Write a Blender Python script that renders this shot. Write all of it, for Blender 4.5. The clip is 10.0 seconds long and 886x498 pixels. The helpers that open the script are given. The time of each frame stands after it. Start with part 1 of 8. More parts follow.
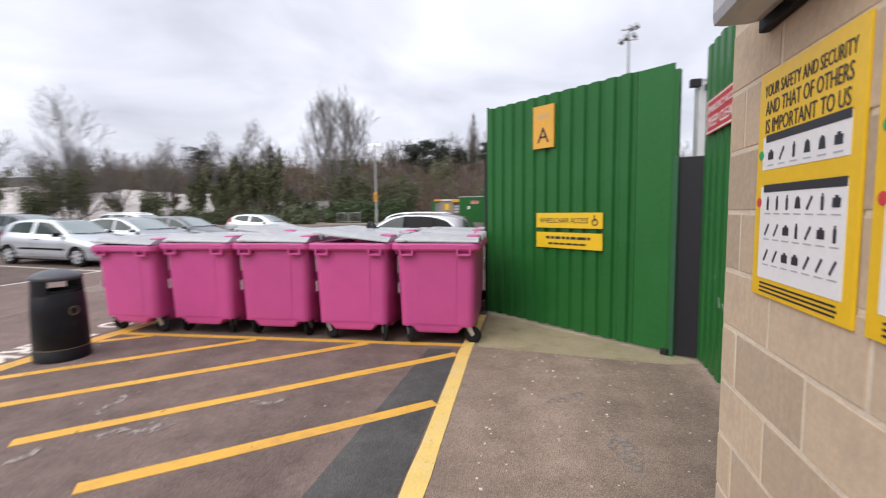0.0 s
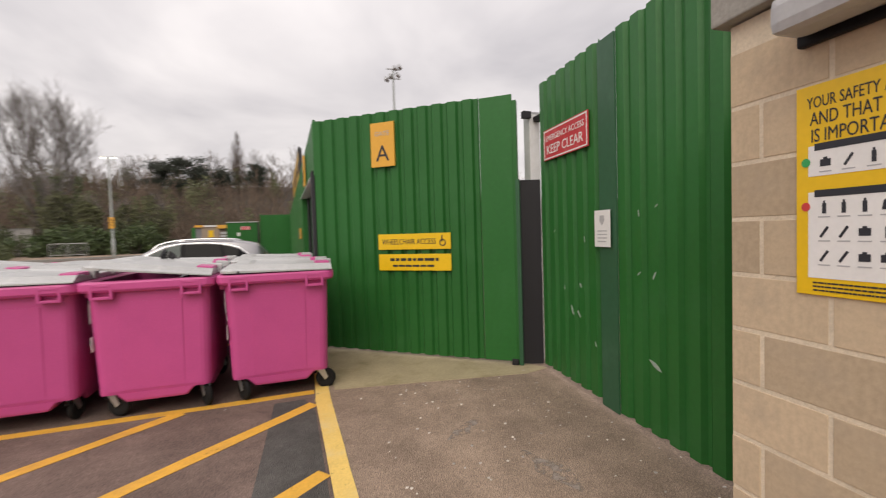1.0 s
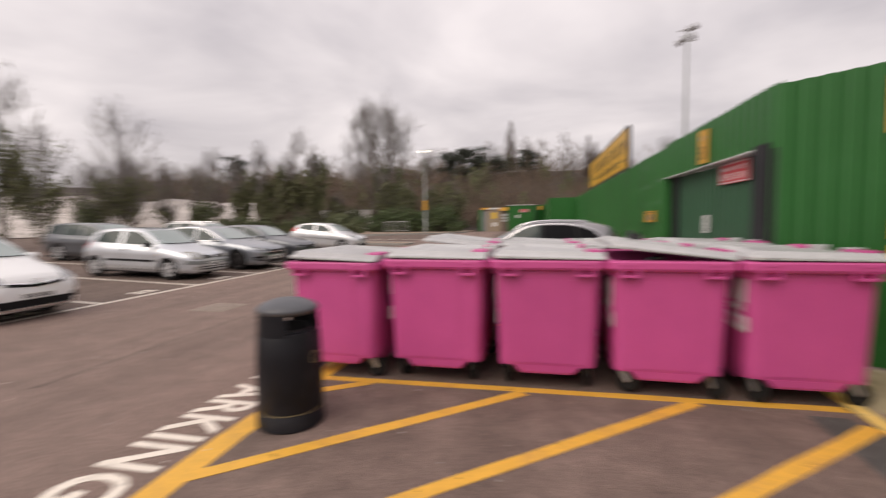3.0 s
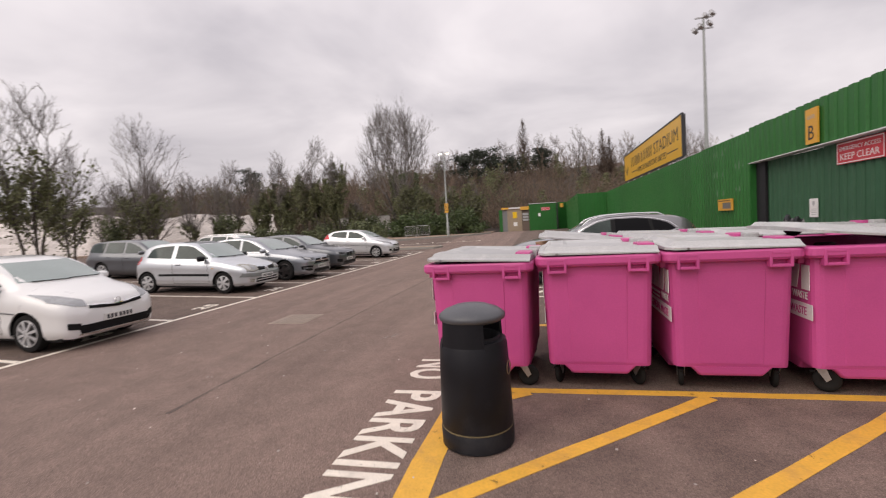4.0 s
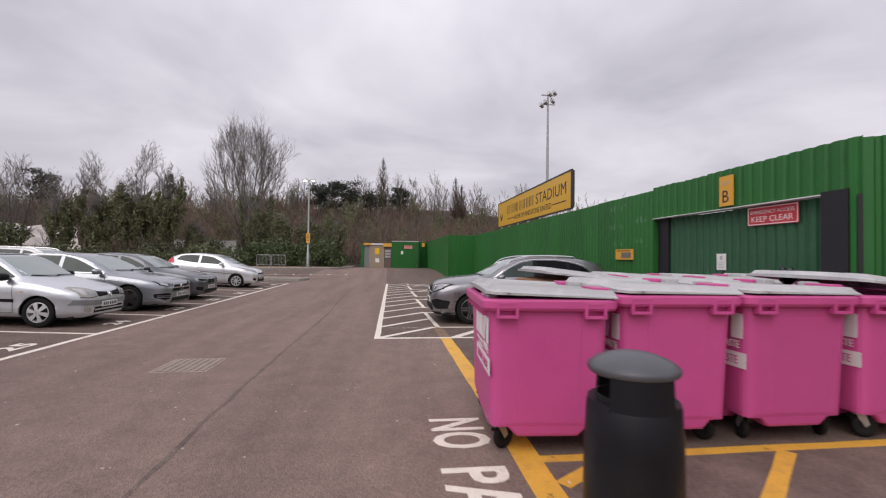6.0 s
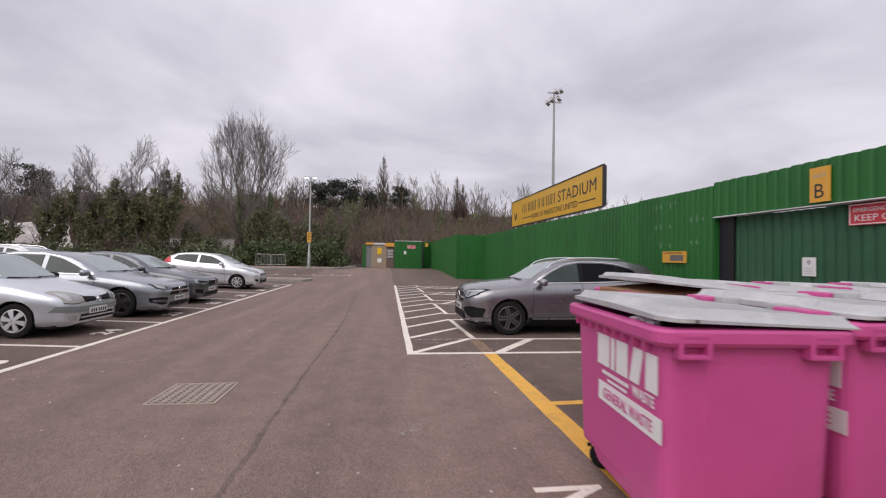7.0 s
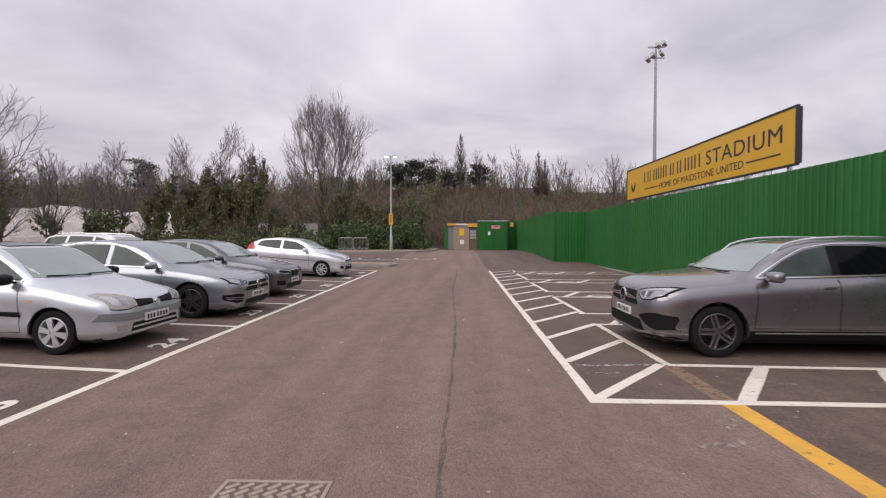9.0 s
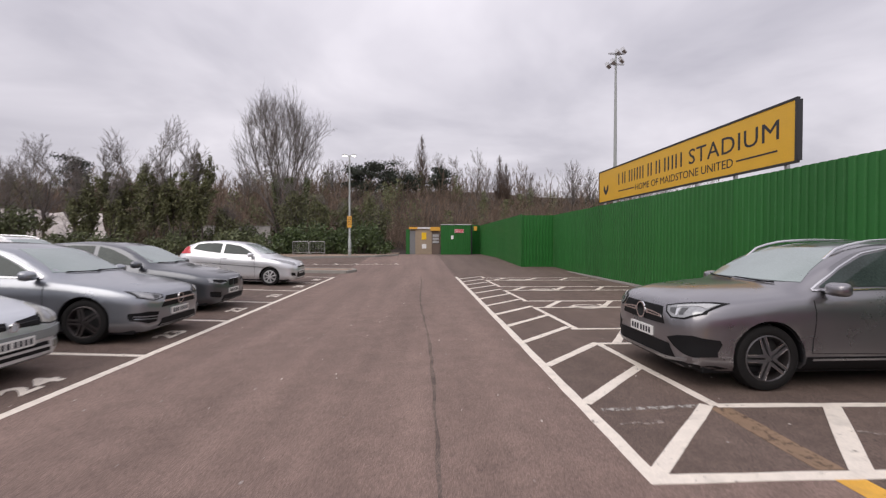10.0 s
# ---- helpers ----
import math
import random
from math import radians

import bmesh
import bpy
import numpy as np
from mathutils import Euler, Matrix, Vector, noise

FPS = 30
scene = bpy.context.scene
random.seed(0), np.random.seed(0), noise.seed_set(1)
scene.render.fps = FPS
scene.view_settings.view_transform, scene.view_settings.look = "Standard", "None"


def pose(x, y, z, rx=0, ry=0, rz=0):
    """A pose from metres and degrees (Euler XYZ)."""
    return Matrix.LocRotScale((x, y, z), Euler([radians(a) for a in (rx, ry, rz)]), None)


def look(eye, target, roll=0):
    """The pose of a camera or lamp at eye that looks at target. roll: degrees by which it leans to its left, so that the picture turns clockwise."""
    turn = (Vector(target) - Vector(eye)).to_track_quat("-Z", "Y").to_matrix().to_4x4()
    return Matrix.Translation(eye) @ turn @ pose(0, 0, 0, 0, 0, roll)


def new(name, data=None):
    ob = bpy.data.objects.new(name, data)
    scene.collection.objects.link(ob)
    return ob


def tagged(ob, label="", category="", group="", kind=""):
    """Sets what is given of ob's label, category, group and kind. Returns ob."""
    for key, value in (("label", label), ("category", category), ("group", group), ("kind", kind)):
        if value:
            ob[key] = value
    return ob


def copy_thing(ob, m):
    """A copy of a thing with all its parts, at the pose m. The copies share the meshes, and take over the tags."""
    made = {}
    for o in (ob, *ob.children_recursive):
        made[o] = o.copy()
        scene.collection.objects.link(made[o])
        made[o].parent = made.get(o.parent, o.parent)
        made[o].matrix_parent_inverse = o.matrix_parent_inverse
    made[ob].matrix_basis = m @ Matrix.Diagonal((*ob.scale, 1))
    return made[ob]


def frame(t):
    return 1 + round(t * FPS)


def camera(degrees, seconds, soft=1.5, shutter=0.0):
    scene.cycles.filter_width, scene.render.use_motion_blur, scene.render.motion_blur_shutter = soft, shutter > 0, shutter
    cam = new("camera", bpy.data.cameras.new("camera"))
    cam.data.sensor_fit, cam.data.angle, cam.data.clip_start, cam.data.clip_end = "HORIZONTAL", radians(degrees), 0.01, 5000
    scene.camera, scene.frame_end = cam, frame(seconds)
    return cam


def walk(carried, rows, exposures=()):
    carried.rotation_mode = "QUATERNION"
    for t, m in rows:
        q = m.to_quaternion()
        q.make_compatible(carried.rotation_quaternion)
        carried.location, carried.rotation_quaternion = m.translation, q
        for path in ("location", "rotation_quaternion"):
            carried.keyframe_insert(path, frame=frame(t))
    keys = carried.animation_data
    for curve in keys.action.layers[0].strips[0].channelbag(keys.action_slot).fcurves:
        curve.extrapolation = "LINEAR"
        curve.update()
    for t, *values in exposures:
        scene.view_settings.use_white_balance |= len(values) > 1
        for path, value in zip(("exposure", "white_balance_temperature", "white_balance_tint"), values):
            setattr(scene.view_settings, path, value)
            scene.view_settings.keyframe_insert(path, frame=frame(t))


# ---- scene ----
cam = camera(90.00, 10.0, soft=1.15, shutter=0.45)
PATH = [
    (0, (6.770, -10.431, 1.638), (6.446, -8.465, 1.469), -0.71),
    (0.5, (6.324, -10.222, 1.653), (6.487, -8.233, 1.522), -1.46),
    (1, (5.898, -9.868, 1.609), (6.570, -7.985, 1.532), -1.79),
    (1.5, (5.420, -9.653, 1.584), (6.269, -7.843, 1.545), -0.34),
    (2, (4.778, -9.490, 1.586), (5.374, -7.582, 1.527), -0.07),
    (2.5, (4.110, -9.428, 1.643), (4.336, -7.441, 1.609), 0.40),
    (3, (3.553, -9.421, 1.641), (3.140, -7.468, 1.514), -0.74),
    (3.2, (3.165, -9.508, 1.598), (2.477, -7.634, 1.472), -1.35),
    (4.3, (1.925, -9.148, 1.660), (1.579, -7.181, 1.564), -3.61),
    (4.5, (1.756, -8.946, 1.682), (1.486, -6.965, 1.620), -2.86),
    (4.6, (1.563, -9.096, 1.663), (1.372, -7.106, 1.630), -2.26),
    (4.8, (1.177, -9.947, 1.573), (1.101, -7.949, 1.596), -1.73),
    (5, (0.940, -9.730, 1.573), (0.957, -7.731, 1.641), -1.30),
    (5.5, (0.550, -9.105, 1.540), (0.756, -7.116, 1.578), -0.14),
    (7, (-0.440, -7.237, 1.571), (-0.182, -5.254, 1.610), 1.00),
    (7.5, (-0.698, -6.583, 1.589), (-0.543, -4.589, 1.562), 0.53),
    (8, (-0.955, -5.860, 1.621), (-1.007, -3.861, 1.645), 1.07),
    (8.5, (-1.160, -5.167, 1.635), (-1.185, -3.167, 1.640), 0.39),
    (9, (-1.341, -4.395, 1.618), (-1.413, -2.397, 1.566), -0.05),
    (9.5, (-1.537, -3.638, 1.605), (-1.532, -1.641, 1.510), 0.47),
    (10, (-1.577, -2.847, 1.585), (-1.467, -0.850, 1.553), 0.07),
]
walk(cam, [(t, look(eye, target, roll)) for t, eye, target, roll in PATH],
     exposures=[(0.0, 0.42, 6250, 8), (0.5, 0.22, 6800, 9), (1.0, 0.21, 7150, 9), (1.5, 0.20, 7200, 9), (2.0, 0.23, 7300, 11), (2.5, 0.20, 7350, 12), (3.2, 0.11, 7150, 13), (4.6, 0.10, 6800, 13), (5.0, 0.04, 6600, 13), (5.5, -0.02, 6600, 13), (7.0, 0.0, 6500, 13), (8.0, 0.0, 6500, 14), (10.0, 0.05, 6600, 13)])

# ---- world and sun: a bright overcast sky with soft cloud structure ----
SUN_EL, SUN_ROT = radians(42), radians(215)
world = bpy.data.worlds.new("overcast_sky")
scene.world = world
world.use_nodes = True
wn, wl = world.node_tree.nodes, world.node_tree.links
wn.clear()
w_out = wn.new("ShaderNodeOutputWorld")
w_bg = wn.new("ShaderNodeBackground")
w_sky = wn.new("ShaderNodeTexSky")
w_sky.sky_type, w_sky.sun_disc = "NISHITA", False
w_sky.sun_elevation, w_sky.sun_rotation, w_sky.dust_density = SUN_EL, SUN_ROT, 4.0
w_co = wn.new("ShaderNodeTexCoord")
w_sep = wn.new("ShaderNodeSeparateXYZ")
wl.new(w_co.outputs["Generated"], w_sep.inputs[0])
# project the direction onto a cloud deck so that clouds flatten towards the horizon
w_add = wn.new("ShaderNodeMath"); w_add.operation = "ADD"; w_add.inputs[1].default_value = 0.22
wl.new(w_sep.outputs["Z"], w_add.inputs[0])
w_dx = wn.new("ShaderNodeMath"); w_dx.operation = "DIVIDE"
w_dy = wn.new("ShaderNodeMath"); w_dy.operation = "DIVIDE"
wl.new(w_sep.outputs["X"], w_dx.inputs[0]); wl.new(w_add.outputs[0], w_dx.inputs[1])
wl.new(w_sep.outputs["Y"], w_dy.inputs[0]); wl.new(w_add.outputs[0], w_dy.inputs[1])
w_vec = wn.new("ShaderNodeCombineXYZ")
wl.new(w_dx.outputs[0], w_vec.inputs[0]); wl.new(w_dy.outputs[0], w_vec.inputs[1])
w_noise = wn.new("ShaderNodeTexNoise")
w_noise.inputs["Scale"].default_value, w_noise.inputs["Detail"].default_value = 1.15, 5.0
w_noise.inputs["Roughness"].default_value, w_noise.inputs["Distortion"].default_value = 0.5, 0.35
wl.new(w_vec.outputs[0], w_noise.inputs["Vector"])
w_ramp = wn.new("ShaderNodeValToRGB")
w_ramp.color_ramp.elements[0].position, w_ramp.color_ramp.elements[0].color = 0.30, (0.465, 0.46, 0.52, 1)
w_ramp.color_ramp.elements[1].position, w_ramp.color_ramp.elements[1].color = 0.68, (0.81, 0.795, 0.855, 1)
wl.new(w_noise.outputs["Fac"], w_ramp.inputs[0])
w_up = wn.new("ShaderNodeMapRange")
w_up.inputs[1].default_value, w_up.inputs[2].default_value = 0.05, 1.0
w_up.inputs[3].default_value, w_up.inputs[4].default_value = 1.0, 1.75
wl.new(w_sep.outputs["Z"], w_up.inputs[0])
w_mul = wn.new("ShaderNodeVectorMath"); w_mul.operation = "SCALE"
wl.new(w_ramp.outputs["Color"], w_mul.inputs[0]); wl.new(w_up.outputs[0], w_mul.inputs["Scale"])
w_skys = wn.new("ShaderNodeVectorMath"); w_skys.operation = "SCALE"; w_skys.inputs["Scale"].default_value = 0.05
wl.new(w_sky.outputs["Color"], w_skys.inputs[0])
w_sum = wn.new("ShaderNodeMix"); w_sum.data_type = "RGBA"; w_sum.inputs[0].default_value = 0.12
wl.new(w_mul.outputs["Vector"], w_sum.inputs[6]); wl.new(w_skys.outputs["Vector"], w_sum.inputs[7])
wl.new(w_sum.outputs[2], w_bg.inputs["Color"])
w_bg.inputs["Strength"].default_value = 1.0
wl.new(w_bg.outputs[0], w_out.inputs[0])

sun = new("sun", bpy.data.lights.new("sun", "SUN"))
sun.data.energy, sun.data.angle, sun.data.color = 1.3, radians(50), (1.0, 0.96, 0.9)
sun.matrix_world = look((0, 0, 50), (math.sin(SUN_ROT) * -40, math.cos(SUN_ROT) * -40, 50 - 40 * math.tan(SUN_EL)))


# ---- materials ----
def mat(name, color, rough=0.6, metal=0.0, vary=0.12, scale=6.0, fine=60.0, bump=0.0, spec=0.5, stain=None, stain_amount=0.0, stain_scale=1.5, rnd=0.0, coat=0.0, stretch=None, island=0.0):
    """A procedural surface: base colour with coarse and fine variation, optional stains, relief and clear coat."""
    m = bpy.data.materials.new(name)
    m.use_nodes = True
    n, l = m.node_tree.nodes, m.node_tree.links
    b = n["Principled BSDF"]
    b.inputs["Roughness"].default_value, b.inputs["Metallic"].default_value = rough, metal
    b.inputs["Specular IOR Level"].default_value, b.inputs["Coat Weight"].default_value = spec, coat
    b.inputs["Coat Roughness"].default_value = 0.06
    co = n.new("ShaderNodeTexCoord")
    src = co.outputs["Object"]
    if stretch:
        mp = n.new("ShaderNodeMapping")
        mp.inputs["Scale"].default_value = stretch
        l.new(src, mp.inputs[0])
        src = mp.outputs[0]
    a = n.new("ShaderNodeTexNoise"); a.inputs["Scale"].default_value = scale; a.inputs["Detail"].default_value = 4
    f = n.new("ShaderNodeTexNoise"); f.inputs["Scale"].default_value = fine; f.inputs["Detail"].default_value = 3
    l.new(src, a.inputs["Vector"]); l.new(src, f.inputs["Vector"])
    mixn = n.new("ShaderNodeMath"); mixn.operation = "ADD"
    l.new(a.outputs["Fac"], mixn.inputs[0]); l.new(f.outputs["Fac"], mixn.inputs[1])
    rng = n.new("ShaderNodeMapRange")
    rng.inputs[1].default_value, rng.inputs[2].default_value = 0.6, 1.4
    rng.inputs[3].default_value, rng.inputs[4].default_value = 1 - vary, 1 + vary
    l.new(mixn.outputs[0], rng.inputs[0])
    val = rng.outputs[0]
    for on, sock in ((rnd, "obj"), (island, "isl")):
        if on:
            if sock == "obj":
                o = n.new("ShaderNodeObjectInfo"); r_out = o.outputs["Random"]
            else:
                o = n.new("ShaderNodeNewGeometry"); r_out = o.outputs["Random Per Island"]
            mr = n.new("ShaderNodeMapRange"); mr.inputs[3].default_value, mr.inputs[4].default_value = 1 - on, 1 + on
            l.new(r_out, mr.inputs[0])
            mu = n.new("ShaderNodeMath"); mu.operation = "MULTIPLY"
            l.new(val, mu.inputs[0]); l.new(mr.outputs[0], mu.inputs[1])
            val = mu.outputs[0]
    sc = n.new("ShaderNodeVectorMath"); sc.operation = "SCALE"
    sc.inputs[0].default_value = color
    l.new(val, sc.inputs["Scale"])
    col = sc.outputs["Vector"]
    if stain:
        s = n.new("ShaderNodeTexNoise"); s.inputs["Scale"].default_value = stain_scale; s.inputs["Detail"].default_value = 6; s.inputs["Roughness"].default_value = 0.65
        l.new(src, s.inputs["Vector"])
        sr = n.new("ShaderNodeMapRange")
        sr.inputs[1].default_value, sr.inputs[2].default_value, sr.inputs[4].default_value = 0.52, 0.72, stain_amount
        l.new(s.outputs["Fac"], sr.inputs[0])
        mx = n.new("ShaderNodeMix"); mx.data_type = "RGBA"
        l.new(sr.outputs[0], mx.inputs[0]); l.new(col, mx.inputs[6]); mx.inputs[7].default_value = (*stain, 1)
        col = mx.outputs[2]
    l.new(col, b.inputs["Base Color"])
    rr = n.new("ShaderNodeMapRange")
    rr.inputs[3].default_value, rr.inputs[4].default_value = max(rough - 0.08, 0.02), min(rough + 0.08, 1)
    l.new(a.outputs["Fac"], rr.inputs[0]); l.new(rr.outputs[0], b.inputs["Roughness"])
    if bump:
        bp = n.new("ShaderNodeBump"); bp.inputs["Strength"].default_value = bump; bp.inputs["Distance"].default_value = 0.01
        l.new(mixn.outputs[0], bp.inputs["Height"]); l.new(bp.outputs[0], b.inputs["Normal"])
    return m


def worn(m, amount=0.45, scale=9.0):
    """Lets the surface below show through paint in ragged worn spots."""
    n, l = m.node_tree.nodes, m.node_tree.links
    b, out = n["Principled BSDF"], n["Material Output"]
    co = n.new("ShaderNodeTexCoord")
    a = n.new("ShaderNodeTexNoise"); a.inputs["Scale"].default_value = scale; a.inputs["Detail"].default_value = 8; a.inputs["Roughness"].default_value = 0.75
    l.new(co.outputs["Object"], a.inputs["Vector"])
    r = n.new("ShaderNodeMapRange")
    r.inputs[1].default_value, r.inputs[2].default_value = amount - 0.05, amount + 0.05
    l.new(a.outputs["Fac"], r.inputs[0])
    tr = n.new("ShaderNodeBsdfTransparent")
    mx = n.new("ShaderNodeMixShader")
    l.new(r.outputs[0], mx.inputs[0]); l.new(tr.outputs[0], mx.inputs[1]); l.new(b.outputs[0], mx.inputs[2])
    l.new(mx.outputs[0], out.inputs["Surface"])
    return m


def asphalt(name, base, warm, grit=0.5, blot=0.25):
    """Worn tarmac: stone grain, broad tonal drift, dark patches, pale chippings and grey scuffs."""
    m = bpy.data.materials.new(name)
    m.use_nodes = True
    n, l = m.node_tree.nodes, m.node_tree.links
    b = n["Principled BSDF"]
    b.inputs["Roughness"].default_value, b.inputs["Specular IOR Level"].default_value = 0.82, 0.3
    co = n.new("ShaderNodeTexCoord")
    src = co.outputs["Object"]
    grain = n.new("ShaderNodeTexVoronoi"); grain.inputs["Scale"].default_value = 105
    big = n.new("ShaderNodeTexNoise"); big.inputs["Scale"].default_value = 0.35; big.inputs["Detail"].default_value = 5
    mid = n.new("ShaderNodeTexNoise"); mid.inputs["Scale"].default_value = 2.6; mid.inputs["Detail"].default_value = 8; mid.inputs["Roughness"].default_value = 0.7
    spot = n.new("ShaderNodeTexVoronoi"); spot.inputs["Scale"].default_value = 2.2
    fine = n.new("ShaderNodeTexNoise"); fine.inputs["Scale"].default_value = 160; fine.inputs["Detail"].default_value = 2
    for t in (grain, big, mid, spot, fine):
        l.new(src, t.inputs["Vector"])
    along = n.new("ShaderNodeMapping"); along.inputs["Scale"].default_value = (1.5, 0.10, 1.0)
    l.new(src, along.inputs[0])
    track = n.new("ShaderNodeTexNoise"); track.inputs["Scale"].default_value = 1.0; track.inputs["Detail"].default_value = 4
    l.new(along.outputs[0], track.inputs["Vector"])
    tk = n.new("ShaderNodeMapRange")
    tk.inputs[1].default_value, tk.inputs[2].default_value = 0.3, 0.7
    tk.inputs[3].default_value, tk.inputs[4].default_value = 0.85, 1.15
    l.new(track.outputs["Fac"], tk.inputs[0])
    c1 = n.new("ShaderNodeMix"); c1.data_type = "RGBA"
    c1.inputs[6].default_value, c1.inputs[7].default_value = (*base, 1), (*warm, 1)
    l.new(big.outputs["Fac"], c1.inputs[0])
    g = n.new("ShaderNodeMapRange"); g.inputs[3].default_value, g.inputs[4].default_value = 1 - grit * 0.5, 1 + grit * 0.5
    l.new(grain.outputs["Color"], g.inputs[0])
    md = n.new("ShaderNodeMapRange")
    md.inputs[1].default_value, md.inputs[2].default_value = 0.3, 0.7
    md.inputs[3].default_value, md.inputs[4].default_value = 1 - blot, 1 + blot
    l.new(mid.outputs["Fac"], md.inputs[0])
    fn = n.new("ShaderNodeMapRange")
    fn.inputs[1].default_value, fn.inputs[2].default_value = 0.3, 0.7
    fn.inputs[3].default_value, fn.inputs[4].default_value = 0.60, 1.40
    l.new(fine.outputs["Fac"], fn.inputs[0])
    mu = n.new("ShaderNodeMath"); mu.operation = "MULTIPLY"
    l.new(g.outputs[0], mu.inputs[0]); l.new(md.outputs[0], mu.inputs[1])
    mv = n.new("ShaderNodeMath"); mv.operation = "MULTIPLY"
    l.new(mu.outputs[0], mv.inputs[0]); l.new(fn.outputs[0], mv.inputs[1])
    sc = n.new("ShaderNodeVectorMath"); sc.operation = "SCALE"
    mt = n.new("ShaderNodeMath"); mt.operation = "MULTIPLY"
    l.new(mv.outputs[0], mt.inputs[0]); l.new(tk.outputs[0], mt.inputs[1])
    l.new(c1.outputs[2], sc.inputs[0]); l.new(mt.outputs[0], sc.inputs["Scale"])
    # pale specks of litter, chippings and dried gum
    sp = n.new("ShaderNodeMapRange")
    sp.inputs[1].default_value, sp.inputs[2].default_value = 0.035, 0.02
    sp.inputs[3].default_value, sp.inputs[4].default_value = 0.0, 0.8
    l.new(spot.outputs["Distance"], sp.inputs[0])
    mx = n.new("ShaderNodeMix"); mx.data_type = "RGBA"
    l.new(sp.outputs[0], mx.inputs[0]); l.new(sc.outputs["Vector"], mx.inputs[6]); mx.inputs[7].default_value = (0.5, 0.48, 0.45, 1)
    l.new(mx.outputs[2], b.inputs["Base Color"])
    bp = n.new("ShaderNodeBump"); bp.inputs["Strength"].default_value = 0.9; bp.inputs["Distance"].default_value = 0.006
    l.new(grain.outputs["Distance"], bp.inputs["Height"]); l.new(bp.outputs[0], b.inputs["Normal"])
    return m


M_ASPH = asphalt("tarmac", (0.192, 0.137, 0.117), (0.234, 0.165, 0.139), grit=0.75, blot=0.16)
M_ASPH_BAY = asphalt("bay_tarmac", (0.128, 0.093, 0.078), (0.166, 0.120, 0.100), grit=0.9, blot=0.2)
M_ASPH_YARD = asphalt("yard_tarmac", (0.158, 0.113, 0.096), (0.194, 0.139, 0.118), grit=0.6, blot=0.3)
M_ASPH_DARK = asphalt("new_tarmac", (0.078, 0.074, 0.070), (0.100, 0.094, 0.088), blot=0.35)
M_PATH = asphalt("path_tarmac", (0.262, 0.192, 0.148), (0.335, 0.247, 0.190), grit=0.5, blot=0.28)
M_CONC = mat("concrete", (0.36, 0.295, 0.185), 0.85, vary=0.2, scale=3, fine=40, bump=0.3, stain=(0.20, 0.165, 0.075), stain_amount=0.7, stain_scale=2.2)
M_KERB = mat("kerb_concrete", (0.30, 0.285, 0.26), 0.85, vary=0.2, scale=4, fine=50, bump=0.3, stain=(0.15, 0.14, 0.11), stain_amount=0.6)
M_WHITE_LINE = worn(mat("white_road_paint", (0.78, 0.71, 0.62), 0.6, vary=0.12, scale=7, fine=50, bump=0.2, stain=(0.42, 0.38, 0.33), stain_amount=0.5, stain_scale=4), 0.36)
M_FADED_LINE = worn(mat("faded_road_paint", (0.40, 0.37, 0.34), 0.7, vary=0.15, scale=7, bump=0.2), 0.50, 14)
M_YELLOW_LINE = worn(mat("yellow_road_paint", (0.74, 0.40, 0.055), 0.6, vary=0.15, scale=6, fine=50, bump=0.2, stain=(0.45, 0.24, 0.08), stain_amount=0.6, stain_scale=3.5), 0.345)
M_YELLOW_PALE = worn(mat("pale_yellow_road_paint", (0.80, 0.55, 0.16), 0.6, vary=0.15, scale=6, fine=50, bump=0.2, stain=(0.6, 0.5, 0.3), stain_amount=0.6, stain_scale=3), 0.33)
M_YELLOW_FADED = worn(mat("faded_yellow_road_paint", (0.235, 0.155, 0.098), 0.7, vary=0.2, scale=6, bump=0.2), 0.42, 12)
M_GREEN = mat("green_coated_steel", (0.020, 0.131, 0.026), 0.42, spec=0.35, vary=0.10, scale=1.2, fine=22, bump=0.03, stain=(0.044, 0.160, 0.054), stain_amount=0.35, stain_scale=2.6, rnd=0.10)
M_GREEN_OLD = mat("bleached_green_steel", (0.032, 0.106, 0.053), 0.45, spec=0.35, vary=0.10, scale=1.2, fine=22, bump=0.03, stain=(0.08, 0.17, 0.11), stain_amount=0.4, stain_scale=2.0, rnd=0.08)
M_GREEN_SCRAPE = mat("scraped_paint", (0.32, 0.40, 0.33), 0.6, vary=0.2, scale=20)
M_BLACK = mat("black_rubber", (0.009, 0.008, 0.011), 0.62, vary=0.25, scale=8, fine=70, bump=0.15)
M_BIN_LITTER = mat("speckled_black_plastic", (0.011, 0.011, 0.014), 0.42, spec=0.2, vary=0.3, scale=5, fine=180, bump=0.1, stain=(0.06, 0.06, 0.065), stain_amount=0.4)
M_STEEL = mat("galvanised_steel", (0.50, 0.50, 0.50), 0.42, metal=0.85, vary=0.15, scale=9, fine=60, bump=0.05)
M_WHITE_STEEL = mat("white_painted_steel", (0.66, 0.66, 0.66), 0.5, vary=0.08, scale=5, stain=(0.45, 0.42, 0.38), stain_amount=0.4)
M_LAMP_POST = mat("lamp_post_grey", (0.33, 0.35, 0.34), 0.5, metal=0.3, vary=0.12, scale=4)
M_PINK = mat("magenta_plastic", (0.55, 0.078, 0.265), 0.42, vary=0.07, scale=3.0, fine=90, bump=0.04, stain=(0.46, 0.06, 0.23), stain_amount=0.35, stain_scale=2.4, rnd=0.05)
M_LID = mat("grey_lid_plastic", (0.43, 0.43, 0.435), 0.36, vary=0.14, scale=4, fine=60, bump=0.06, stain=(0.62, 0.61, 0.60), stain_amount=0.8, stain_scale=2.6, rnd=0.08)
M_SIGN_Y = mat("yellow_sign_face", (0.70, 0.40, 0.028), 0.38, vary=0.06, scale=2, fine=30)
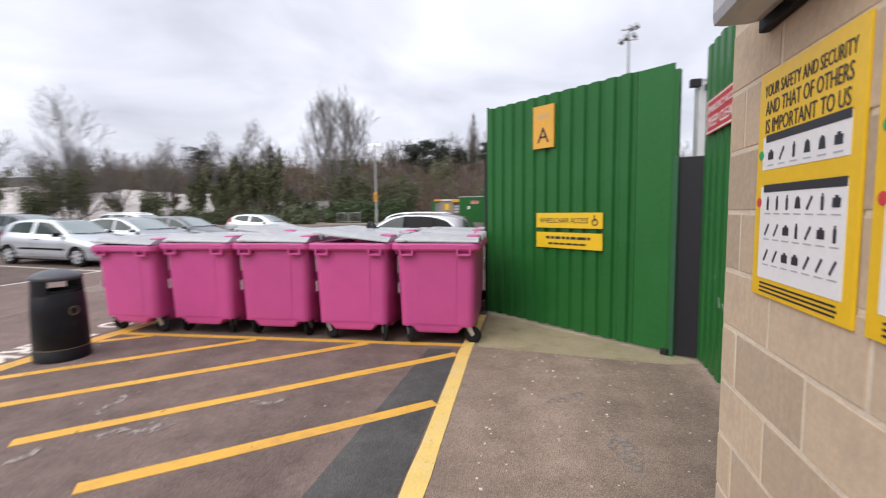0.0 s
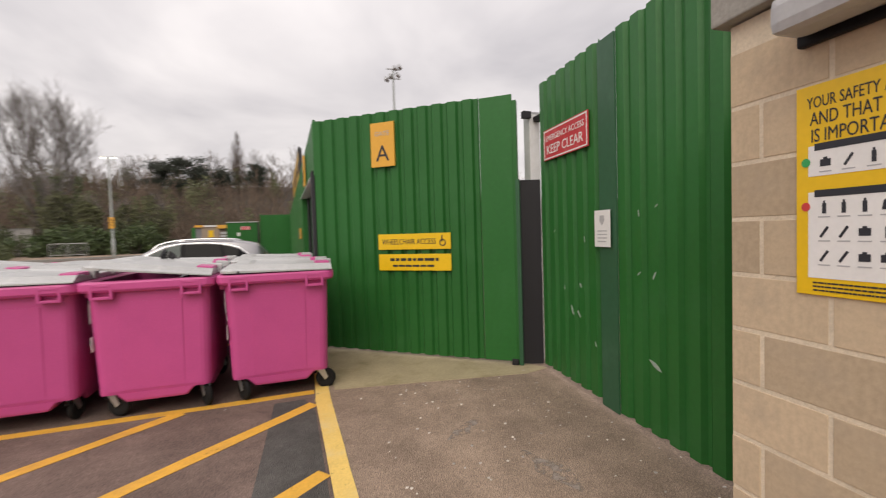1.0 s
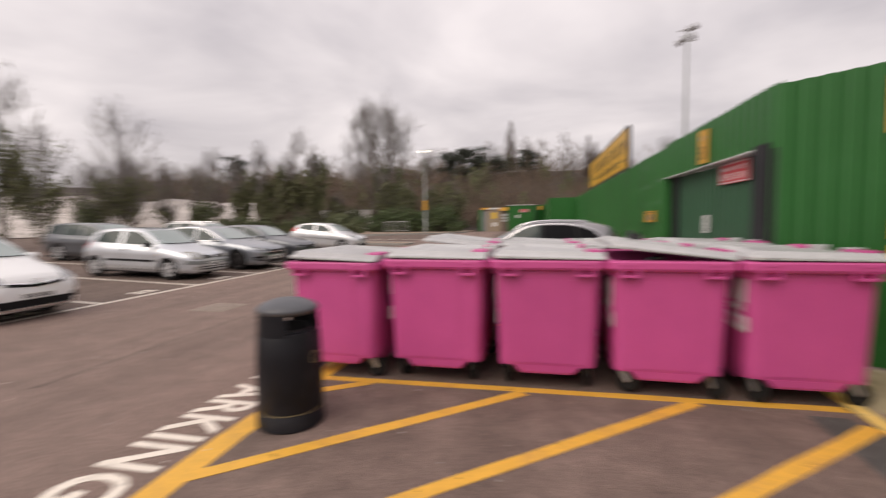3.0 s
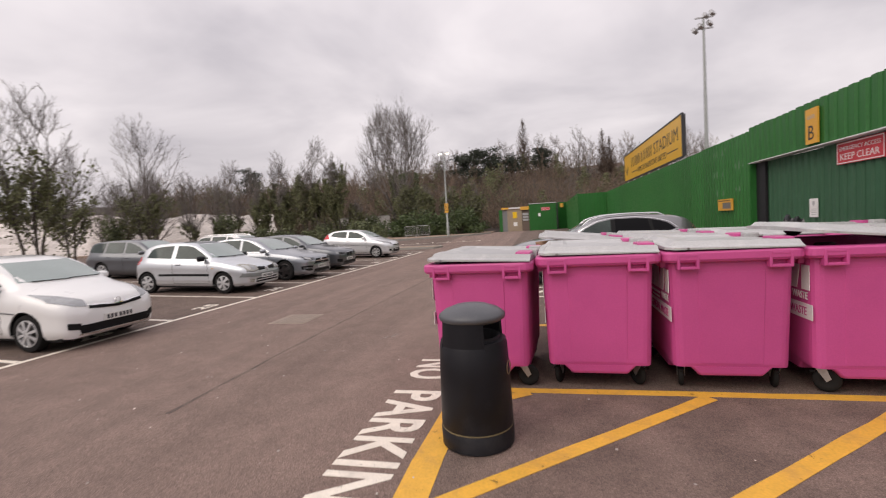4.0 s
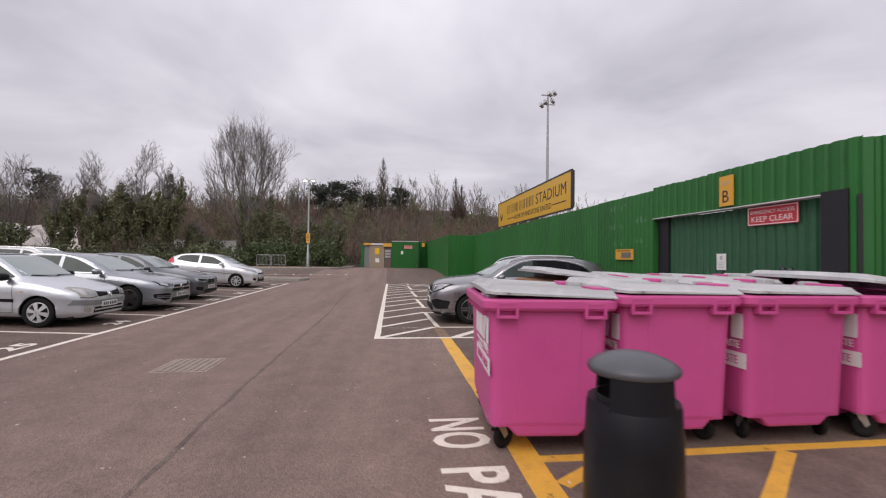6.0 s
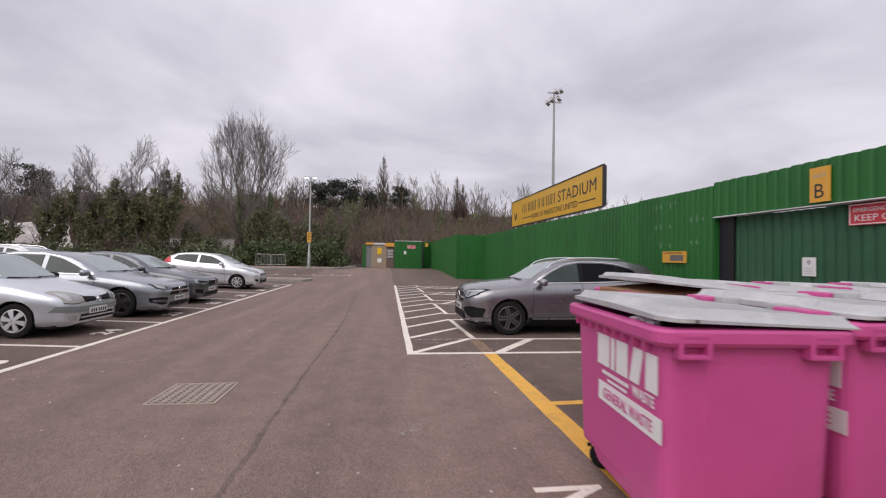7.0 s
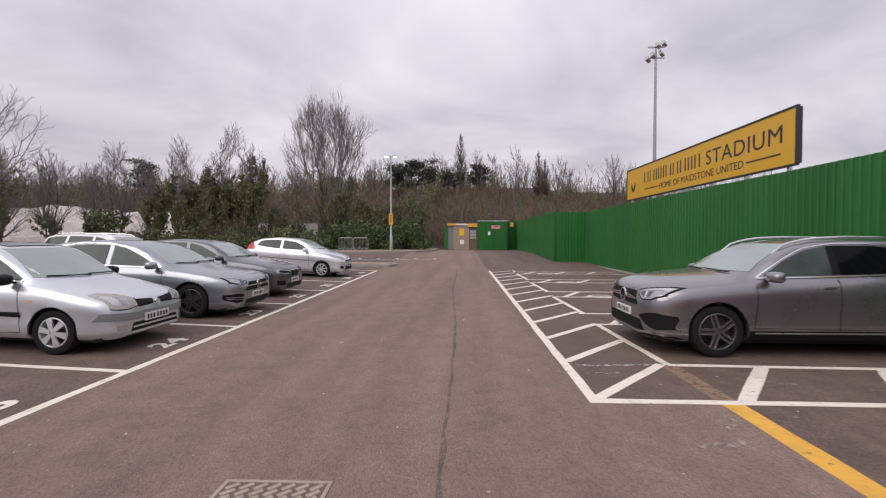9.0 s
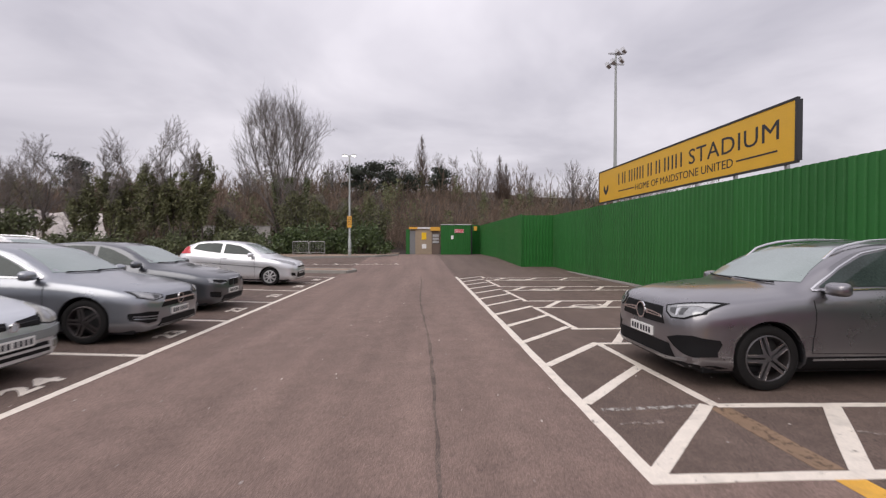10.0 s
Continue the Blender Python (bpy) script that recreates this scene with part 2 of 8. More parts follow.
M_SIGN_Y2 = mat("amber_sign_face", (0.72, 0.37, 0.05), 0.40, vary=0.06, scale=2, fine=30)
M_SIGN_B = mat("bright_yellow_plate", (0.80, 0.50, 0.012), 0.40, vary=0.06, scale=4, fine=40)
M_RED = mat("red_sign_face", (0.56, 0.035, 0.05), 0.45, vary=0.10, scale=5, stain=(0.62, 0.16, 0.17), stain_amount=0.5, stain_scale=5)
M_WHITE = mat("white_print", (0.78, 0.77, 0.76), 0.5, vary=0.05, scale=6)
M_INK = mat("dark_print", (0.020, 0.022, 0.030), 0.5, vary=0.15, scale=20)
M_INK_GREY = mat("grey_print", (0.42, 0.42, 0.43), 0.5, vary=0.1, scale=20)
M_BLOCK = mat("buff_concrete_block", (0.50, 0.388, 0.268), 0.9, vary=0.16, scale=4, fine=45, bump=0.18, rnd=0.14, stain=(0.40, 0.32, 0.235), stain_amount=0.7, stain_scale=3.5)
M_MORTAR = mat("pale_mortar", (0.66, 0.56, 0.43), 0.95, vary=0.15, scale=8, fine=80, bump=0.4)
# Opaque panes: lightened, mottled base imitates reflections and the view inside.
M_GLASS = mat("tinted_glass_painted_sheen", (0.040, 0.056, 0.052), 0.03, vary=0.45, scale=2.2, spec=0.35)
M_PRIVACY = mat("privacy_car_glass", (0.004, 0.004, 0.005), 0.04, vary=0.05, scale=2, spec=0.12)
M_TYRE = mat("tyre_rubber", (0.012, 0.0115, 0.0115), 0.8, spec=0.2, vary=0.2, scale=15, fine=80, bump=0.15)
M_TRIM = mat("dark_trim_plastic", (0.007, 0.007, 0.008), 0.6, spec=0.2, vary=0.2, scale=20, fine=100, bump=0.08)
M_CHROME = mat("bright_trim", (0.72, 0.72, 0.73), 0.16, metal=1.0, vary=0.05, scale=10)
M_ALLOY = mat("alloy_rim", (0.36, 0.36, 0.37), 0.30, metal=0.8, vary=0.1, scale=10)
M_ALLOY_DARK = mat("dark_alloy", (0.070, 0.062, 0.062), 0.35, metal=0.6, vary=0.1, scale=10)
M_HUBCAP = mat("silver_wheel_trim", (0.52, 0.52, 0.53), 0.38, metal=0.3, vary=0.12, scale=12)
M_BRAKE = mat("dark_wheel_inside", (0.03, 0.03, 0.03), 0.6, vary=0.2, scale=12)
M_HEADLAMP = mat("headlamp_lens", (0.33, 0.34, 0.35), 0.08, metal=0.35, vary=0.25, scale=9, fine=30, spec=0.9)
M_HEADLAMP_OLD = mat("yellowed_headlamp_lens", (0.37, 0.36, 0.32), 0.08, metal=0.3, vary=0.22, scale=5, fine=14, spec=0.8)
M_LAMP_DARK = mat("dark_headlamp_inside", (0.075, 0.078, 0.082), 0.10, vary=0.3, scale=14, fine=40, spec=0.6)
M_LAMP_STRIP = mat("clear_lamp_strip", (0.46, 0.47, 0.48), 0.12, vary=0.2, scale=20)
M_TAIL = mat("red_lamp_lens", (0.55, 0.03, 0.04), 0.12, vary=0.15, scale=12, spec=0.8)
# Pale base colour stands in for sky reflected in the windscreens.
M_SCREEN = mat("windscreen_sky_sheen", (0.26, 0.315, 0.305), 0.06, vary=0.15, scale=1.5, spec=0.9)
M_ALLOY_MID = mat("grey_alloy", (0.125, 0.122, 0.128), 0.34, metal=0.6, vary=0.1, scale=10)
M_PLATE = mat("number_plate_white", (0.72, 0.72, 0.70), 0.4, vary=0.05, scale=10)


# ---- building helpers ----
def finish(name, bm, material, parent=None, smooth=False, label=""):
    """Links a bmesh as one mesh object, under parent if given."""
    me = bpy.data.meshes.new(name)
    bmesh.ops.recalc_face_normals(bm, faces=bm.faces[:])
    if smooth:
        for e in bm.edges:
            e.smooth = len(e.link_faces) == 2 and e.calc_face_angle(0) < 0.75
    bm.to_mesh(me)
    bm.free()
    for mm in (material if isinstance(material, (list, tuple)) else [material]):
        me.materials.append(mm)
    if smooth:
        me.polygons.foreach_set("use_smooth", [True] * len(me.polygons))
    ob = new(name, me)
    if parent:
        ob.parent = parent
    return tagged(ob, label)


def part(name, bm, material, parent, label="", smooth=False):
    return finish(name, bm, material, parent, smooth, label)


def share(name, me, parent, m):
    """One more piece on an existing mesh, at pose m under parent."""
    ob = new(name, me)
    ob.parent = parent
    ob.matrix_basis = m
    return ob


def thing(name, label, category, m=None, group=""):
    ob = new(name)
    ob.empty_display_size = 0.2
    if m is not None:
        ob.matrix_basis = m
    return tagged(ob, label, category, group)


def box(bm, lo, hi, bevel=0.0, m=None):
    vs = [bm.verts.new((x, y, z)) for z in (lo[2], hi[2]) for y in (lo[1], hi[1]) for x in (lo[0], hi[0])]
    fs = [bm.faces.new([vs[i] for i in q]) for q in ((0, 2, 3, 1), (4, 5, 7, 6), (0, 1, 5, 4), (2, 6, 7, 3), (0, 4, 6, 2), (1, 3, 7, 5))]
    if bevel:
        es = list({e for f in fs for e in f.edges})
        res = bmesh.ops.bevel(bm, geom=es, offset=bevel, segments=2, affect="EDGES", profile=0.6)
        vs = list({v for f in res["faces"] for v in f.verts} | {v for v in vs if v.is_valid})
    if m is not None:
        bmesh.ops.transform(bm, matrix=m, verts=[v for v in vs if v.is_valid])
    return bm


def boxed(lo, hi, bevel=0.0, m=None):
    return box(bmesh.new(), lo, hi, bevel, m)


def prism(bm, poly, z0, z1, m=None):
    """A straight prism over a polygon in x, y."""
    a = [bm.verts.new((x, y, z0)) for x, y in poly]
    b = [bm.verts.new((x, y, z1)) for x, y in poly]
    bm.faces.new(a[::-1]); bm.faces.new(b)
    k = len(poly)
    for i in range(k):
        bm.faces.new((a[i], a[(i + 1) % k], b[(i + 1) % k], b[i]))
    if m is not None:
        bmesh.ops.transform(bm, matrix=m, verts=a + b)
    return bm


def lathe(bm, profile, n=24, m=None, closed=False):
    """Turns (radius, z) pairs about z."""
    rings = []
    for r, z in profile:
        if r < 1e-5:
            rings.append([bm.verts.new((0, 0, z))])
        else:
            rings.append([bm.verts.new((r * math.cos(2 * math.pi * i / n), r * math.sin(2 * math.pi * i / n), z)) for i in range(n)])
    pairs = list(zip(rings, rings[1:])) + ([(rings[-1], rings[0])] if closed else [])
    for a, b in pairs:
        for i in range(n):
            j = (i + 1) % n
            if len(a) == 1 and len(b) == 1:
                continue
            if len(a) == 1:
                bm.faces.new((a[0], b[j], b[i]))
            elif len(b) == 1:
                bm.faces.new((a[i], a[j], b[0]))
            else:
                bm.faces.new((a[i], a[j], b[j], b[i]))
    if m is not None:
        bmesh.ops.transform(bm, matrix=m, verts=[v for g in rings for v in g])
    return bm


def tube(bm, pts, r, n=8, r2=None):
    """A round bar along points, tapering from r to r2."""
    pts = [Vector(p) for p in pts]
    rings = []
    for i, p in enumerate(pts):
        d = (pts[min(i + 1, len(pts) - 1)] - pts[max(i - 1, 0)]).normalized()
        a = d.orthogonal().normalized() if not rings else (prev - prev.dot(d) * d).normalized()
        prev = a
        b = d.cross(a)
        rr = r if r2 is None else r + (r2 - r) * i / (len(pts) - 1)
        rings.append([bm.verts.new(p + rr * (math.cos(2 * math.pi * k / n) * a + math.sin(2 * math.pi * k / n) * b)) for k in range(n)])
    for g, h in zip(rings, rings[1:]):
        for k in range(n):
            bm.faces.new((g[k], g[(k + 1) % n], h[(k + 1) % n], h[k]))
    bm.faces.new(rings[0][::-1]); bm.faces.new(rings[-1])
    return bm


def text_mesh(body, size, depth=0.003, spacing=1.0, width=None, bold=0.0):
    """Letters in the built-in font as a mesh, centred on the origin in x, y; stretched to a width if given."""
    cu = bpy.data.curves.new("letters", "FONT")
    cu.body, cu.size, cu.extrude, cu.space_character = body, size, depth / 2, spacing
    cu.align_x, cu.align_y, cu.resolution_u, cu.offset = "CENTER", "CENTER", 3, bold
    tmp = bpy.data.objects.new("letters", cu)
    scene.collection.objects.link(tmp)
    dg = bpy.context.evaluated_depsgraph_get()
    me = bpy.data.meshes.new_from_object(tmp.evaluated_get(dg))
    bpy.data.objects.remove(tmp)
    bpy.data.curves.remove(cu)
    co = np.array([v.co for v in me.vertices])
    lo, hi = co.min(0), co.max(0)
    sx = width / (hi[0] - lo[0]) if width else 1.0
    mid = (lo + hi) / 2
    for v in me.vertices:
        v.co = ((v.co.x - mid[0]) * sx, v.co.y - mid[1], v.co.z)
    return me


def span(me):
    xs = [v.co.x for v in me.vertices]
    return max(xs) - min(xs)


def lettering(name, body, size, material, parent, m, depth=0.003, spacing=1.0, width=None, label=""):
    """Raised or painted words, each word an object of its own, centred on the pose."""
    words = body.split()
    bold = (0.036 if "number" in name else 0.022) * size if name.startswith("marking") else 0.0
    full = text_mesh(body, size, depth, spacing, None, bold)
    total = span(full)
    bpy.data.meshes.remove(full)
    k = width / total if width else 1.0
    parts = [text_mesh(w, size, depth, spacing, None, bold) for w in words]
    wide = [span(q) for q in parts]
    gap = (total - sum(wide)) / (len(words) - 1) if len(words) > 1 else 0
    x, made = -total / 2, []
    for q, w in zip(parts, wide):
        q.name = name
        q.materials.clear()
        q.materials.append(material)
        q.transform(Matrix.Diagonal((k, 1, 1, 1)))
        ob = new(name, q)
        if parent:
            ob.parent = parent
        ob.matrix_basis = m @ Matrix.Translation(((x + w / 2) * k, 0, 0))
        made.append(tagged(ob, label))
        x += w + gap
    return made[0]


def facing(x, y, z, nx, ny):
    """A pose whose local z points along (nx, ny, 0) and whose local y is up: for plates on upright walls."""
    n = Vector((nx, ny, 0)).normalized()
    up = Vector((0, 0, 1))
    return Matrix.Translation((x, y, z)) @ Matrix((up.cross(n), up, n)).transposed().to_4x4()


# ---- ground, paths, kerbs ----
def sheet(name, poly, z, material, thick=0.0):
    bm = bmesh.new()
    if thick:
        prism(bm, poly, z - thick, z)
    else:
        bm.faces.new([bm.verts.new((x, y, z)) for x, y in poly])
    return tagged(finish(name, bm, material), kind="structure")


def rise(y):
    """Height of the ground, which climbs a little towards the far end of the car park."""
    return float(np.interp(y, (17, 24, 31, 60), (0, 0.16, 0.38, 0.40)))


LX = -5.34
TILT = pose(LX, 0, 0, 0, 1.6, 0) @ pose(-LX, 0, 0)


def lift(x, y):
    """The bays beyond the lane's edge climb sideways, less so towards the far end."""
    return math.tan(radians(1.6)) * min(max(LX - x, 0), 12) * float(np.interp(y, (15, 24), (1, 0)))


def sloped(name, xs, ys, dz, material):
    """A sheet of ground that follows the rise."""
    bm = bmesh.new()
    rows = [[bm.verts.new((x, y, rise(y) + lift(x, y) + dz)) for x in xs] for y in ys]
    for a, b in zip(rows, rows[1:]):
        for i in range(len(xs) - 1):
            bm.faces.new((a[i], a[i + 1], b[i + 1], b[i]))
    return finish(name, bm, material)


tagged(sloped("ground", (-900, LX - 12, LX, 900), (-600, 15, 17, 20, 24, 27, 31, 60, 1200), 0.0, M_ASPH_BAY), "weathered brown-grey tarmac car park surface", kind="structure")
tagged(sloped("road_lane", (LX, 0.07), (-70, 17, 20, 24, 27, 31, 40), 0.0015, M_ASPH), "traffic-worn paler tarmac driving lane", kind="structure")
tagged(sheet("road_margin", [(0.07, -70), (1.28, -70), (1.28, 0.0), (0.07, 0.0)], 0.0015, M_ASPH), "traffic-worn paler tarmac beside the yellow box", kind="structure")
tagged(sheet("yard_surface", [(1.28, -40), (6.36, -40), (6.36, -5.20), (1.28, -5.20)], 0.0015, M_ASPH_YARD), "brown worn tarmac inside the yellow box", kind="structure")
# darker trench reinstatement beside the path, and the path itself
tagged(sheet("pavement", [(6.20, -14.0), (14.0, -14.0), (14.0, -3.2), (6.34, -3.2), (6.22, -5.4)], 0.014, M_PATH, 0.04), "brown gritty tarmac path in front of gate", kind="structure")
tagged(sheet("concrete_apron", [(6.36, -3.42), (8.52, -5.24), (8.68, -5.52), (8.36, -5.60), (6.32, -5.22)], 0.018, M_CONC, 0.03), "mossy pale concrete apron at gate foot", kind="structure")
tagged(sheet("tarmac_patch", [(5.44, -9.8), (6.08, -9.8), (6.10, -5.70), (6.02, -5.34), (5.74, -5.34), (5.68, -6.3)], 0.005, M_ASPH_DARK, 0.02), "dark newer tarmac trench patch", kind="structure")
bm = bmesh.new()
random.seed(3)
pts = [(-1.45 + 0.05 * math.sin(y * 0.5) + 0.012 * random.uniform(-1, 1) - 0.004 * y, y) for y in np.arange(-6, 40, 0.35)]
poly = [(x - 0.008 - 0.012 * random.random(), y) for x, y in pts] + [(x + 0.010 + 0.035 * random.random(), y) for x, y in pts[::-1]]
bm.faces.new([bm.verts.new((x, y, 0.003)) for x, y in poly])
M_SEAM = asphalt("bitumen_seam", (0.120, 0.092, 0.080), (0.165, 0.122, 0.103), grit=0.8, blot=0.45)
tagged(finish("tarmac_seam", bm, M_SEAM), "dark bitumen joint running along the lane", kind="structure")


def kerb_run(name, pts, width=0.15, height=0.12, label="worn concrete kerb edging"):
    """Kerb stones laid end to end along a line."""
    root = tagged(new(name), label, kind="structure")
    for (x0, y0), (x1, y1) in zip(pts, pts[1:]):
        d = Vector((x1 - x0, y1 - y0, 0)); n = max(1, round(d.length / 0.915)); ln = d.length / n
        me = bpy.data.meshes.new("kerb_stone")
        b = boxed((0.004, -width / 2, -0.05), (ln - 0.004, width / 2, height), 0.012)
        b.to_mesh(me); b.free(); me.materials.append(M_KERB)
        a = math.degrees(math.atan2(d.y, d.x))
        for i in range(n):
            p = Vector((x0, y0, 0)) + d * (i / n)
            share("kerb_stone", me, root, pose(p.x, p.y, random.uniform(-0.004, 0.004), 0, 0, a))
    return root


kerb_run("kerb_fence", [(6.20, 1.17), (6.20, 22.62), (4.32, 22.62)], 0.12, 0.07, "low concrete edging at the foot of green fence")
ISLAND = pose(LX, 0, 0, 0, 0.9, 0) @ pose(-LX, 0, 0)
kerb_run("kerb_island", [(-24, 18.9), (-5.1, 18.9), (-4.78, 19.9), (-5.1, 20.8), (-24, 20.8)], 0.14, 0.19).matrix_basis = ISLAND
tagged(sheet("pavement_island", [(-24, 18.9), (-5.1, 18.9), (-4.82, 19.9), (-5.1, 20.8), (-24, 20.8)], 0.17, M_PATH, 0.16), "raised footway island between parking bays", kind="structure").matrix_basis = ISLAND
kerb_run("kerb_verge", [(-34, 28.6), (-11.2, 29.3), (-5.0, 32.4), (-3.4, 36.2)], 0.15, 0.52)
tagged(sheet("verge", [(-60, 28.8), (-11.2, 29.4), (-5.1, 32.5), (-3.5, 36.3), (-3.5, 46), (-60, 46)], 0.51, M_PATH, 0.4), "pale footway and verge behind far kerb", kind="structure")

# ---- painted markings ----
PZ = 0.004


def stripe(name, a, b, w, material, label, z=PZ, skew=0.0):
    """A painted strip from a to b with slightly uneven edges."""
    a, b = Vector(a), Vector(b)
    d = (b - a); ln = d.length; d.normalize(); s = Vector((-d.y, d.x))
    n = max(1, int(ln / 0.35))
    bm = bmesh.new()
    prev = None
    for i in range(n + 1):
        p = a + d * (ln * i / n)
        l = p + s * (w / 2 + random.uniform(-1, 1) * 0.006); r = p - s * (w / 2 + random.uniform(-1, 1) * 0.006)
        cur = [bm.verts.new((l.x, l.y, z)), bm.verts.new((r.x, r.y, z)), bm.verts.new((l.x, l.y, z - 0.003)), bm.verts.new((r.x, r.y, z - 0.003))]
        if prev:
            bm.faces.new((prev[0], prev[1], cur[1], cur[0]))
            bm.faces.new((prev[2], prev[0], cur[0], cur[2])); bm.faces.new((prev[1], prev[3], cur[3], cur[1]))
        else:
            bm.faces.new((cur[0], cur[2], cur[3], cur[1]))
        prev = cur
    bm.faces.new((prev[0], prev[1], prev[3], prev[2]))
    return tagged(finish(name, bm, material), label, kind="structure")


random.seed(5)
WL = "worn white painted parking line on tarmac"
stripe("marking_lane", (LX, -16), (LX, 18.6), 0.115, M_WHITE_LINE, "long white painted edge line of parking row")
bay_y = [0.78 + 2.70 * k for k in range(-5, 7)]
for y in bay_y:
    stripe("marking_bay", (LX - 0.05, y), (LX - 4.8, y + 0.19), 0.10, M_WHITE_LINE, WL).matrix_basis = TILT
    stripe("marking_bay", (LX - 5.0, y + 0.2), (LX - 9.4, y + 0.38), 0.10, M_WHITE_LINE, WL).matrix_basis = TILT
for k, y in enumerate(bay_y[:-1]):
    num = 26 - (k - 3)
    if 18 <= num <= 27:
        ob = lettering("marking_number", str(num), 0.42, M_WHITE_LINE, None, TILT @ pose(LX - 0.44, y + 1.40, PZ, 0, 0, 90), 0.003, 1.1, 0.62)
        tagged(ob, "white painted parking bay number on tarmac", kind="structure")
# disabled bays and their hatched margins by the fence
stripe("marking_margin", (0, -0.05), (0.13, 18.0), 0.115, M_WHITE_LINE, "white edge line of hatched parking margin")
stripe("marking_margin", (-0.05, 0.0), (5.9, -0.07), 0.11, M_WHITE_LINE, WL, 0.0048)
stripe("marking_margin", (1.30, 1.27), (5.9, 1.10), 0.10, M_WHITE_LINE, WL)
BAYS = [1.27 + 3.80 * k for k in range(5)]
for k, y in enumerate(BAYS):
    if k:
        stripe("marking_bay", (1.20, y), (5.9, y - 0.1), 0.10, M_WHITE_LINE, WL)
        stripe("marking_bay", (1.20, y - 1.17), (5.9, y - 1.25), 0.10, M_WHITE_LINE, WL)
        for q in (2.2, 3.6, 5.0):
            stripe("marking_hatch", (q - 0.7, y - 1.19), (q, y - 0.05), 0.13, M_WHITE_LINE, "white diagonal hatching between parking bays", 0.0046)
    stripe("marking_margin", (1.30, y), (1.22, y + 2.63), 0.10, M_WHITE_LINE, WL, 0.0052)
for q0, q1 in (((1.44, -0.03), (2.42, 1.21)), ((3.00, -0.05), (3.83, 1.15)), ((4.42, -0.07), (5.20, 1.10))):
    stripe("marking_hatch", q0, q1, 0.15, M_WHITE_LINE, "white diagonal hatching between parking bays", 0.0046)
for k in range(13):
    y = 0.07 + 1.33 * k
    stripe("marking_hatch", (0.05 + 0.007 * y, y), (1.22, y + 1.22), 0.12, M_WHITE_LINE, "white diagonal hatching of parking margin", 0.0046)
stripe("marking_faded", (0.15, 1.22), (1.18, 1.27), 0.07, M_FADED_LINE, "faded remains of white painted line")
# wheelchair symbols in the bays
for y in BAYS[:4]:
    bm = bmesh.new()
    cx, cy = 2.0, y + 2.75
    ring = [(cx + 0.55 + 0.33 * math.cos(a), cy + 0.33 * math.sin(a) * 0.9) for a in np.linspace(0.6, 5.6, 15)]
    for (ax, ay), (bx, by) in zip(ring, ring[1:]):
        d = Vector((bx - ax, by - ay)).normalized(); s = Vector((-d.y, d.x)) * 0.045
        bm.faces.new([bm.verts.new((px, py, PZ)) for px, py in ((ax + s.x, ay + s.y), (ax - s.x, ay - s.y), (bx - s.x, by - s.y), (bx + s.x, by + s.y))])
    for lo, hi in (((cx + 0.45, cy - 0.05), (cx + 1.05, cy + 0.05)), ((cx + 0.95, cy - 0.05), (cx + 1.05, cy + 0.4)), ((cx + 0.1, cy - 0.06), (cx + 0.5, cy + 0.06))):
        bm.faces.new([bm.verts.new((px, py, PZ + 0.0008)) for px, py in ((lo[0], lo[1]), (hi[0], lo[1]), (hi[0], hi[1]), (lo[0], hi[1]))])
    tagged(finish("marking_wheelchair", bm, M_WHITE_LINE), "white painted wheelchair symbol in parking bay", kind="structure")
# no parking box for the bins
YL = "yellow painted keep clear marking on tarmac"
stripe("marking_yellow", (1.30, 0.0), (1.30, -4.4), 0.21, M_YELLOW_LINE, YL)
stripe("marking_yellow", (1.30, -4.4), (1.25, -6.5), 0.21, M_YELLOW_LINE, YL)
stripe("marking_yellow", (1.25, -6.5), (1.28, -7.8), 0.21, M_YELLOW_LINE, YL)
stripe("marking_yellow", (1.28, -7.8), (1.38, -12.5), 0.21, M_YELLOW_LINE, YL)
stripe("marking_yellow", (1.30, 1.22), (1.30, 0.06), 0.20, M_YELLOW_FADED, "rubbed-out remains of yellow painted line", 0.0035)
stripe("marking_yellow", (1.40, -2.57), (5.9, -2.46), 0.12, M_YELLOW_LINE, YL, 0.005)
stripe("marking_yellow", (1.38, -5.19), (6.12, -5.16), 0.11, M_YELLOW_LINE, YL, 0.005)
for a, b in (((1.34, -7.05), (3.43, -5.25)), ((1.86, -7.78), (4.93, -5.22)), ((3.16, -7.90), (6.10, -5.50)), ((4.16, -8.30), (6.09, -6.82)), ((1.40, -5.58), (1.90, -5.24)), ((1.5, -9.9), (2.0, -9.5))):
    stripe("marking_yellow", a, b, 0.125, M_YELLOW_LINE, YL, 0.0056)
stripe("marking_path_edge", (6.17, -12.5), (6.19, -5.4), 0.14, M_YELLOW_PALE, "pale yellow painted path edge line", 0.019)
stripe("marking_path_edge", (6.19, -5.4), (6.26, -3.6), 0.13, M_YELLOW_PALE, "pale yellow painted path edge line", 0.019)
for body, y0, y1 in (("NO", -4.28, -4.94), ("PARKING", -5.27, -7.45)):
    ob = lettering("marking_letters", body, 0.66, M_WHITE_LINE, None, pose(0.835, (y0 + y1) / 2, PZ, 0, 0, -90), 0.003, 1.05, y0 - y1)
    tagged(ob, "white painted no parking lettering on tarmac", kind="structure")
# far bays beside the verge
for k in range(9):
    x = -12.6 + 1.22 * k
    stripe("marking_bay", (x, 24.0 + 0.08 * k), (x - 2.5 + 0.14 * k, 29.5), 0.11, M_WHITE_LINE, WL, rise(24.5) + 0.03)
stripe("marking_bay", (-12.6, 24.0), (-2.8, 24.7), 0.11, M_WHITE_LINE, WL, rise(24.3) + 0.02)

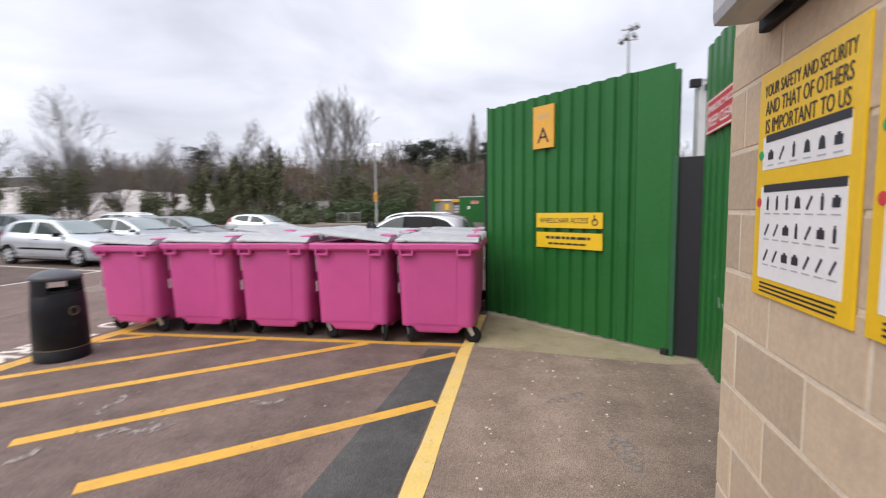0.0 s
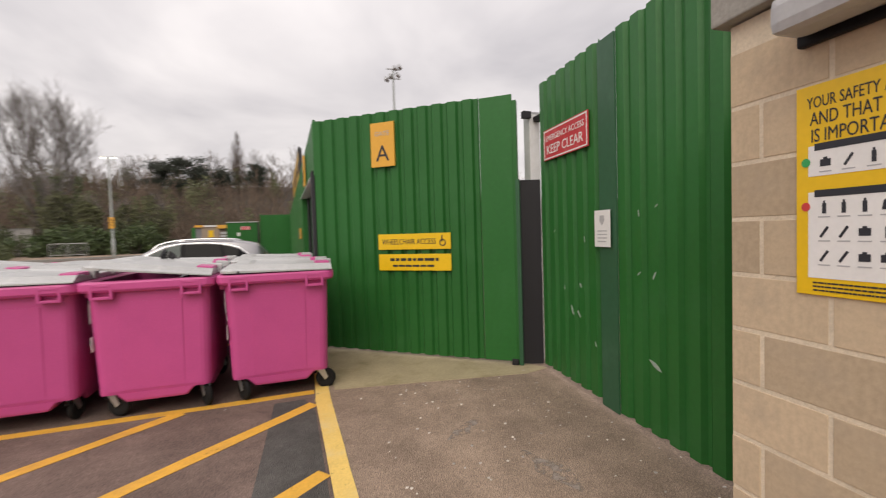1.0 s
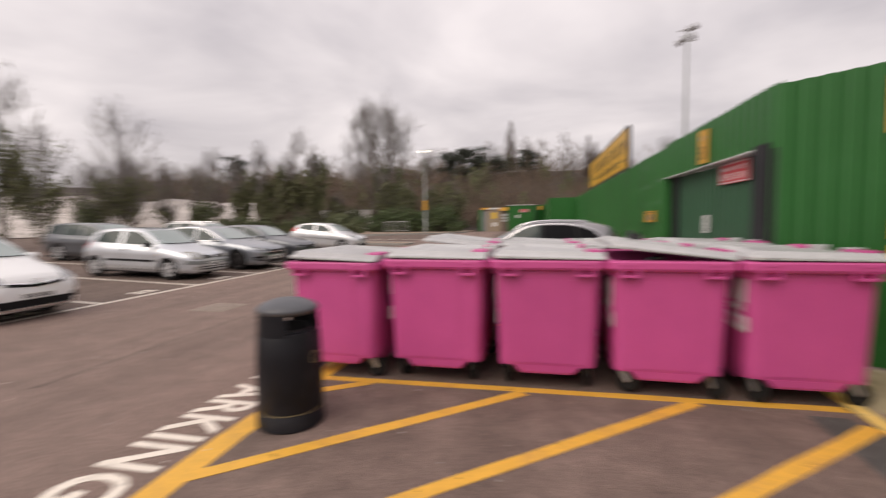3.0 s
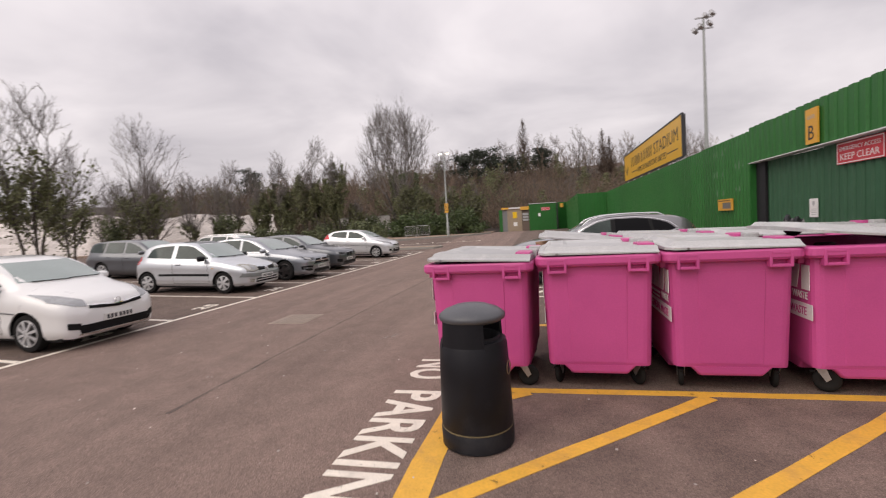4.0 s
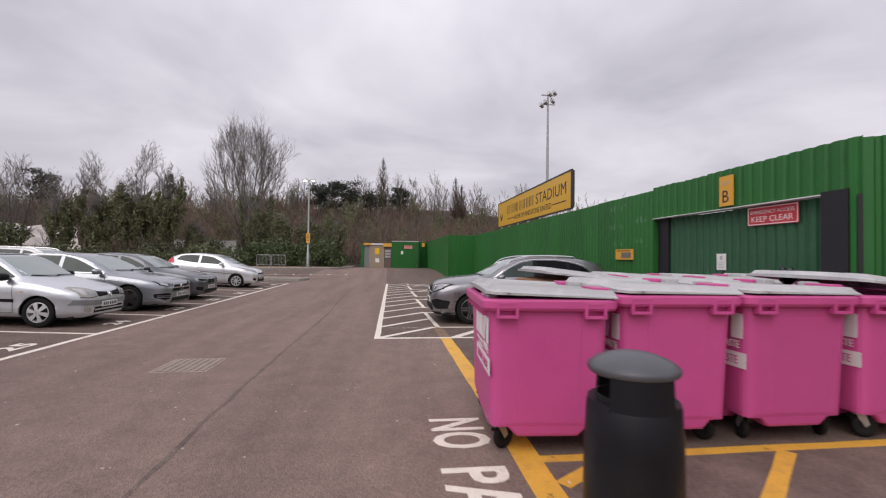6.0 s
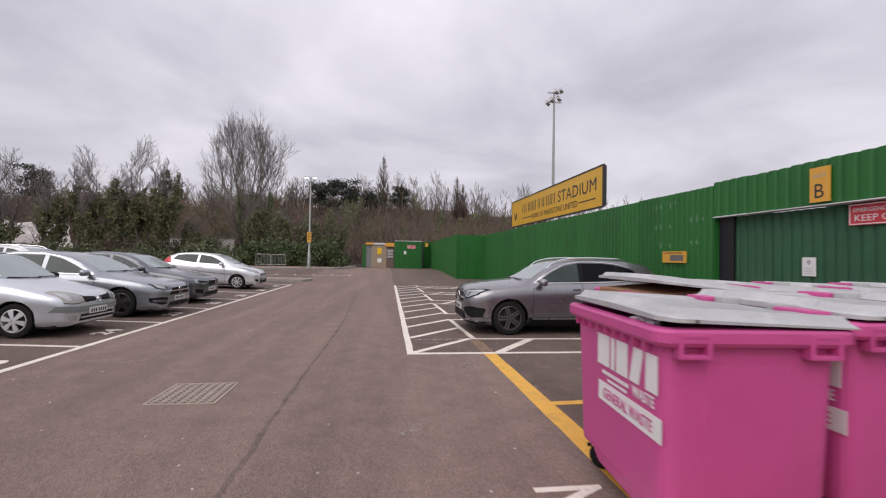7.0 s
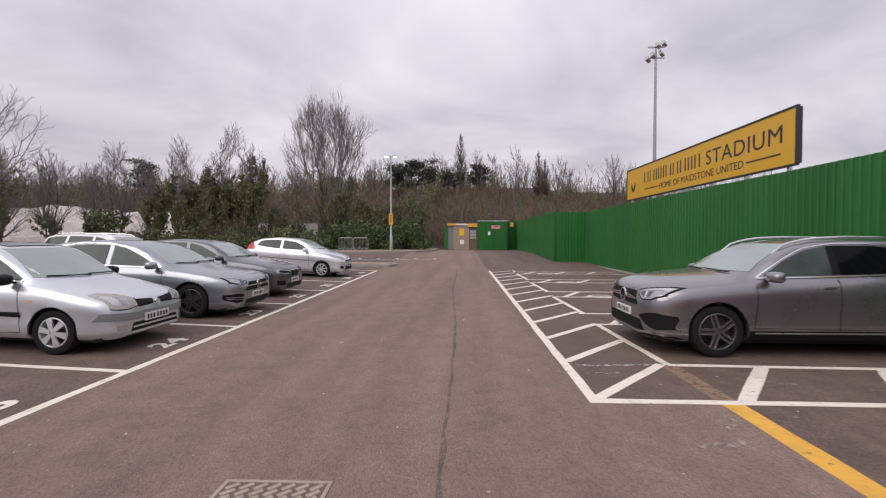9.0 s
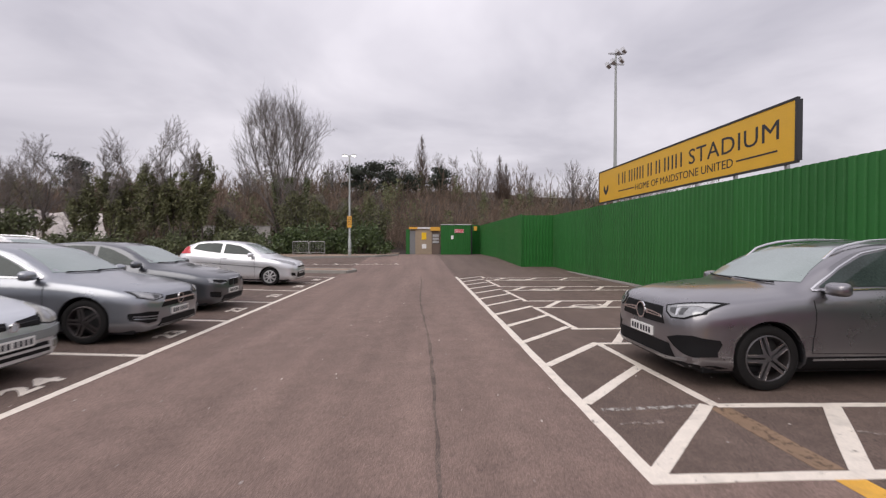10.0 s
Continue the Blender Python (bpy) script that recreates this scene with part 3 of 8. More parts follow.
# manhole cover
cover = thing("manhole_cover", "rusty square iron manhole cover set in tarmac", "manhole cover", pose(-2.53, -1.92, 0) @ Matrix.Diagonal((1.1, 1.1, 1, 1)))
part("frame", boxed((-0.31, -0.335, -0.03), (0.31, 0.335, 0.006), 0.003), mat("rusty_iron", (0.125, 0.090, 0.072), 0.8, metal=0.0, vary=0.25, scale=10, fine=60, bump=0.3), cover)
M_IRON = mat("worn_iron", (0.34, 0.275, 0.23), 0.7, metal=0.0, vary=0.25, scale=8, fine=60, bump=0.2)
bm = bmesh.new()
for i in range(7):
    for j in range(10):
        c = Matrix.Translation((-0.25 + i * 0.083, -0.28 + j * 0.062, 0)) @ Matrix.Rotation(radians(45), 4, "Z")
        box(bm, (-0.040, -0.016, 0.004), (0.040, 0.016, 0.011), 0, c)
part("raised_tread", bm, M_IRON, cover)
for lo, hi in (((-0.325, -0.35), (-0.30, 0.35)), ((0.30, -0.35), (0.325, 0.35)), ((-0.30, -0.35), (0.30, -0.325)), ((-0.30, 0.325), (0.30, 0.35))):
    part("rim_bar", boxed((*lo, -0.02), (*hi, 0.009), 0.002), M_IRON, cover)


# pale scuffs left by scraped tyres and spilt grit, and a scatter of small chips and litter
M_SCUFF = worn(mat("pale_ground_scuff", (0.30, 0.25, 0.22), 0.9, vary=0.25, scale=9, fine=60), 0.52, 11)


def scuff(x, y, ln, w, turn, z=0.0028):
    bm = bmesh.new()
    k = 14
    ring = [(ln / 2 * math.cos(2 * math.pi * i / k) * random.uniform(0.7, 1.1), w / 2 * math.sin(2 * math.pi * i / k) * random.uniform(0.5, 1.2)) for i in range(k)]
    bm.faces.new([bm.verts.new((px, py, 0)) for px, py in ring])
    ob = finish("ground_scuff", bm, M_SCUFF)
    ob.matrix_basis = pose(x, y, z, 0, 0, turn)
    return tagged(ob, "pale scuffed patch on tarmac", kind="structure")


random.seed(61)
for x, y, ln, w, turn in ((0.75, -0.9, 0.55, 0.13, 20), (1.0, -0.55, 0.45, 0.10, 60), (2.6, -1.1, 0.6, 0.12, 10), (3.3, -1.5, 0.35, 0.14, 80), (0.4, 0.9, 0.5, 0.08, 5), (2.2, 0.6, 0.5, 0.08, -12), (3.9, -7.6, 0.7, 0.22, 35), (3.3, -7.2, 0.5, 0.15, 110), (3.4, -8.1, 0.45, 0.18, 70), (4.6, -7.0, 0.5, 0.14, 20), (2.6, -7.9, 0.6, 0.12, 140), (7.2, -6.6, 0.5, 0.12, 40), (7.5, -7.4, 0.6, 0.2, 100), (-0.2, -3.2, 0.4, 0.12, 70)):
    scuff(x, y, ln, w, turn, 0.017 if x > 6.4 else 0.0058)
bm = bmesh.new()
for _ in range(420):
    if random.random() < 0.35:
        x, y, z = random.uniform(6.5, 8.4), random.uniform(-9.0, -5.4), 0.0145
    else:
        x, y, z = random.uniform(-5.5, 6.0), random.uniform(-9.5, 9.0), 0.0016
    s = random.uniform(0.004, 0.013); a = random.uniform(0, 6.28)
    prism(bm, [(x + s * random.uniform(0.6, 1.4) * math.cos(a + i * 1.571), y + s * random.uniform(0.6, 1.4) * math.sin(a + i * 1.571)) for i in range(4)], z, z + s * 0.5)
tagged(finish("ground_chips", bm, mat("pale_stone_chips", (0.55, 0.50, 0.46), 0.9, vary=0.2, scale=30, island=0.4)), "scattered pale stone chips and litter scraps", "litter", kind="stuff")


# ---- the green steel fence and its gates ----
def rib_profile(width, pitch, depth):
    """Front outline of a box-ribbed steel sheet, as (along, out) pairs."""
    n = max(1, round(width / pitch)); p = width / n
    pts = []
    for i in range(n):
        o = i * p
        pts += [(o, 0.0), (o + p * 0.52, 0.0), (o + p * 0.64, -depth), (o + p * 0.88, -depth)]
    return pts + [(width, 0.0)]


RIB_CACHE = {}


def rib_mesh(width, height, pitch=0.2, depth=0.034, material=None, z0=0.06):
    key = (round(width, 3), round(height, 3), material.name)
    if key not in RIB_CACHE:
        prof = rib_profile(width - 0.004, pitch, depth)
        back = [(a, o - 0.006) for a, o in prof[::-1]]
        bm = bmesh.new()
        # local x along the sheet, local y inwards (towards the back), z up
        prism(bm, [(a, -o) for a, o in prof + back], z0, height)
        me = bpy.data.meshes.new("steel_sheet")
        bmesh.ops.recalc_face_normals(bm, faces=bm.faces[:])
        bm.to_mesh(me); bm.free()
        me.materials.append(material)
        RIB_CACHE[key] = me
    return RIB_CACHE[key]


def ribbed_run(root, a, b, height, material=None, unit=1.0, z0=0.06, stuff=False):
    """Sheets side by side from a to b; seen from the right-hand side of the direction a to b."""
    material = material or M_GREEN
    a, b = Vector(a), Vector(b)
    d = b - a; n = max(1, round(d.length / unit)); w = d.length / n
    ang = math.degrees(math.atan2(d.y, d.x))
    for i in range(n):
        p = a + d * (i / n)
        share("steel_sheet", rib_mesh(w, height, material=material, z0=z0), root, pose(p.x, p.y, random.uniform(-0.008, 0.008), 0, 0, ang))


random.seed(8)
fence = tagged(new("fence_main"), "tall green box-ribbed steel perimeter fence", "fence", kind="structure")
FX = 6.33
# right-hand side of the direction of travel faces the car park, so runs go towards -y
ribbed_run(fence, (FX, 22.75), (FX, 3.93), 3.17)
ribbed_run(fence, (FX, 3.93), (FX, 1.17), 3.18, unit=0.92)
ribbed_run(fence, (FX, -3.27), (FX, -3.45), 3.22, unit=0.18)
ribbed_run(fence, (FX, 1.17), (FX, -3.27), 3.22, z0=2.51, unit=0.89)
ribbed_run(fence, (4.42, 22.75), (FX, 22.75), 3.15)
ribbed_run(fence, (4.46, 40.6), (4.42, 22.75), 3.20)
ribbed_run(fence, (3.50, 40.0), (4.46, 40.6), 3.25)
for y in (22.77,):
    part("corner_cap", boxed((4.39, y - 0.05, 0.04), (4.48, y + 0.05, 3.17), 0.006), M_GREEN, fence)
for p, q in (((FX - 0.02, -3.4), (FX + 0.08, 22.7)),):
    part("top_rail", boxed((FX + 0.045, p[1], 3.02), (FX + 0.10, q[1], 3.10)), M_STEEL, fence)
for y in np.arange(2.6, 22, 3.0):
    part("post", boxed((FX + 0.06, y - 0.05, 0), (FX + 0.16, y + 0.05, 3.05)), M_STEEL, fence)
# bleached spots on the crests of the ribs, in rows placed to fit the camera's view
M_BLEACHED = worn(mat("bleached_spot", (0.115, 0.235, 0.125), 0.6, vary=0.3, scale=14, fine=60), 0.40, 16)
CRESTS = [3.93 - 0.92 * i - 0.1845 * (j + 0.26) for i in range(3) for j in range(5)]
random.seed(23)
for y, z, s in ((3.83, 2.93, 0.7), (3.62, 2.92, 1), (3.38, 2.92, 0.8), (3.11, 2.97, 0.4), (3.81, 2.42, 0.8), (3.62, 2.43, 1.1), (3.38, 2.42, 0.7), (3.62, 1.96, 0.9), (3.38, 1.95, 0.6), (2.64, 2.51, 0.7), (2.42, 2.52, 0.9), (2.19, 2.51, 0.4), (2.64, 2.01, 0.5), (2.40, 2.01, 0.7)):
    c = min(CRESTS, key=lambda v: abs(v - y + 0.75))
    bm = bmesh.new()
    prism(bm, [(0.044 * random.uniform(0.7, 1.0) * math.cos(2 * math.pi * i / 11), 0.10 * s * random.uniform(0.6, 1.15) * math.sin(2 * math.pi * i / 11)) for i in range(11)], 0, 0.0025)
    ob = part("bleached_spot", bm, M_BLEACHED, fence, "pale bleached spot")
    ob.matrix_basis = facing(FX, c, z, -1, 0)

# gate B: a recessed pair of ribbed leaves with black rubber strips at the sides
gate_b = tagged(new("door_1"), "closed green ribbed steel gate set into fence", "gate", kind="structure")
ribbed_run(gate_b, (6.50, 0.84), (6.50, -2.93), 2.49, M_GREEN_OLD, unit=0.94)
part("rubber_strip", boxed((6.44, 0.77, 0.03), (6.49, 1.15, 2.51), 0.005), M_BLACK, gate_b, "black rubber strip")
part("rubber_strip", boxed((6.30, -3.28, 0.03), (6.335, -2.90, 2.54), 0.005), M_BLACK, gate_b, "black rubber strip")
part("lintel_edge", boxed((6.305, -2.95, 2.492), (6.52, 1.17, 2.508)), M_WHITE_STEEL, gate_b, "bare bright lintel edge")
part("reveal", boxed((6.34, 1.15, 0.0), (6.52, 1.18, 2.50)), M_GREEN, gate_b)
part("reveal", boxed((6.34, -3.14, 0.0), (6.52, -3.11, 2.50)), M_GREEN, gate_b)

# gate A: an angled leaf between the fence corner and the hinge post
gate_a = tagged(new("door_2"), "green ribbed steel gate leaf standing at an angle", "gate", kind="structure")
GA, GB = Vector((6.33, -3.45)), Vector((8.42, -5.29))
ribbed_run(gate_a, GA, GA + (GB - GA) * 0.86, 3.19, unit=2.4)
gd = (GB - GA).normalized(); gn = Vector((gd.y, -gd.x))
p0, p1 = GA + (GB - GA) * 0.86, GB
me = boxed((0, -0.004, 0.06), ((p1 - p0).length, 0.03, 3.17), 0.004)
ob = part("end_sheet", me, M_GREEN, gate_a); ob.matrix_basis = pose(p0.x, p0.y, 0, 0, 0, math.degrees(math.atan2(gd.y, gd.x)))
GANG = math.degrees(math.atan2(gd.y, gd.x))
ob = part("frame_post", boxed((-0.03, 0.0, 0.02), (0.05, 0.07, 3.10), 0.006), M_GREEN, gate_a); ob.matrix_basis = pose(GB.x, GB.y, 0, 0, 0, GANG)
ob = part("rubber_strip", boxed((0.03, -0.02, 0.02), (0.075, 0.02, 2.19), 0.004), M_GREEN_OLD, gate_a, "bleached metal edge strip"); ob.matrix_basis = pose(GB.x, GB.y, 0, 0, 0, GANG)
ob = part("rubber_strip", boxed((0.075, 0.0, 0.03), (0.31, 0.03, 2.18), 0.004), M_BLACK, gate_a, "black rubber flap closing the hinge gap"); ob.matrix_basis = pose(GB.x, GB.y, 0, 0, 0, GANG + 18)
ob = part("bottom_wheel", boxed((-0.06, -0.03, 0.02), (0.02, 0.05, 0.09), 0.01), M_BLACK, gate_a); ob.matrix_basis = pose(GB.x, GB.y, 0, 0, 0, GANG)
ob = part("rubber_strip", boxed((-0.05, -0.01, 0.05), (0.0, 0.03, 2.45), 0.004), M_BLACK, gate_a, "black rubber edge strip"); ob.matrix_basis = pose(GA.x, GA.y, 0, 0, 0, GANG)

post = thing("gate_post", "pale painted square steel gate post between gates", "post", pose(8.76, -5.16, 0))
part("shaft", boxed((-0.07, -0.07, 0), (0.07, 0.07, 2.98), 0.008), M_WHITE_STEEL, post)
part("cap", boxed((-0.075, -0.075, 2.98), (0.075, 0.075, 3.0)), M_STEEL, post)
part("hinge", boxed((-0.16, -0.10, 2.92), (-0.06, -0.03, 3.0), 0.004), M_BLACK, post)
part("hinge", boxed((-0.02, -0.30, 2.88), (0.06, -0.06, 2.94), 0.004), M_BLACK, post)

# the long gate beside the block wall
gate_c = tagged(new("door_3"), "tall green ribbed steel gate with scraped paint", "gate", kind="structure")
ribbed_run(gate_c, (8.63, -5.60), (8.63, -6.78), 3.05, unit=1.2)
part("joint_strip", boxed((8.612, -7.02, 0.04), (8.63, -6.78, 3.02), 0.003), M_GREEN_OLD, gate_c, "bleached flat green cover strip")
ribbed_run(gate_c, (8.63, -7.02), (8.63, -8.90), 3.05, unit=1.0)
part("rubber_strip", boxed((8.56, -8.37, 0.03), (8.60, -8.23, 2.16), 0.004), M_BLACK, gate_c, "black rubber strip")
part("edge_strip", boxed((8.585, -8.232, 0.02), (8.61, -8.217, 2.18)), M_STEEL, gate_c, "bright riveted metal edge")
part("edge_strip", boxed((8.565, -8.385, 0.02), (8.60, -8.365, 2.18)), M_STEEL, gate_c, "bright riveted metal edge")
for z in np.arange(0.2, 2.15, 0.27):
    part("rivet", boxed((8.578, -8.24, z), (8.59, -8.215, z + 0.03), 0.002), M_WHITE_STEEL, gate_c)
random.seed(11)
for y, z, s in ((-6.25, 0.75, 0.05), (-6.38, 0.73, 0.05), (-6.42, 1.0, 0.03), (-7.45, 1.18, 0.035), (-7.28, 1.18, 0.025), (-7.45, 0.55, 0.06), (-7.28, 1.62, 0.03), (-7.48, 1.66, 0.02), (-6.5, 1.42, 0.025), (-6.66, 0.52, 0.025), (-5.9, 1.5, 0.02), (-6.1, 0.95, 0.02)):
    bm = bmesh.new()
    k = 7
    prism(bm, [(s * random.uniform(0.16, 0.34) * math.cos(2 * math.pi * i / k), s * random.uniform(0.7, 1.3) * math.sin(2 * math.pi * i / k)) for i in range(k)], 0, 0.003)
    ob = part("scrape", bm, M_GREEN_SCRAPE, gate_c, "bare scraped patch")
    ob.matrix_basis = facing(8.629, y, z, -1, 0) @ Matrix.Rotation(random.uniform(-1.2, 1.2), 4, "Z")

# the gate is turned and stretched upwards to fit the camera's view
gate_c.matrix_basis = pose(8.65, -5.52, 0, 0, 0, -7.0) @ Matrix.Diagonal((1, 1.0, 1.055, 1)) @ pose(-8.63, 5.60, 0)


def on_gate_c(y, z, off=0.0):
    """A place on the car park side of the long gate, y metres along from its hinge."""
    return pose(8.65, -5.52, 0, 0, 0, -7.0) @ facing(-0.012 - off, -y, z, -1, 0)


# end of the fence line and the far gate
gate_d = tagged(new("door_4"), "green steel gate at the far end of the fence", "gate", kind="structure")
ribbed_run(gate_d, (0.52, 39.0), (3.36, 39.0), 3.20, unit=1.42)
part("top_rail", boxed((0.50, 38.95, 3.20), (3.38, 39.05, 3.26)), M_WHITE_STEEL, gate_d)
part("rubber_strip", boxed((3.36, 38.94, 0.3), (3.50, 39.0, 3.15)), M_BLACK, gate_d)


# ---- signs ----
def plate(name, label, category, m, w, h, face, t=0.012, border=None, bw=0.012, bolts=False):
    root = thing(name, label, category, m)
    part("panel", boxed((-w / 2, -h / 2, 0), (w / 2, h / 2, t), 0.002), face, root)
    if border:
        for lo, hi in (((-w / 2 + 0.01, h / 2 - 0.01 - bw, t), (w / 2 - 0.01, h / 2 - 0.01, t + 0.002)), ((-w / 2 + 0.01, -h / 2 + 0.01, t), (w / 2 - 0.01, -h / 2 + 0.01 + bw, t + 0.002)),
                       ((-w / 2 + 0.01, -h / 2 + 0.01 + bw, t), (-w / 2 + 0.01 + bw, h / 2 - 0.01 - bw, t + 0.002)), ((w / 2 - 0.01 - bw, -h / 2 + 0.01 + bw, t), (w / 2 - 0.01, h / 2 - 0.01 - bw, t + 0.002))):
            part("border", boxed(lo, hi), border, root)
    return root


def bars(root, x0, x1, y, h, material, z, seed=0, gap=0.25):
    """A line of writing too small to read, as plain bars."""
    rnd = random.Random(seed)
    x = x0
    while x < x1 - h:
        w = min(h * rnd.uniform(1.2, 4.0), x1 - x)
        part("bar", boxed((x, y - h / 2, z), (x + w, y + h / 2, z + 0.0015)), material, root)
        x += w + h * 0.5


def on_gate_a(s, z, off=0.012):
    p = GA + gd * s + gn * off
    return facing(p.x, p.y, z, gn.x, gn.y)


sa = plate("gate_sign", "amber sign with black letter A on green gate", "sign", on_gate_a(1.105, 2.755), 0.34, 0.565, M_SIGN_Y2, 0.03)
lettering("letter", "A", 0.29, M_INK, sa, pose(0, -0.11, 0.032), 0.002)
lettering("text_line", "GATE", 0.085, M_INK_GREY, sa, pose(0, 0.14, 0.032), 0.002)
for z, body, sd in ((1.500, "WHEELCHAIR ACCESS", 1), (1.236, None, 2)):
    s = plate("access_sign", "bright yellow wheelchair access plate on green gate" if body else "bright yellow plate with small print on green gate", "sign", on_gate_a(1.492, z), 1.01, 0.20 if body else 0.21, M_SIGN_B, 0.012)
    if body:
        lettering("text_line", body, 0.10, M_INK, s, pose(-0.07, 0.0, 0.014), 0.002, 1.0, 0.76)
        part("symbol", lathe(bmesh.new(), [(0.03, 0), (0.045, 0), (0.045, 0.002), (0.03, 0.002)], 14, pose(0.40, -0.02, 0.013), True), M_INK, s)
        part("symbol", boxed((0.385, -0.01, 0.013), (0.40, 0.07, 0.015)), M_INK, s)
    else:
        bars(s, -0.34, 0.34, 0.035, 0.035, M_INK, 0.013, 4)
        bars(s, -0.30, 0.28, -0.045, 0.025, M_INK, 0.013, 5)
sb = plate("gate_sign", "amber sign with black letter B on green fence", "sign", facing(6.31, -1.135, 2.82, -1, 0), 0.32, 0.55, M_SIGN_Y2, 0.03)
lettering("letter", "B", 0.32, M_INK, sb, pose(0, -0.10, 0.032), 0.002)
lettering("text_line", "GATE", 0.085, M_INK_GREY, sb, pose(0, 0.14, 0.032), 0.002)


def keep_clear(m, w, h):
    s = plate("keep_clear_sign", "red sign with white keep clear lettering", "sign", m, w, h, M_RED, 0.012, M_WHITE, 0.014)
    lettering("text_line", "EMERGENCY ACCESS", h * 0.26, M_WHITE, s, pose(0, h * 0.2, 0.014), 0.002, 1.0, w * 0.86)
    lettering("text_line", "KEEP CLEAR", h * 0.42, M_WHITE, s, pose(0, -h * 0.17, 0.014), 0.002, 1.0, w * 0.82)
    return s


keep_clear(facing(6.47, -1.92, 2.315, -1, 0), 0.98, 0.32)
keep_clear(on_gate_c(0.58, 2.505), 0.89, 0.325)
for m, w, h in ((facing(6.485, -0.78, 1.525, -1, 0), 0.24, 0.31), (on_gate_c(1.25, 1.595, 0.022), 0.23, 0.315)):
    s = plate("notice", "small white notice with printed crest on gate", "notice", m, w, h, M_WHITE, 0.006)
    bm = bmesh.new()
    prism(bm, [(-0.035, 0.03), (0, -0.01), (0.035, 0.03), (0.03, 0.075), (-0.03, 0.075)], 0.006, 0.008)
    part("crest", bm, M_INK_GREY, s).location = (0, h / 2 - 0.12, 0)
    for i in range(4):
        bars(s, -w * 0.3, w * 0.3, -0.02 - 0.03 * i, 0.010, M_INK_GREY, 0.006, 20 + i)
s = plate("notice_box", "yellow framed notice box on green fence", "notice", facing(6.31, 2.39, 1.68, -1, 0), 0.84, 0.27, M_SIGN_Y2, 0.03)
part("window", boxed((-0.12, -0.09, 0.03), (0.34, 0.05, 0.033)), mat("smoky_panel", (0.16, 0.15, 0.15), 0.3, vary=0.2, scale=9), s)
bars(s, -0.36, 0.3, 0.095, 0.022, M_INK, 0.03, 3)
s = plate("gate_sign", "small yellow sign at far green gate", "sign", facing(3.95, 40.15, 2.9, 0, -1), 0.30, 0.42, M_SIGN_Y2, 0.02)
keep_clear(facing(2.25, 38.97, 2.62, 0, -1), 0.86, 0.34)
plate("notice", "small white notice on far green gate", "notice", facing(1.60, 38.97, 2.02, 0, -1), 0.24, 0.34, M_WHITE, 0.01)

# the long stadium name board above the fence
board = thing("stadium_sign", "long yellow stadium name board with black lettering on fence", "sign", facing(6.52, 11.40, 3.99, -1, 0))
BW, BH = 10.30, 1.30
part("panel", boxed((-BW / 2, -BH / 2, 0), (BW / 2, BH / 2, 0.04), 0.004), M_SIGN_Y, board)
M_SIGN_FRAME = mat("black_sign_frame", (0.025, 0.025, 0.028), 0.5, vary=0.2, scale=8)
for lo, hi in (((-BW / 2 - 0.05, BH / 2, -0.02), (BW / 2 + 0.05, BH / 2 + 0.05, 0.055)), ((-BW / 2 - 0.05, -BH / 2 - 0.05, -0.02), (BW / 2 + 0.05, -BH / 2, 0.055)),
               ((-BW / 2 - 0.05, -BH / 2, -0.02), (-BW / 2, BH / 2, 0.055)), ((BW / 2, -BH / 2, -0.06), (BW / 2 + 0.07, BH / 2, 0.055))):
    part("frame", boxed(lo, hi), M_SIGN_FRAME, board)
lettering("text_line", "STADIUM", 0.64, M_INK, board, pose(3.06, 0.13, 0.043), 0.004, 1.06, 3.32)
# sponsor's name: upright strokes only
x = -3.27
for w in (0.40, 0.44, 0.28, 0.28, 0.44, 0.40, 0.40, 0.30, 0.34):
    for dx in (0.0, w - 0.075):
        part("bar", boxed((x + dx, -0.09, 0.041), (x + dx + 0.075, 0.36, 0.045)), M_INK, board)
    x += w + 0.13
lettering("text_line", "HOME OF MAIDSTONE UNITED", 0.33, M_INK, board, pose(0.70, -0.36, 0.043), 0.004, 1.0, 5.13)
part("rule", boxed((-3.25, -0.37, 0.041), (-1.98, -0.33, 0.045)), M_INK, board)
part("rule", boxed((3.38, -0.37, 0.041), (4.68, -0.33, 0.045)), M_INK, board)
bm = bmesh.new()
prism(bm, [(-0.22, 0.18), (-0.24, -0.02), (-0.1, -0.2), (0, -0.26), (0.1, -0.2), (0.24, -0.02), (0.22, 0.18), (0.12, 0.10), (0.06, -0.02), (0, -0.1), (-0.06, -0.02), (-0.12, 0.10)], 0.041, 0.045)
part("crest", bm, M_INK, board, "dark crest shape").location = (-4.45, -0.12, 0)
for xx in np.arange(-4.8, 4.9, 1.6):
    part("bracket", boxed((xx, -1.1, -0.10), (xx + 0.07, 0.5, -0.02)), M_STEEL, board)


# ---- block building beside the gate ----
random.seed(21)
wall = tagged(new("wall_block"), "buff concrete block wall with pale mortar joints", "wall", kind="structure")
WX, WY0, CH = 7.555, -8.605, 0.2125
WALL = pose(WX, WY0, 0, 0, 0, -4.0)
wall.matrix_basis = WALL @ pose(-WX, -WY0, 0)


def on_wall(y, z):
    """A place on the wall's face, y metres along from its corner."""
    return WALL @ facing(0, -y, z, -1, 0)


part("mortar_core", boxed((WX + 0.003, -14.0, 0), (9.4, WY0 - 0.003, 2.36)), M_MORTAR, wall)
BLOCKS = {}


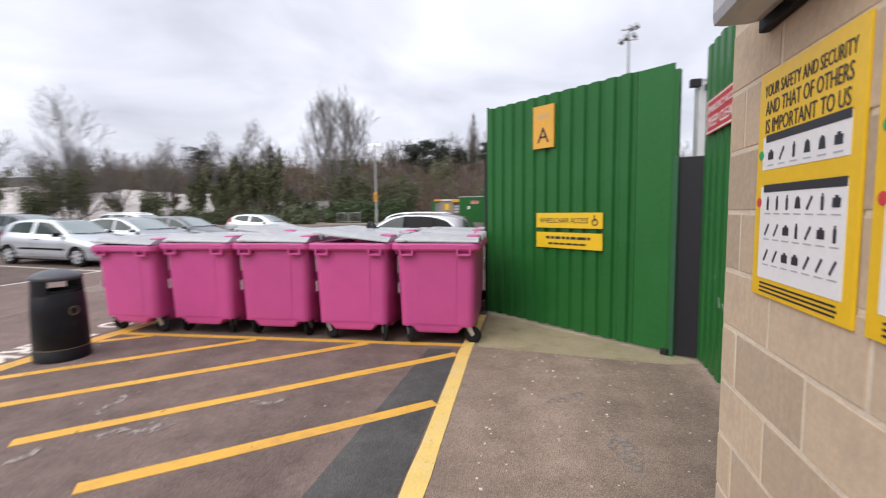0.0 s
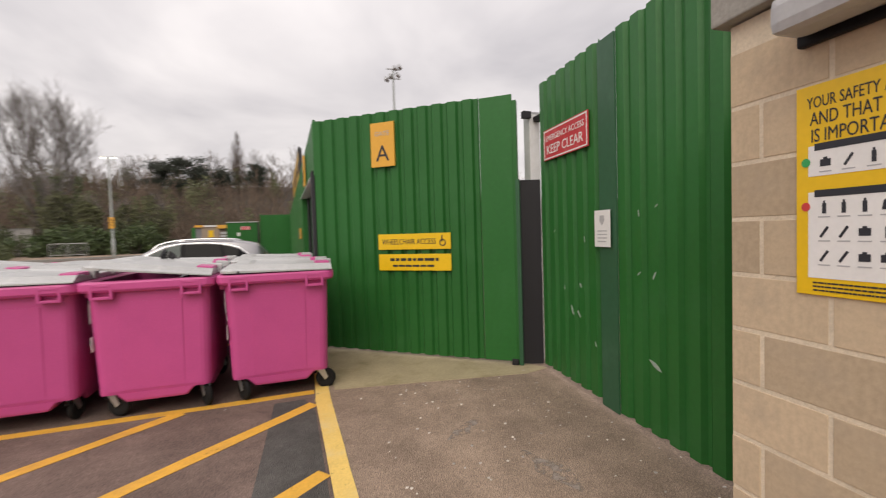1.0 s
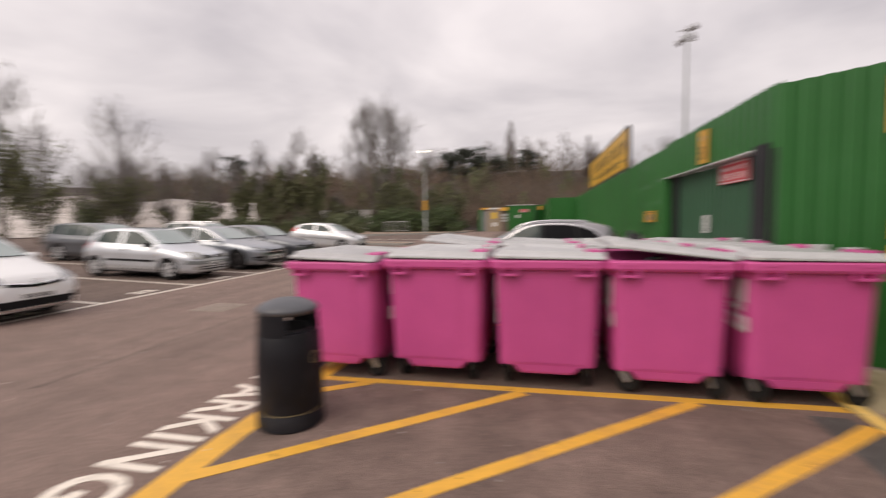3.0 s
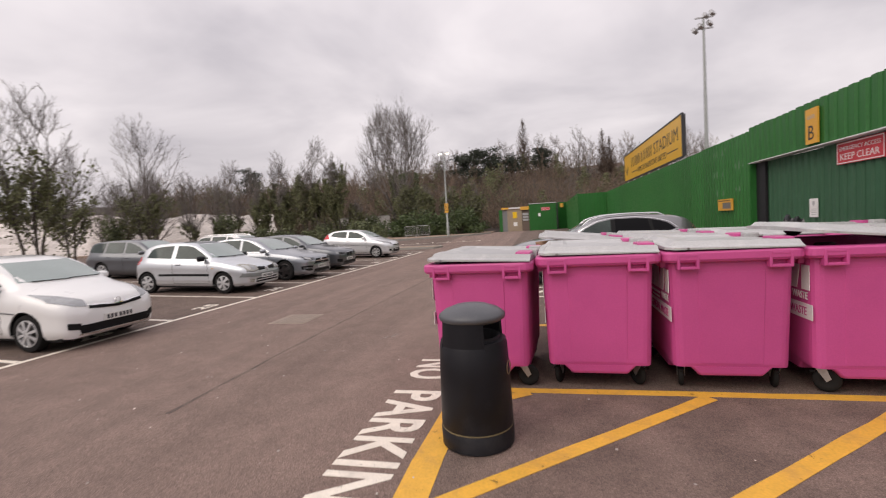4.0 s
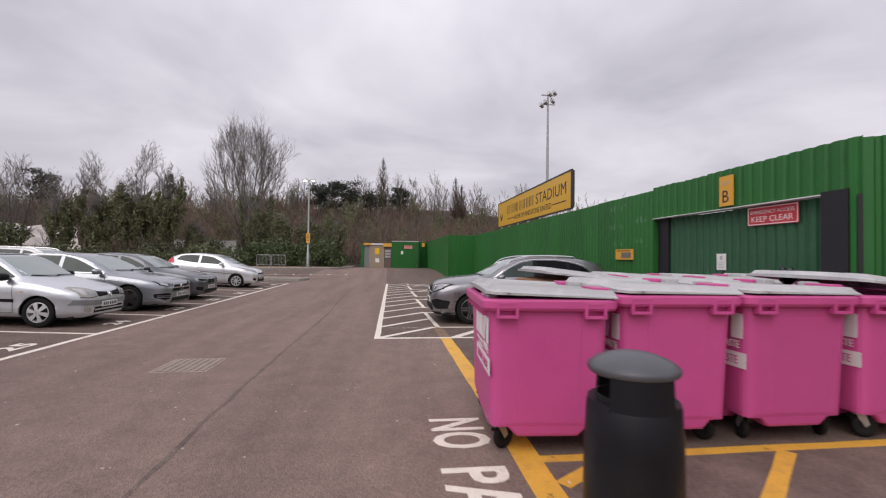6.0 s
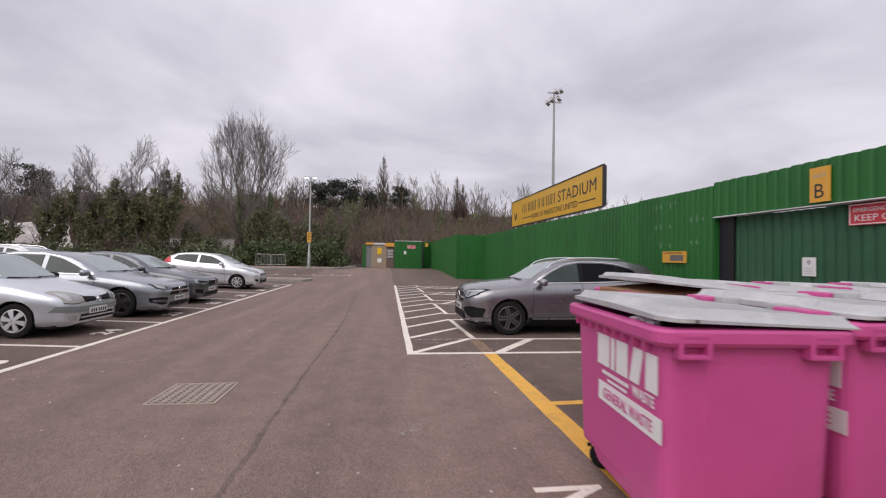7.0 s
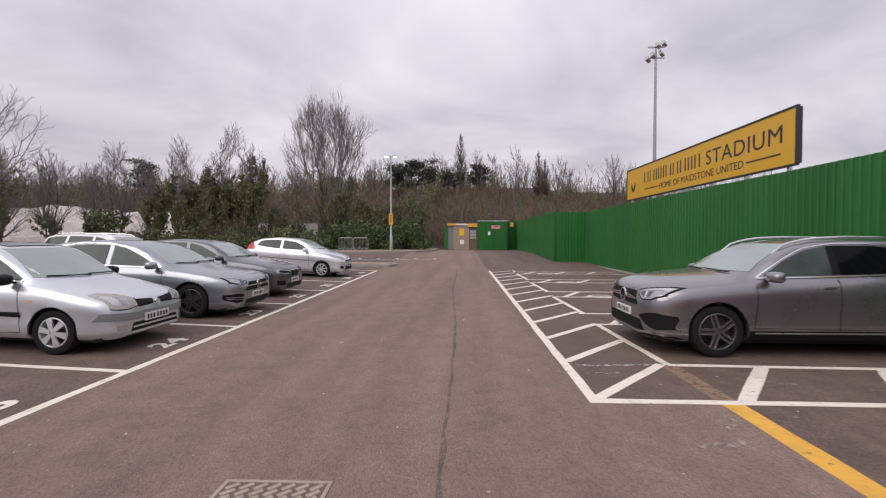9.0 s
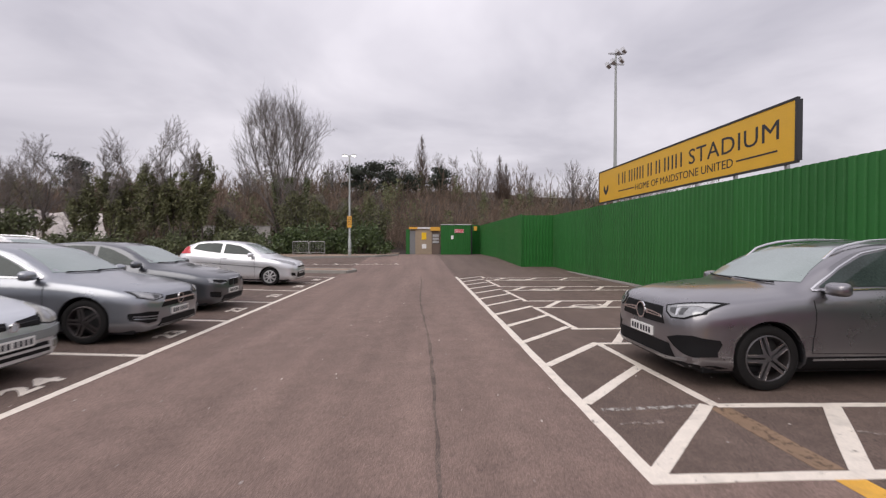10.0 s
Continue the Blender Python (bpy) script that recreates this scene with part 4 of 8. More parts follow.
def block(w, h, d):
    key = (round(w, 3), round(d, 3))
    if key not in BLOCKS:
        b = boxed((0, 0, 0), (d, w, h), 0.003)
        me = bpy.data.meshes.new("block")
        b.to_mesh(me); b.free(); me.materials.append(M_BLOCK)
        BLOCKS[key] = me
    return BLOCKS[key]


for c in range(11):
    z = 0.04 + c * CH - 0.11
    y = WY0
    first = 0.13 if c % 2 else 0.36
    k = 0
    while y > -13.6:
        w = first if k == 0 else 0.44
        if z > -0.2:
            share("block", block(w - 0.016, CH - 0.016, 0.05), wall, pose(WX + random.uniform(-0.0015, 0.0015), y - w + 0.013, max(z, 0.0)))
        y -= w
        k += 1
    x = WX + 0.052
    while x < 9.3:
        w = 0.16 if (x < 8 and c % 2) else 0.43
        share("block", block(0.05, CH - 0.016, w - 0.016), wall, pose(x, WY0 - 0.05, max(z, 0.0)))
        x += w
part("coping", boxed((WX - 0.05, -14.0, 2.368), (9.4, WY0 + 0.04, 2.52), 0.008), M_KERB, wall, "thin concrete coping")

lamp = thing("bulkhead_lamp", "grey plastic bulkhead wall lamp above the notice board", "lamp", WALL @ pose(0, -0.52, 2.17))
bm = bmesh.new()
box(bm, (-0.17, -0.24, 0.02), (-0.03, 0.24, 0.14), 0.035)
part("housing", bm, mat("pale_grey_plastic", (0.42, 0.42, 0.43), 0.35, vary=0.1, scale=8), lamp)
part("back_plate", boxed((-0.03, -0.25, 0.0), (0.0, 0.25, 0.16), 0.008), M_TRIM, lamp)

for n, y in ((0, 0.50), (1, 1.03)):
    nb = plate("safety_board", "yellow framed safety notice with rows of item pictograms", "notice board", on_wall(y, 1.705) @ Matrix.Diagonal((0.96, 1.03, 1, 1)), 0.51, 0.66, M_SIGN_B, 0.008)
    for (yy, body, w, sz) in ((0.275, "YOUR SAFETY AND SECURITY", 0.44, 0.05), (0.225, "AND THAT OF OTHERS", 0.42, 0.058), (0.172, "IS IMPORTANT TO US", 0.41, 0.058)):
        lettering("text_line", body, sz, M_INK, nb, pose(0, yy, 0.009), 0.0012, 1.0, w)
    for y0, y1 in ((0.045, 0.14), (-0.275, -0.005)):
        part("white_panel", boxed((-0.215, y0, 0.008), (0.215, y1, 0.0095)), M_WHITE, nb)
    for yy in (0.135, -0.01):
        part("heading_bar", boxed((-0.195, yy - 0.011, 0.0095), (0.215, yy + 0.011, 0.0105)), M_INK, nb)
    part("tick_dot", lathe(bmesh.new(), [(0, 0.0), (0.014, 0.0), (0.014, 0.002), (0, 0.002)], 12, pose(-0.222, 0.09, 0.0095)), mat("green_dot", (0.03, 0.35, 0.10), 0.5), nb)
    part("cross_dot", lathe(bmesh.new(), [(0, 0.0), (0.014, 0.0), (0.014, 0.002), (0, 0.002)], 12, pose(-0.222, -0.05, 0.0095)), mat("red_dot", (0.6, 0.05, 0.05), 0.5), nb)
    rnd = random.Random(4 + n)
    for cols, yy in ((6, 0.085), (7, -0.055), (7, -0.13), (7, -0.205)):
        for i in range(cols):
            xx = -0.185 + (i + 0.35) * 0.40 / cols
            bm = bmesh.new()
            kind = rnd.randrange(4)
            if kind == 0:
                box(bm, (-0.006, -0.018, 0), (0.006, 0.014, 0.001)); box(bm, (-0.003, 0.014, 0), (0.003, 0.022, 0.001))
            elif kind == 1:
                box(bm, (-0.016, -0.012, 0), (0.016, 0.010, 0.001)); box(bm, (-0.006, 0.010, 0), (0.006, 0.016, 0.001))
            elif kind == 2:
                box(bm, (-0.004, -0.020, 0), (0.004, 0.020, 0.001), 0, Matrix.Rotation(radians(-35), 4, "Z"))
            else:
                prism(bm, [(-0.015, -0.014), (0.015, -0.014), (0.010, 0.012), (0.0, 0.019), (-0.010, 0.012)], 0, 0.001)
            part("pictogram", bm, M_INK, nb).location = (xx, yy, 0.0096)
            part("bar", boxed((xx - 0.018, yy - 0.030, 0.0096), (xx + 0.018, yy - 0.026, 0.0104)), M_INK_GREY, nb)
    for i in range(3):
        bars(nb, -0.2, 0.2, -0.29 - 0.012 * i, 0.005, M_INK, 0.008, 40 + i)


# ---- four-wheeled waste bins ----
def rrect(hx, hy, r, n=4):
    """A rounded rectangle, anticlockwise."""
    out = []
    for cx, cy, a0 in ((hx - r, hy - r, 0), (-hx + r, hy - r, 90), (-hx + r, -hy + r, 180), (hx - r, -hy + r, 270)):
        for i in range(n + 1):
            a = radians(a0 + 90 * i / n)
            out.append((cx + r * math.cos(a), cy + r * math.sin(a)))
    return out


def loft(bm, rings, cap0=True, cap1=True):
    vs = [[bm.verts.new(p) for p in ring] for ring in rings]
    k = len(vs[0])
    for a, b in zip(vs, vs[1:]):
        for i in range(k):
            bm.faces.new((a[i], a[(i + 1) % k], b[(i + 1) % k], b[i]))
    if cap0:
        bm.faces.new(vs[0][::-1])
    if cap1:
        bm.faces.new(vs[-1])
    return vs


def ring3(hx, hy, r, z, n=4):
    return [(x, y, z) for x, y in rrect(hx, hy, r, n)]


def bin_body():
    bm = bmesh.new()
    # outer shell, over the rim and down inside
    rings = [ring3(0.440, 0.572, 0.06, 0.215), ring3(0.447, 0.580, 0.08, 0.245), ring3(0.470, 0.612, 0.08, 1.04), ring3(0.474, 0.616, 0.08, 1.125)]
    rings += [ring3(0.455, 0.597, 0.07, 1.13), ring3(0.42, 0.55, 0.06, 0.45)]
    loft(bm, rings)
    # narrower tub bottom between the castors, and along the long sides
    loft(bm, [ring3(0.25, 0.560, 0.03, 0.140), ring3(0.265, 0.570, 0.03, 0.160), ring3(0.32, 0.5755, 0.03, 0.217)])
    loft(bm, [ring3(0.425, 0.30, 0.03, 0.140), ring3(0.432, 0.32, 0.03, 0.160), ring3(0.4405, 0.37, 0.03, 0.216)])
    # raised middle panels on the end faces and stiffening ribs on the long faces
    for s in (-1, 1):
        a = [(-0.24, s * 0.578, 0.25), (0.24, s * 0.578, 0.25), (0.255, s * 0.612, 1.02), (-0.255, s * 0.612, 1.02)]
        b = [(x * 0.98, y + s * 0.005, z) for x, y, z in a]
        va, vb = [bm.verts.new(p) for p in a], [bm.verts.new(p) for p in b]
        bm.faces.new(vb)
        for i in range(4):
            bm.faces.new((va[i], va[(i + 1) % 4], vb[(i + 1) % 4], vb[i]))
    return bm


def bin_rim():
    bm = bmesh.new()
    out = [(0.470, 0.612, 1.10), (0.520, 0.668, 1.115), (0.532, 0.682, 1.135), (0.532, 0.682, 1.185), (0.522, 0.672, 1.20), (0.478, 0.622, 1.205), (0.455, 0.600, 1.19), (0.455, 0.600, 1.12)]
    rings = [ring3(hx, hy, 0.085, z, 5) for hx, hy, z in out]
    vs = loft(bm, rings + [rings[0]], False, False)
    bmesh.ops.remove_doubles(bm, verts=bm.verts[:], dist=1e-5)
    # teeth under the rim of the front
    for i in range(9):
        y = -0.5 + i * 0.125
        prism(bm, [(-0.012, 0), (0.012, 0), (0.0, -0.055)], -0.022, 0.02, Matrix.Translation((-0.495, y, 1.115)) @ Matrix.Rotation(radians(90), 4, "Z") @ Matrix.Rotation(radians(90), 4, "X"))
    return bm


def bin_handle():
    """A moulded lifting loop that hangs below the rim."""
    bm = bmesh.new()
    for lo, hi in (((-0.085, -0.03, -0.075), (-0.062, 0.035, 0.05)), ((0.062, -0.03, -0.075), (0.085, 0.035, 0.05)), ((-0.062, -0.03, -0.075), (0.062, 0.02, -0.052)), ((-0.062, -0.03, 0.028), (0.062, 0.035, 0.05))):
        box(bm, lo, hi, 0.005)
    return bm


def bin_lid():
    """A flat hinged lid with a raised dished middle, drooping rim and hinge arms on the +x side; origin on the hinge line."""
    bm = bmesh.new()
    nx, ny = 26, 30
    W, D = 1.05, 1.36
    top, bot = [], []
    for i in range(nx + 1):
        u = i / nx
        rt, rb = [], []
        for j in range(ny + 1):
            v = j / ny
            ex, ey = min(u, 1 - u * 0.999) * W, min(v, 1 - v) * D
            e = min(ex if u < 0.5 else 1.0, ey)
            notch = 0.20 < v < 0.80 and u < 0.5
            h = 0.020 + 0.048 * min(1, max(0, (e - (0.075 if notch else 0.035)) / 0.03))
            if e > 0.24:
                h -= 0.016 * min(1, (e - 0.24) / 0.04)
            h += 0.014 * math.sin(math.pi * v) * (1 - u) - 0.012 * u
            x = -W + 0.02 + u * (W - 0.04); y = -D / 2 + v * D
            cut = 0.06 * max(0, 1 - ey / 0.08) if u < 0.12 else 0
            rt.append(bm.verts.new((x + cut, y, h)))
            rb.append(bm.verts.new((x + cut, y, (0.0 if (i in (0, nx) or j in (0, ny)) else h - 0.012))))
        top.append(rt); bot.append(rb)
    for i in range(nx):
        for j in range(ny):
            bm.faces.new((top[i][j], top[i + 1][j], top[i + 1][j + 1], top[i][j + 1]))
            bm.faces.new((bot[i][j], bot[i][j + 1], bot[i + 1][j + 1], bot[i + 1][j]))
    for i in range(nx):
        for j in (0, ny):
            bm.faces.new((top[i][j], bot[i][j], bot[i + 1][j], top[i + 1][j]))
    for j in range(ny):
        for i in (0, nx):
            bm.faces.new((top[i][j], top[i][j + 1], bot[i][j + 1], bot[i][j]))
    return bm


def castor(parent, x, y, turn):
    c = part("castor", boxed((-0.045, -0.045, 0.160), (0.045, 0.045, 0.172), 0.004), M_STEEL, parent, "galvanised swivel castor")
    c.matrix_basis = pose(x, y, 0.045, 0, 0, turn)
    bm = bmesh.new()
    for s in (-1, 1):
        prism(bm, [(-0.035, 0.165), (0.040, 0.165), (0.078, 0.07), (0.045, 0.045)], s * 0.03 - 0.003, s * 0.03 + 0.003, Matrix.Rotation(radians(90), 4, "X"))
    part("fork", bm, M_STEEL, c)
    w = lathe(bmesh.new(), [(0.0, -0.018), (0.045, -0.018), (0.05, -0.022), (0.085, -0.022), (0.097, -0.012), (0.10, 0.0), (0.097, 0.012), (0.085, 0.022), (0.05, 0.022), (0.045, 0.018), (0.0, 0.018)], 20, Matrix.Translation((0.055, 0, 0.058)) @ Matrix.Rotation(radians(90), 4, "X"))
    part("wheel", w, M_TYRE, c, "black rubber wheel", True)
    part("brake_lever", boxed((-0.06, -0.02, 0.115), (-0.03, 0.02, 0.130), 0.003), M_TRIM, c)


def waste_bin(m):
    root = thing("waste_bin", "magenta plastic four-wheeled waste bin with closed grey lid", "waste bin", m, "waste bins in the yellow box")
    part("body", bin_body(), M_PINK, root)
    part("rim", bin_rim(), M_PINK, root)
    hme = None
    for s in (-1, 1):
        for x in (-0.34, 0.34):
            if hme is None:
                h = part("handle", bin_handle(), M_PINK, root); hme = h.data
            else:
                h = share("handle", hme, root, Matrix())
            h.matrix_basis = pose(x, s * 0.655, 1.13, 0, 0, 0 if s < 0 else 180)
    for x, y, t in ((-0.37, -0.47, 200), (0.37, -0.47, 310), (-0.37, 0.47, 20), (0.37, 0.47, 80)):
        castor(root, x, y, t)
    lid = part("lid", bin_lid(), M_LID, root, "grey hinged plastic lid")
    lid.location = (0.53, 0, 1.207)
    for y in (-0.42, 0.42):
        part("hinge_loop", boxed((-0.17, y - 0.12, 0.035), (-0.03, y + 0.12, 0.075), 0.012), M_PINK, lid, "magenta hinge bracket")
        part("hinge_arm", boxed((-0.12, y + (0.13 if y < 0 else -0.23), 0.0), (0.01, y + (0.23 if y < 0 else -0.13), 0.085), 0.014), M_LID, lid)
    # printing on the front: a trader's mark as plain strokes, the words that can be read, small print as bars
    fx = -0.4815
    mk = lambda y, z: Matrix.Translation((fx + 0.006 + (1.04 - z) * 0.034, y - 0.07, z)) @ Matrix(((0, 0, -1), (-1, 0, 0), (0, 1, 0))).to_4x4()
    y = 0.27
    for w, cut in ((0.18, 0.0), (0.05, 0.0), (0.15, 0.0), (0.16, 0.05), (0.12, 0.0)):
        bm = prism(bmesh.new(), [(max(0, -cut), 0), (w - max(0, cut), 0), (w - max(0, -cut), 0.2), (max(0, cut), 0.2)], 0, 0.004)
        ob = part("mark_stroke", bm, M_WHITE, root, "white printed stroke"); ob.matrix_basis = mk(y, 0.845)
        y -= w + 0.026
    lettering("text_line", "WASTE", 0.085, M_WHITE, root, mk(-0.335, 0.795), 0.004, 1.0, 0.24)
    for i, (z, h, a, b) in enumerate(((0.80, 0.022, 0.20, -0.18), (0.762, 0.016, 0.12, -0.14))):
        rnd = random.Random(i)
        yy = a
        while yy > b:
            w = h * rnd.uniform(1.5, 3)
            ob = part("bar", boxed((0, 0, 0), (w, h, 0.004)), M_WHITE, root); ob.matrix_basis = mk(yy, z - 0.01)
            yy -= w + h * 0.6
    ob = part("label_panel", boxed((0, 0, 0), (0.79, 0.125, 0.004)), M_WHITE, root, "white printed label panel"); ob.matrix_basis = mk(0.27, 0.605)
    lettering("text_line", "GENERAL WASTE", 0.095, M_PINK, root, mk(-0.125, 0.667) @ Matrix.Translation((0, 0, 0.004)), 0.003, 1.0, 0.62)
    return root


TALL = Matrix.Diagonal((1.012, 1.012, 1.025, 1))
first_bin = waste_bin(pose(1.505, -4.54, 0, 0, 0, -4.5) @ TALL)
bins = [first_bin]
random.seed(31)
for k in range(1, 5):
    bins.append(copy_thing(first_bin, pose(1.485 + 1.083 * k, -4.48 - 0.022 * k + random.uniform(-0.01, 0.02), 0, 0, 0, random.uniform(-1.5, 0.2)) @ TALL))
for k in range(4):
    bins.append(copy_thing(first_bin, pose(2.54 + 1.06 * k, -2.91 + random.uniform(-0.05, 0.05), 0, 0, 0, random.uniform(-2.5, 0.5)) @ TALL))
for b, tilt in zip(bins, (1.7, 0.6, 0.7, 6.0, 0.6, 5.5, 1.5, 0.5, 1.0)):
    lid = [c for c in b.children if c.name.startswith("lid")][0]
    lid.rotation_euler = (0, radians(tilt), 0)
    for c in b.children:
        if c.name.startswith("castor"):
            c.rotation_euler = (0, 0, random.uniform(0, 6.28))
tagged(bins[0], "magenta plastic four-wheeled waste bin, grey lid propped by bags")
tagged(bins[3], "magenta plastic four-wheeled waste bin, overfull with lid half open")
tagged(bins[5], "magenta plastic four-wheeled waste bin, lid lifted by cardboard")


def crumple(name, label, category, m, sx, sy, sz, material, seed):
    """A crumpled bag or sheet."""
    rnd = random.Random(seed)
    bm = bmesh.new()
    bmesh.ops.create_icosphere(bm, subdivisions=3, radius=1.0)
    for v in bm.verts:
        k = 0.72 + 0.5 * noise.noise(v.co * 1.7 + Vector((seed, 0, 0))) + 0.25 * noise.noise(v.co * 5 + Vector((0, seed, 0)))
        v.co = Vector((v.co.x * sx, v.co.y * sy, (v.co.z + 1) * sz)) * k
    ob = finish(name, bm, material)
    ob.matrix_basis = m
    return tagged(ob, label, category)


M_BAG = mat("black_bin_bag", (0.012, 0.012, 0.014), 0.22, vary=0.2, scale=12, bump=0.2)
M_BAG_WHITE = mat("white_plastic_bag", (0.62, 0.60, 0.62), 0.35, vary=0.15, scale=12, bump=0.2)
M_CARD = mat("brown_cardboard", (0.30, 0.16, 0.085), 0.8, vary=0.15, scale=8, fine=60, bump=0.1)
bx = 1.485 + 1.083 * 3
crumple("rubbish_bag", "black bin bag bulging from overfull waste bin", "rubbish bag", pose(bx - 0.05, -4.55, 0.77), 0.40, 0.52, 0.24, M_BAG, 3)
crumple("rubbish_bag", "black bag knot sticking up from waste bin", "rubbish bag", pose(bx - 0.10, -4.05, 1.28), 0.12, 0.10, 0.13, M_BAG, 5)
crumple("plastic_bag", "white plastic bag caught under bin lid", "plastic bag", pose(1.53 - 0.48, -4.85, 1.21), 0.07, 0.10, 0.03, M_BAG_WHITE, 7)
crumple("plastic_bag", "white plastic bag caught under bin lid", "plastic bag", pose(1.53 - 0.50, -4.97, 1.22), 0.05, 0.06, 0.02, M_BAG_WHITE, 9)
crumple("rubbish_bag", "dark bag under propped bin lid", "rubbish bag", pose(1.53 - 0.2, -4.42, 0.87), 0.24, 0.45, 0.17, M_BAG, 12)
cb = tagged(finish("cardboard_sheet", boxed((-0.45, -0.5, 0), (0.30, 0.5, 0.05), 0.006), M_CARD), "flattened brown cardboard under bin lid", "cardboard")
cb.matrix_basis = pose(2.46, -2.96, 1.255, 0, -4, 5)


# ---- litter bins ----
def arc_shell(bm, r0, r1, z0, z1, a0, a1, t, n=10):
    """Part of a drum wall between two angles, with thickness t."""
    cols = []
    for i in range(n + 1):
        a = radians(a0 + (a1 - a0) * i / n)
        c, s = math.cos(a), math.sin(a)
        cols.append([bm.verts.new((r * c, r * s, z)) for r, z in ((r0, z0), (r1, z1), (r1 - t, z1), (r0 - t, z0))])
    for a, b in zip(cols, cols[1:]):
        for k in range(4):
            bm.faces.new((a[k], b[k], b[(k + 1) % 4], a[(k + 1) % 4]))
    bm.faces.new(cols[0][::-1]); bm.faces.new(cols[-1])


def litter_bin(m):
    root = thing("litter_bin", "black plastic dome-topped litter bin on tarmac", "litter bin", m, "litter bins by the yellow box")
    part("drum", lathe(bmesh.new(), [(0.0, 0.0), (0.255, 0.0), (0.268, 0.012), (0.270, 0.125), (0.262, 0.135), (0.262, 0.15), (0.266, 0.16), (0.258, 0.55), (0.248, 0.74), (0.235, 0.762), (0.215, 0.762), (0.215, 0.1), (0, 0.1)], 40), M_BIN_LITTER, root, "", True)
    part("gold_band", lathe(bmesh.new(), [(0.2632, 0.138), (0.2645, 0.138), (0.2645, 0.147), (0.2632, 0.147)], 40, None, True), mat("dull_gold_line", (0.16, 0.13, 0.07), 0.5, vary=0.2, scale=10), root, "thin dull gold line")
    for a in (90, 270):
        bm = bmesh.new()
        arc_shell(bm, 0.243, 0.232, 0.74, 0.935, a - 43, a + 43, 0.02)
        part("front_panel", bm, M_BIN_LITTER, root, "", True)
    part("liner", lathe(bmesh.new(), [(0.0, 0.4), (0.19, 0.4), (0.20, 0.80), (0.19, 0.80), (0.18, 0.45), (0, 0.45)], 24), M_BLACK, root, "dark liner")
    for a in (0, 180):
        bm = bmesh.new()
        arc_shell(bm, 0.250, 0.240, 0.735, 0.775, a - 48, a + 48, 0.05)
        part("sill", bm, M_BIN_LITTER, root, "worn grey opening sill", True)
    part("hood", lathe(bmesh.new(), [(0.0, 0.91), (0.215, 0.91), (0.238, 0.925), (0.246, 0.945), (0.240, 0.962), (0.20, 0.992), (0.12, 1.022), (0.05, 1.034), (0, 1.036)], 40), mat("weathered_black_plastic", (0.075, 0.078, 0.088), 0.40, vary=0.25, scale=6, fine=120, bump=0.08), root, "weathered grey dome hood", True)
    part("emblem", lathe(bmesh.new(), [(0.042, 0), (0.052, 0), (0.052, 0.003), (0.042, 0.003)], 20, Matrix.Translation((0.2575, 0.0225, 0.57)) @ facing(0, 0, 0, 0.996, 0.087) , True), mat("gold_print", (0.20, 0.15, 0.08), 0.45, vary=0.2, scale=10), root, "round gold emblem outline")
    return root


lb = litter_bin(pose(1.56, -6.17, 0, 0, 0, -15))
copy_thing(lb, pose(1.42, -8.92, 0, 0, 0, 5))


# ---- cars ----
from mathutils.bvhtree import BVHTree


def curve(keys, u, soft=0.05):
    """A smoothed piecewise-linear curve through (u, value) pairs."""
    xs, ys = zip(*keys)
    d = np.linspace(-soft, soft, 7)
    return float(np.mean(np.interp(u + d, xs, ys)))


def car_paint(name, color, metal=0.5, rough=0.34):
    return mat(name, color, rough, metal=metal, vary=0.03, scale=3, fine=240, coat=0.8, stain=tuple(c * 0.8 for c in color), stain_amount=0.25, stain_scale=1.5)


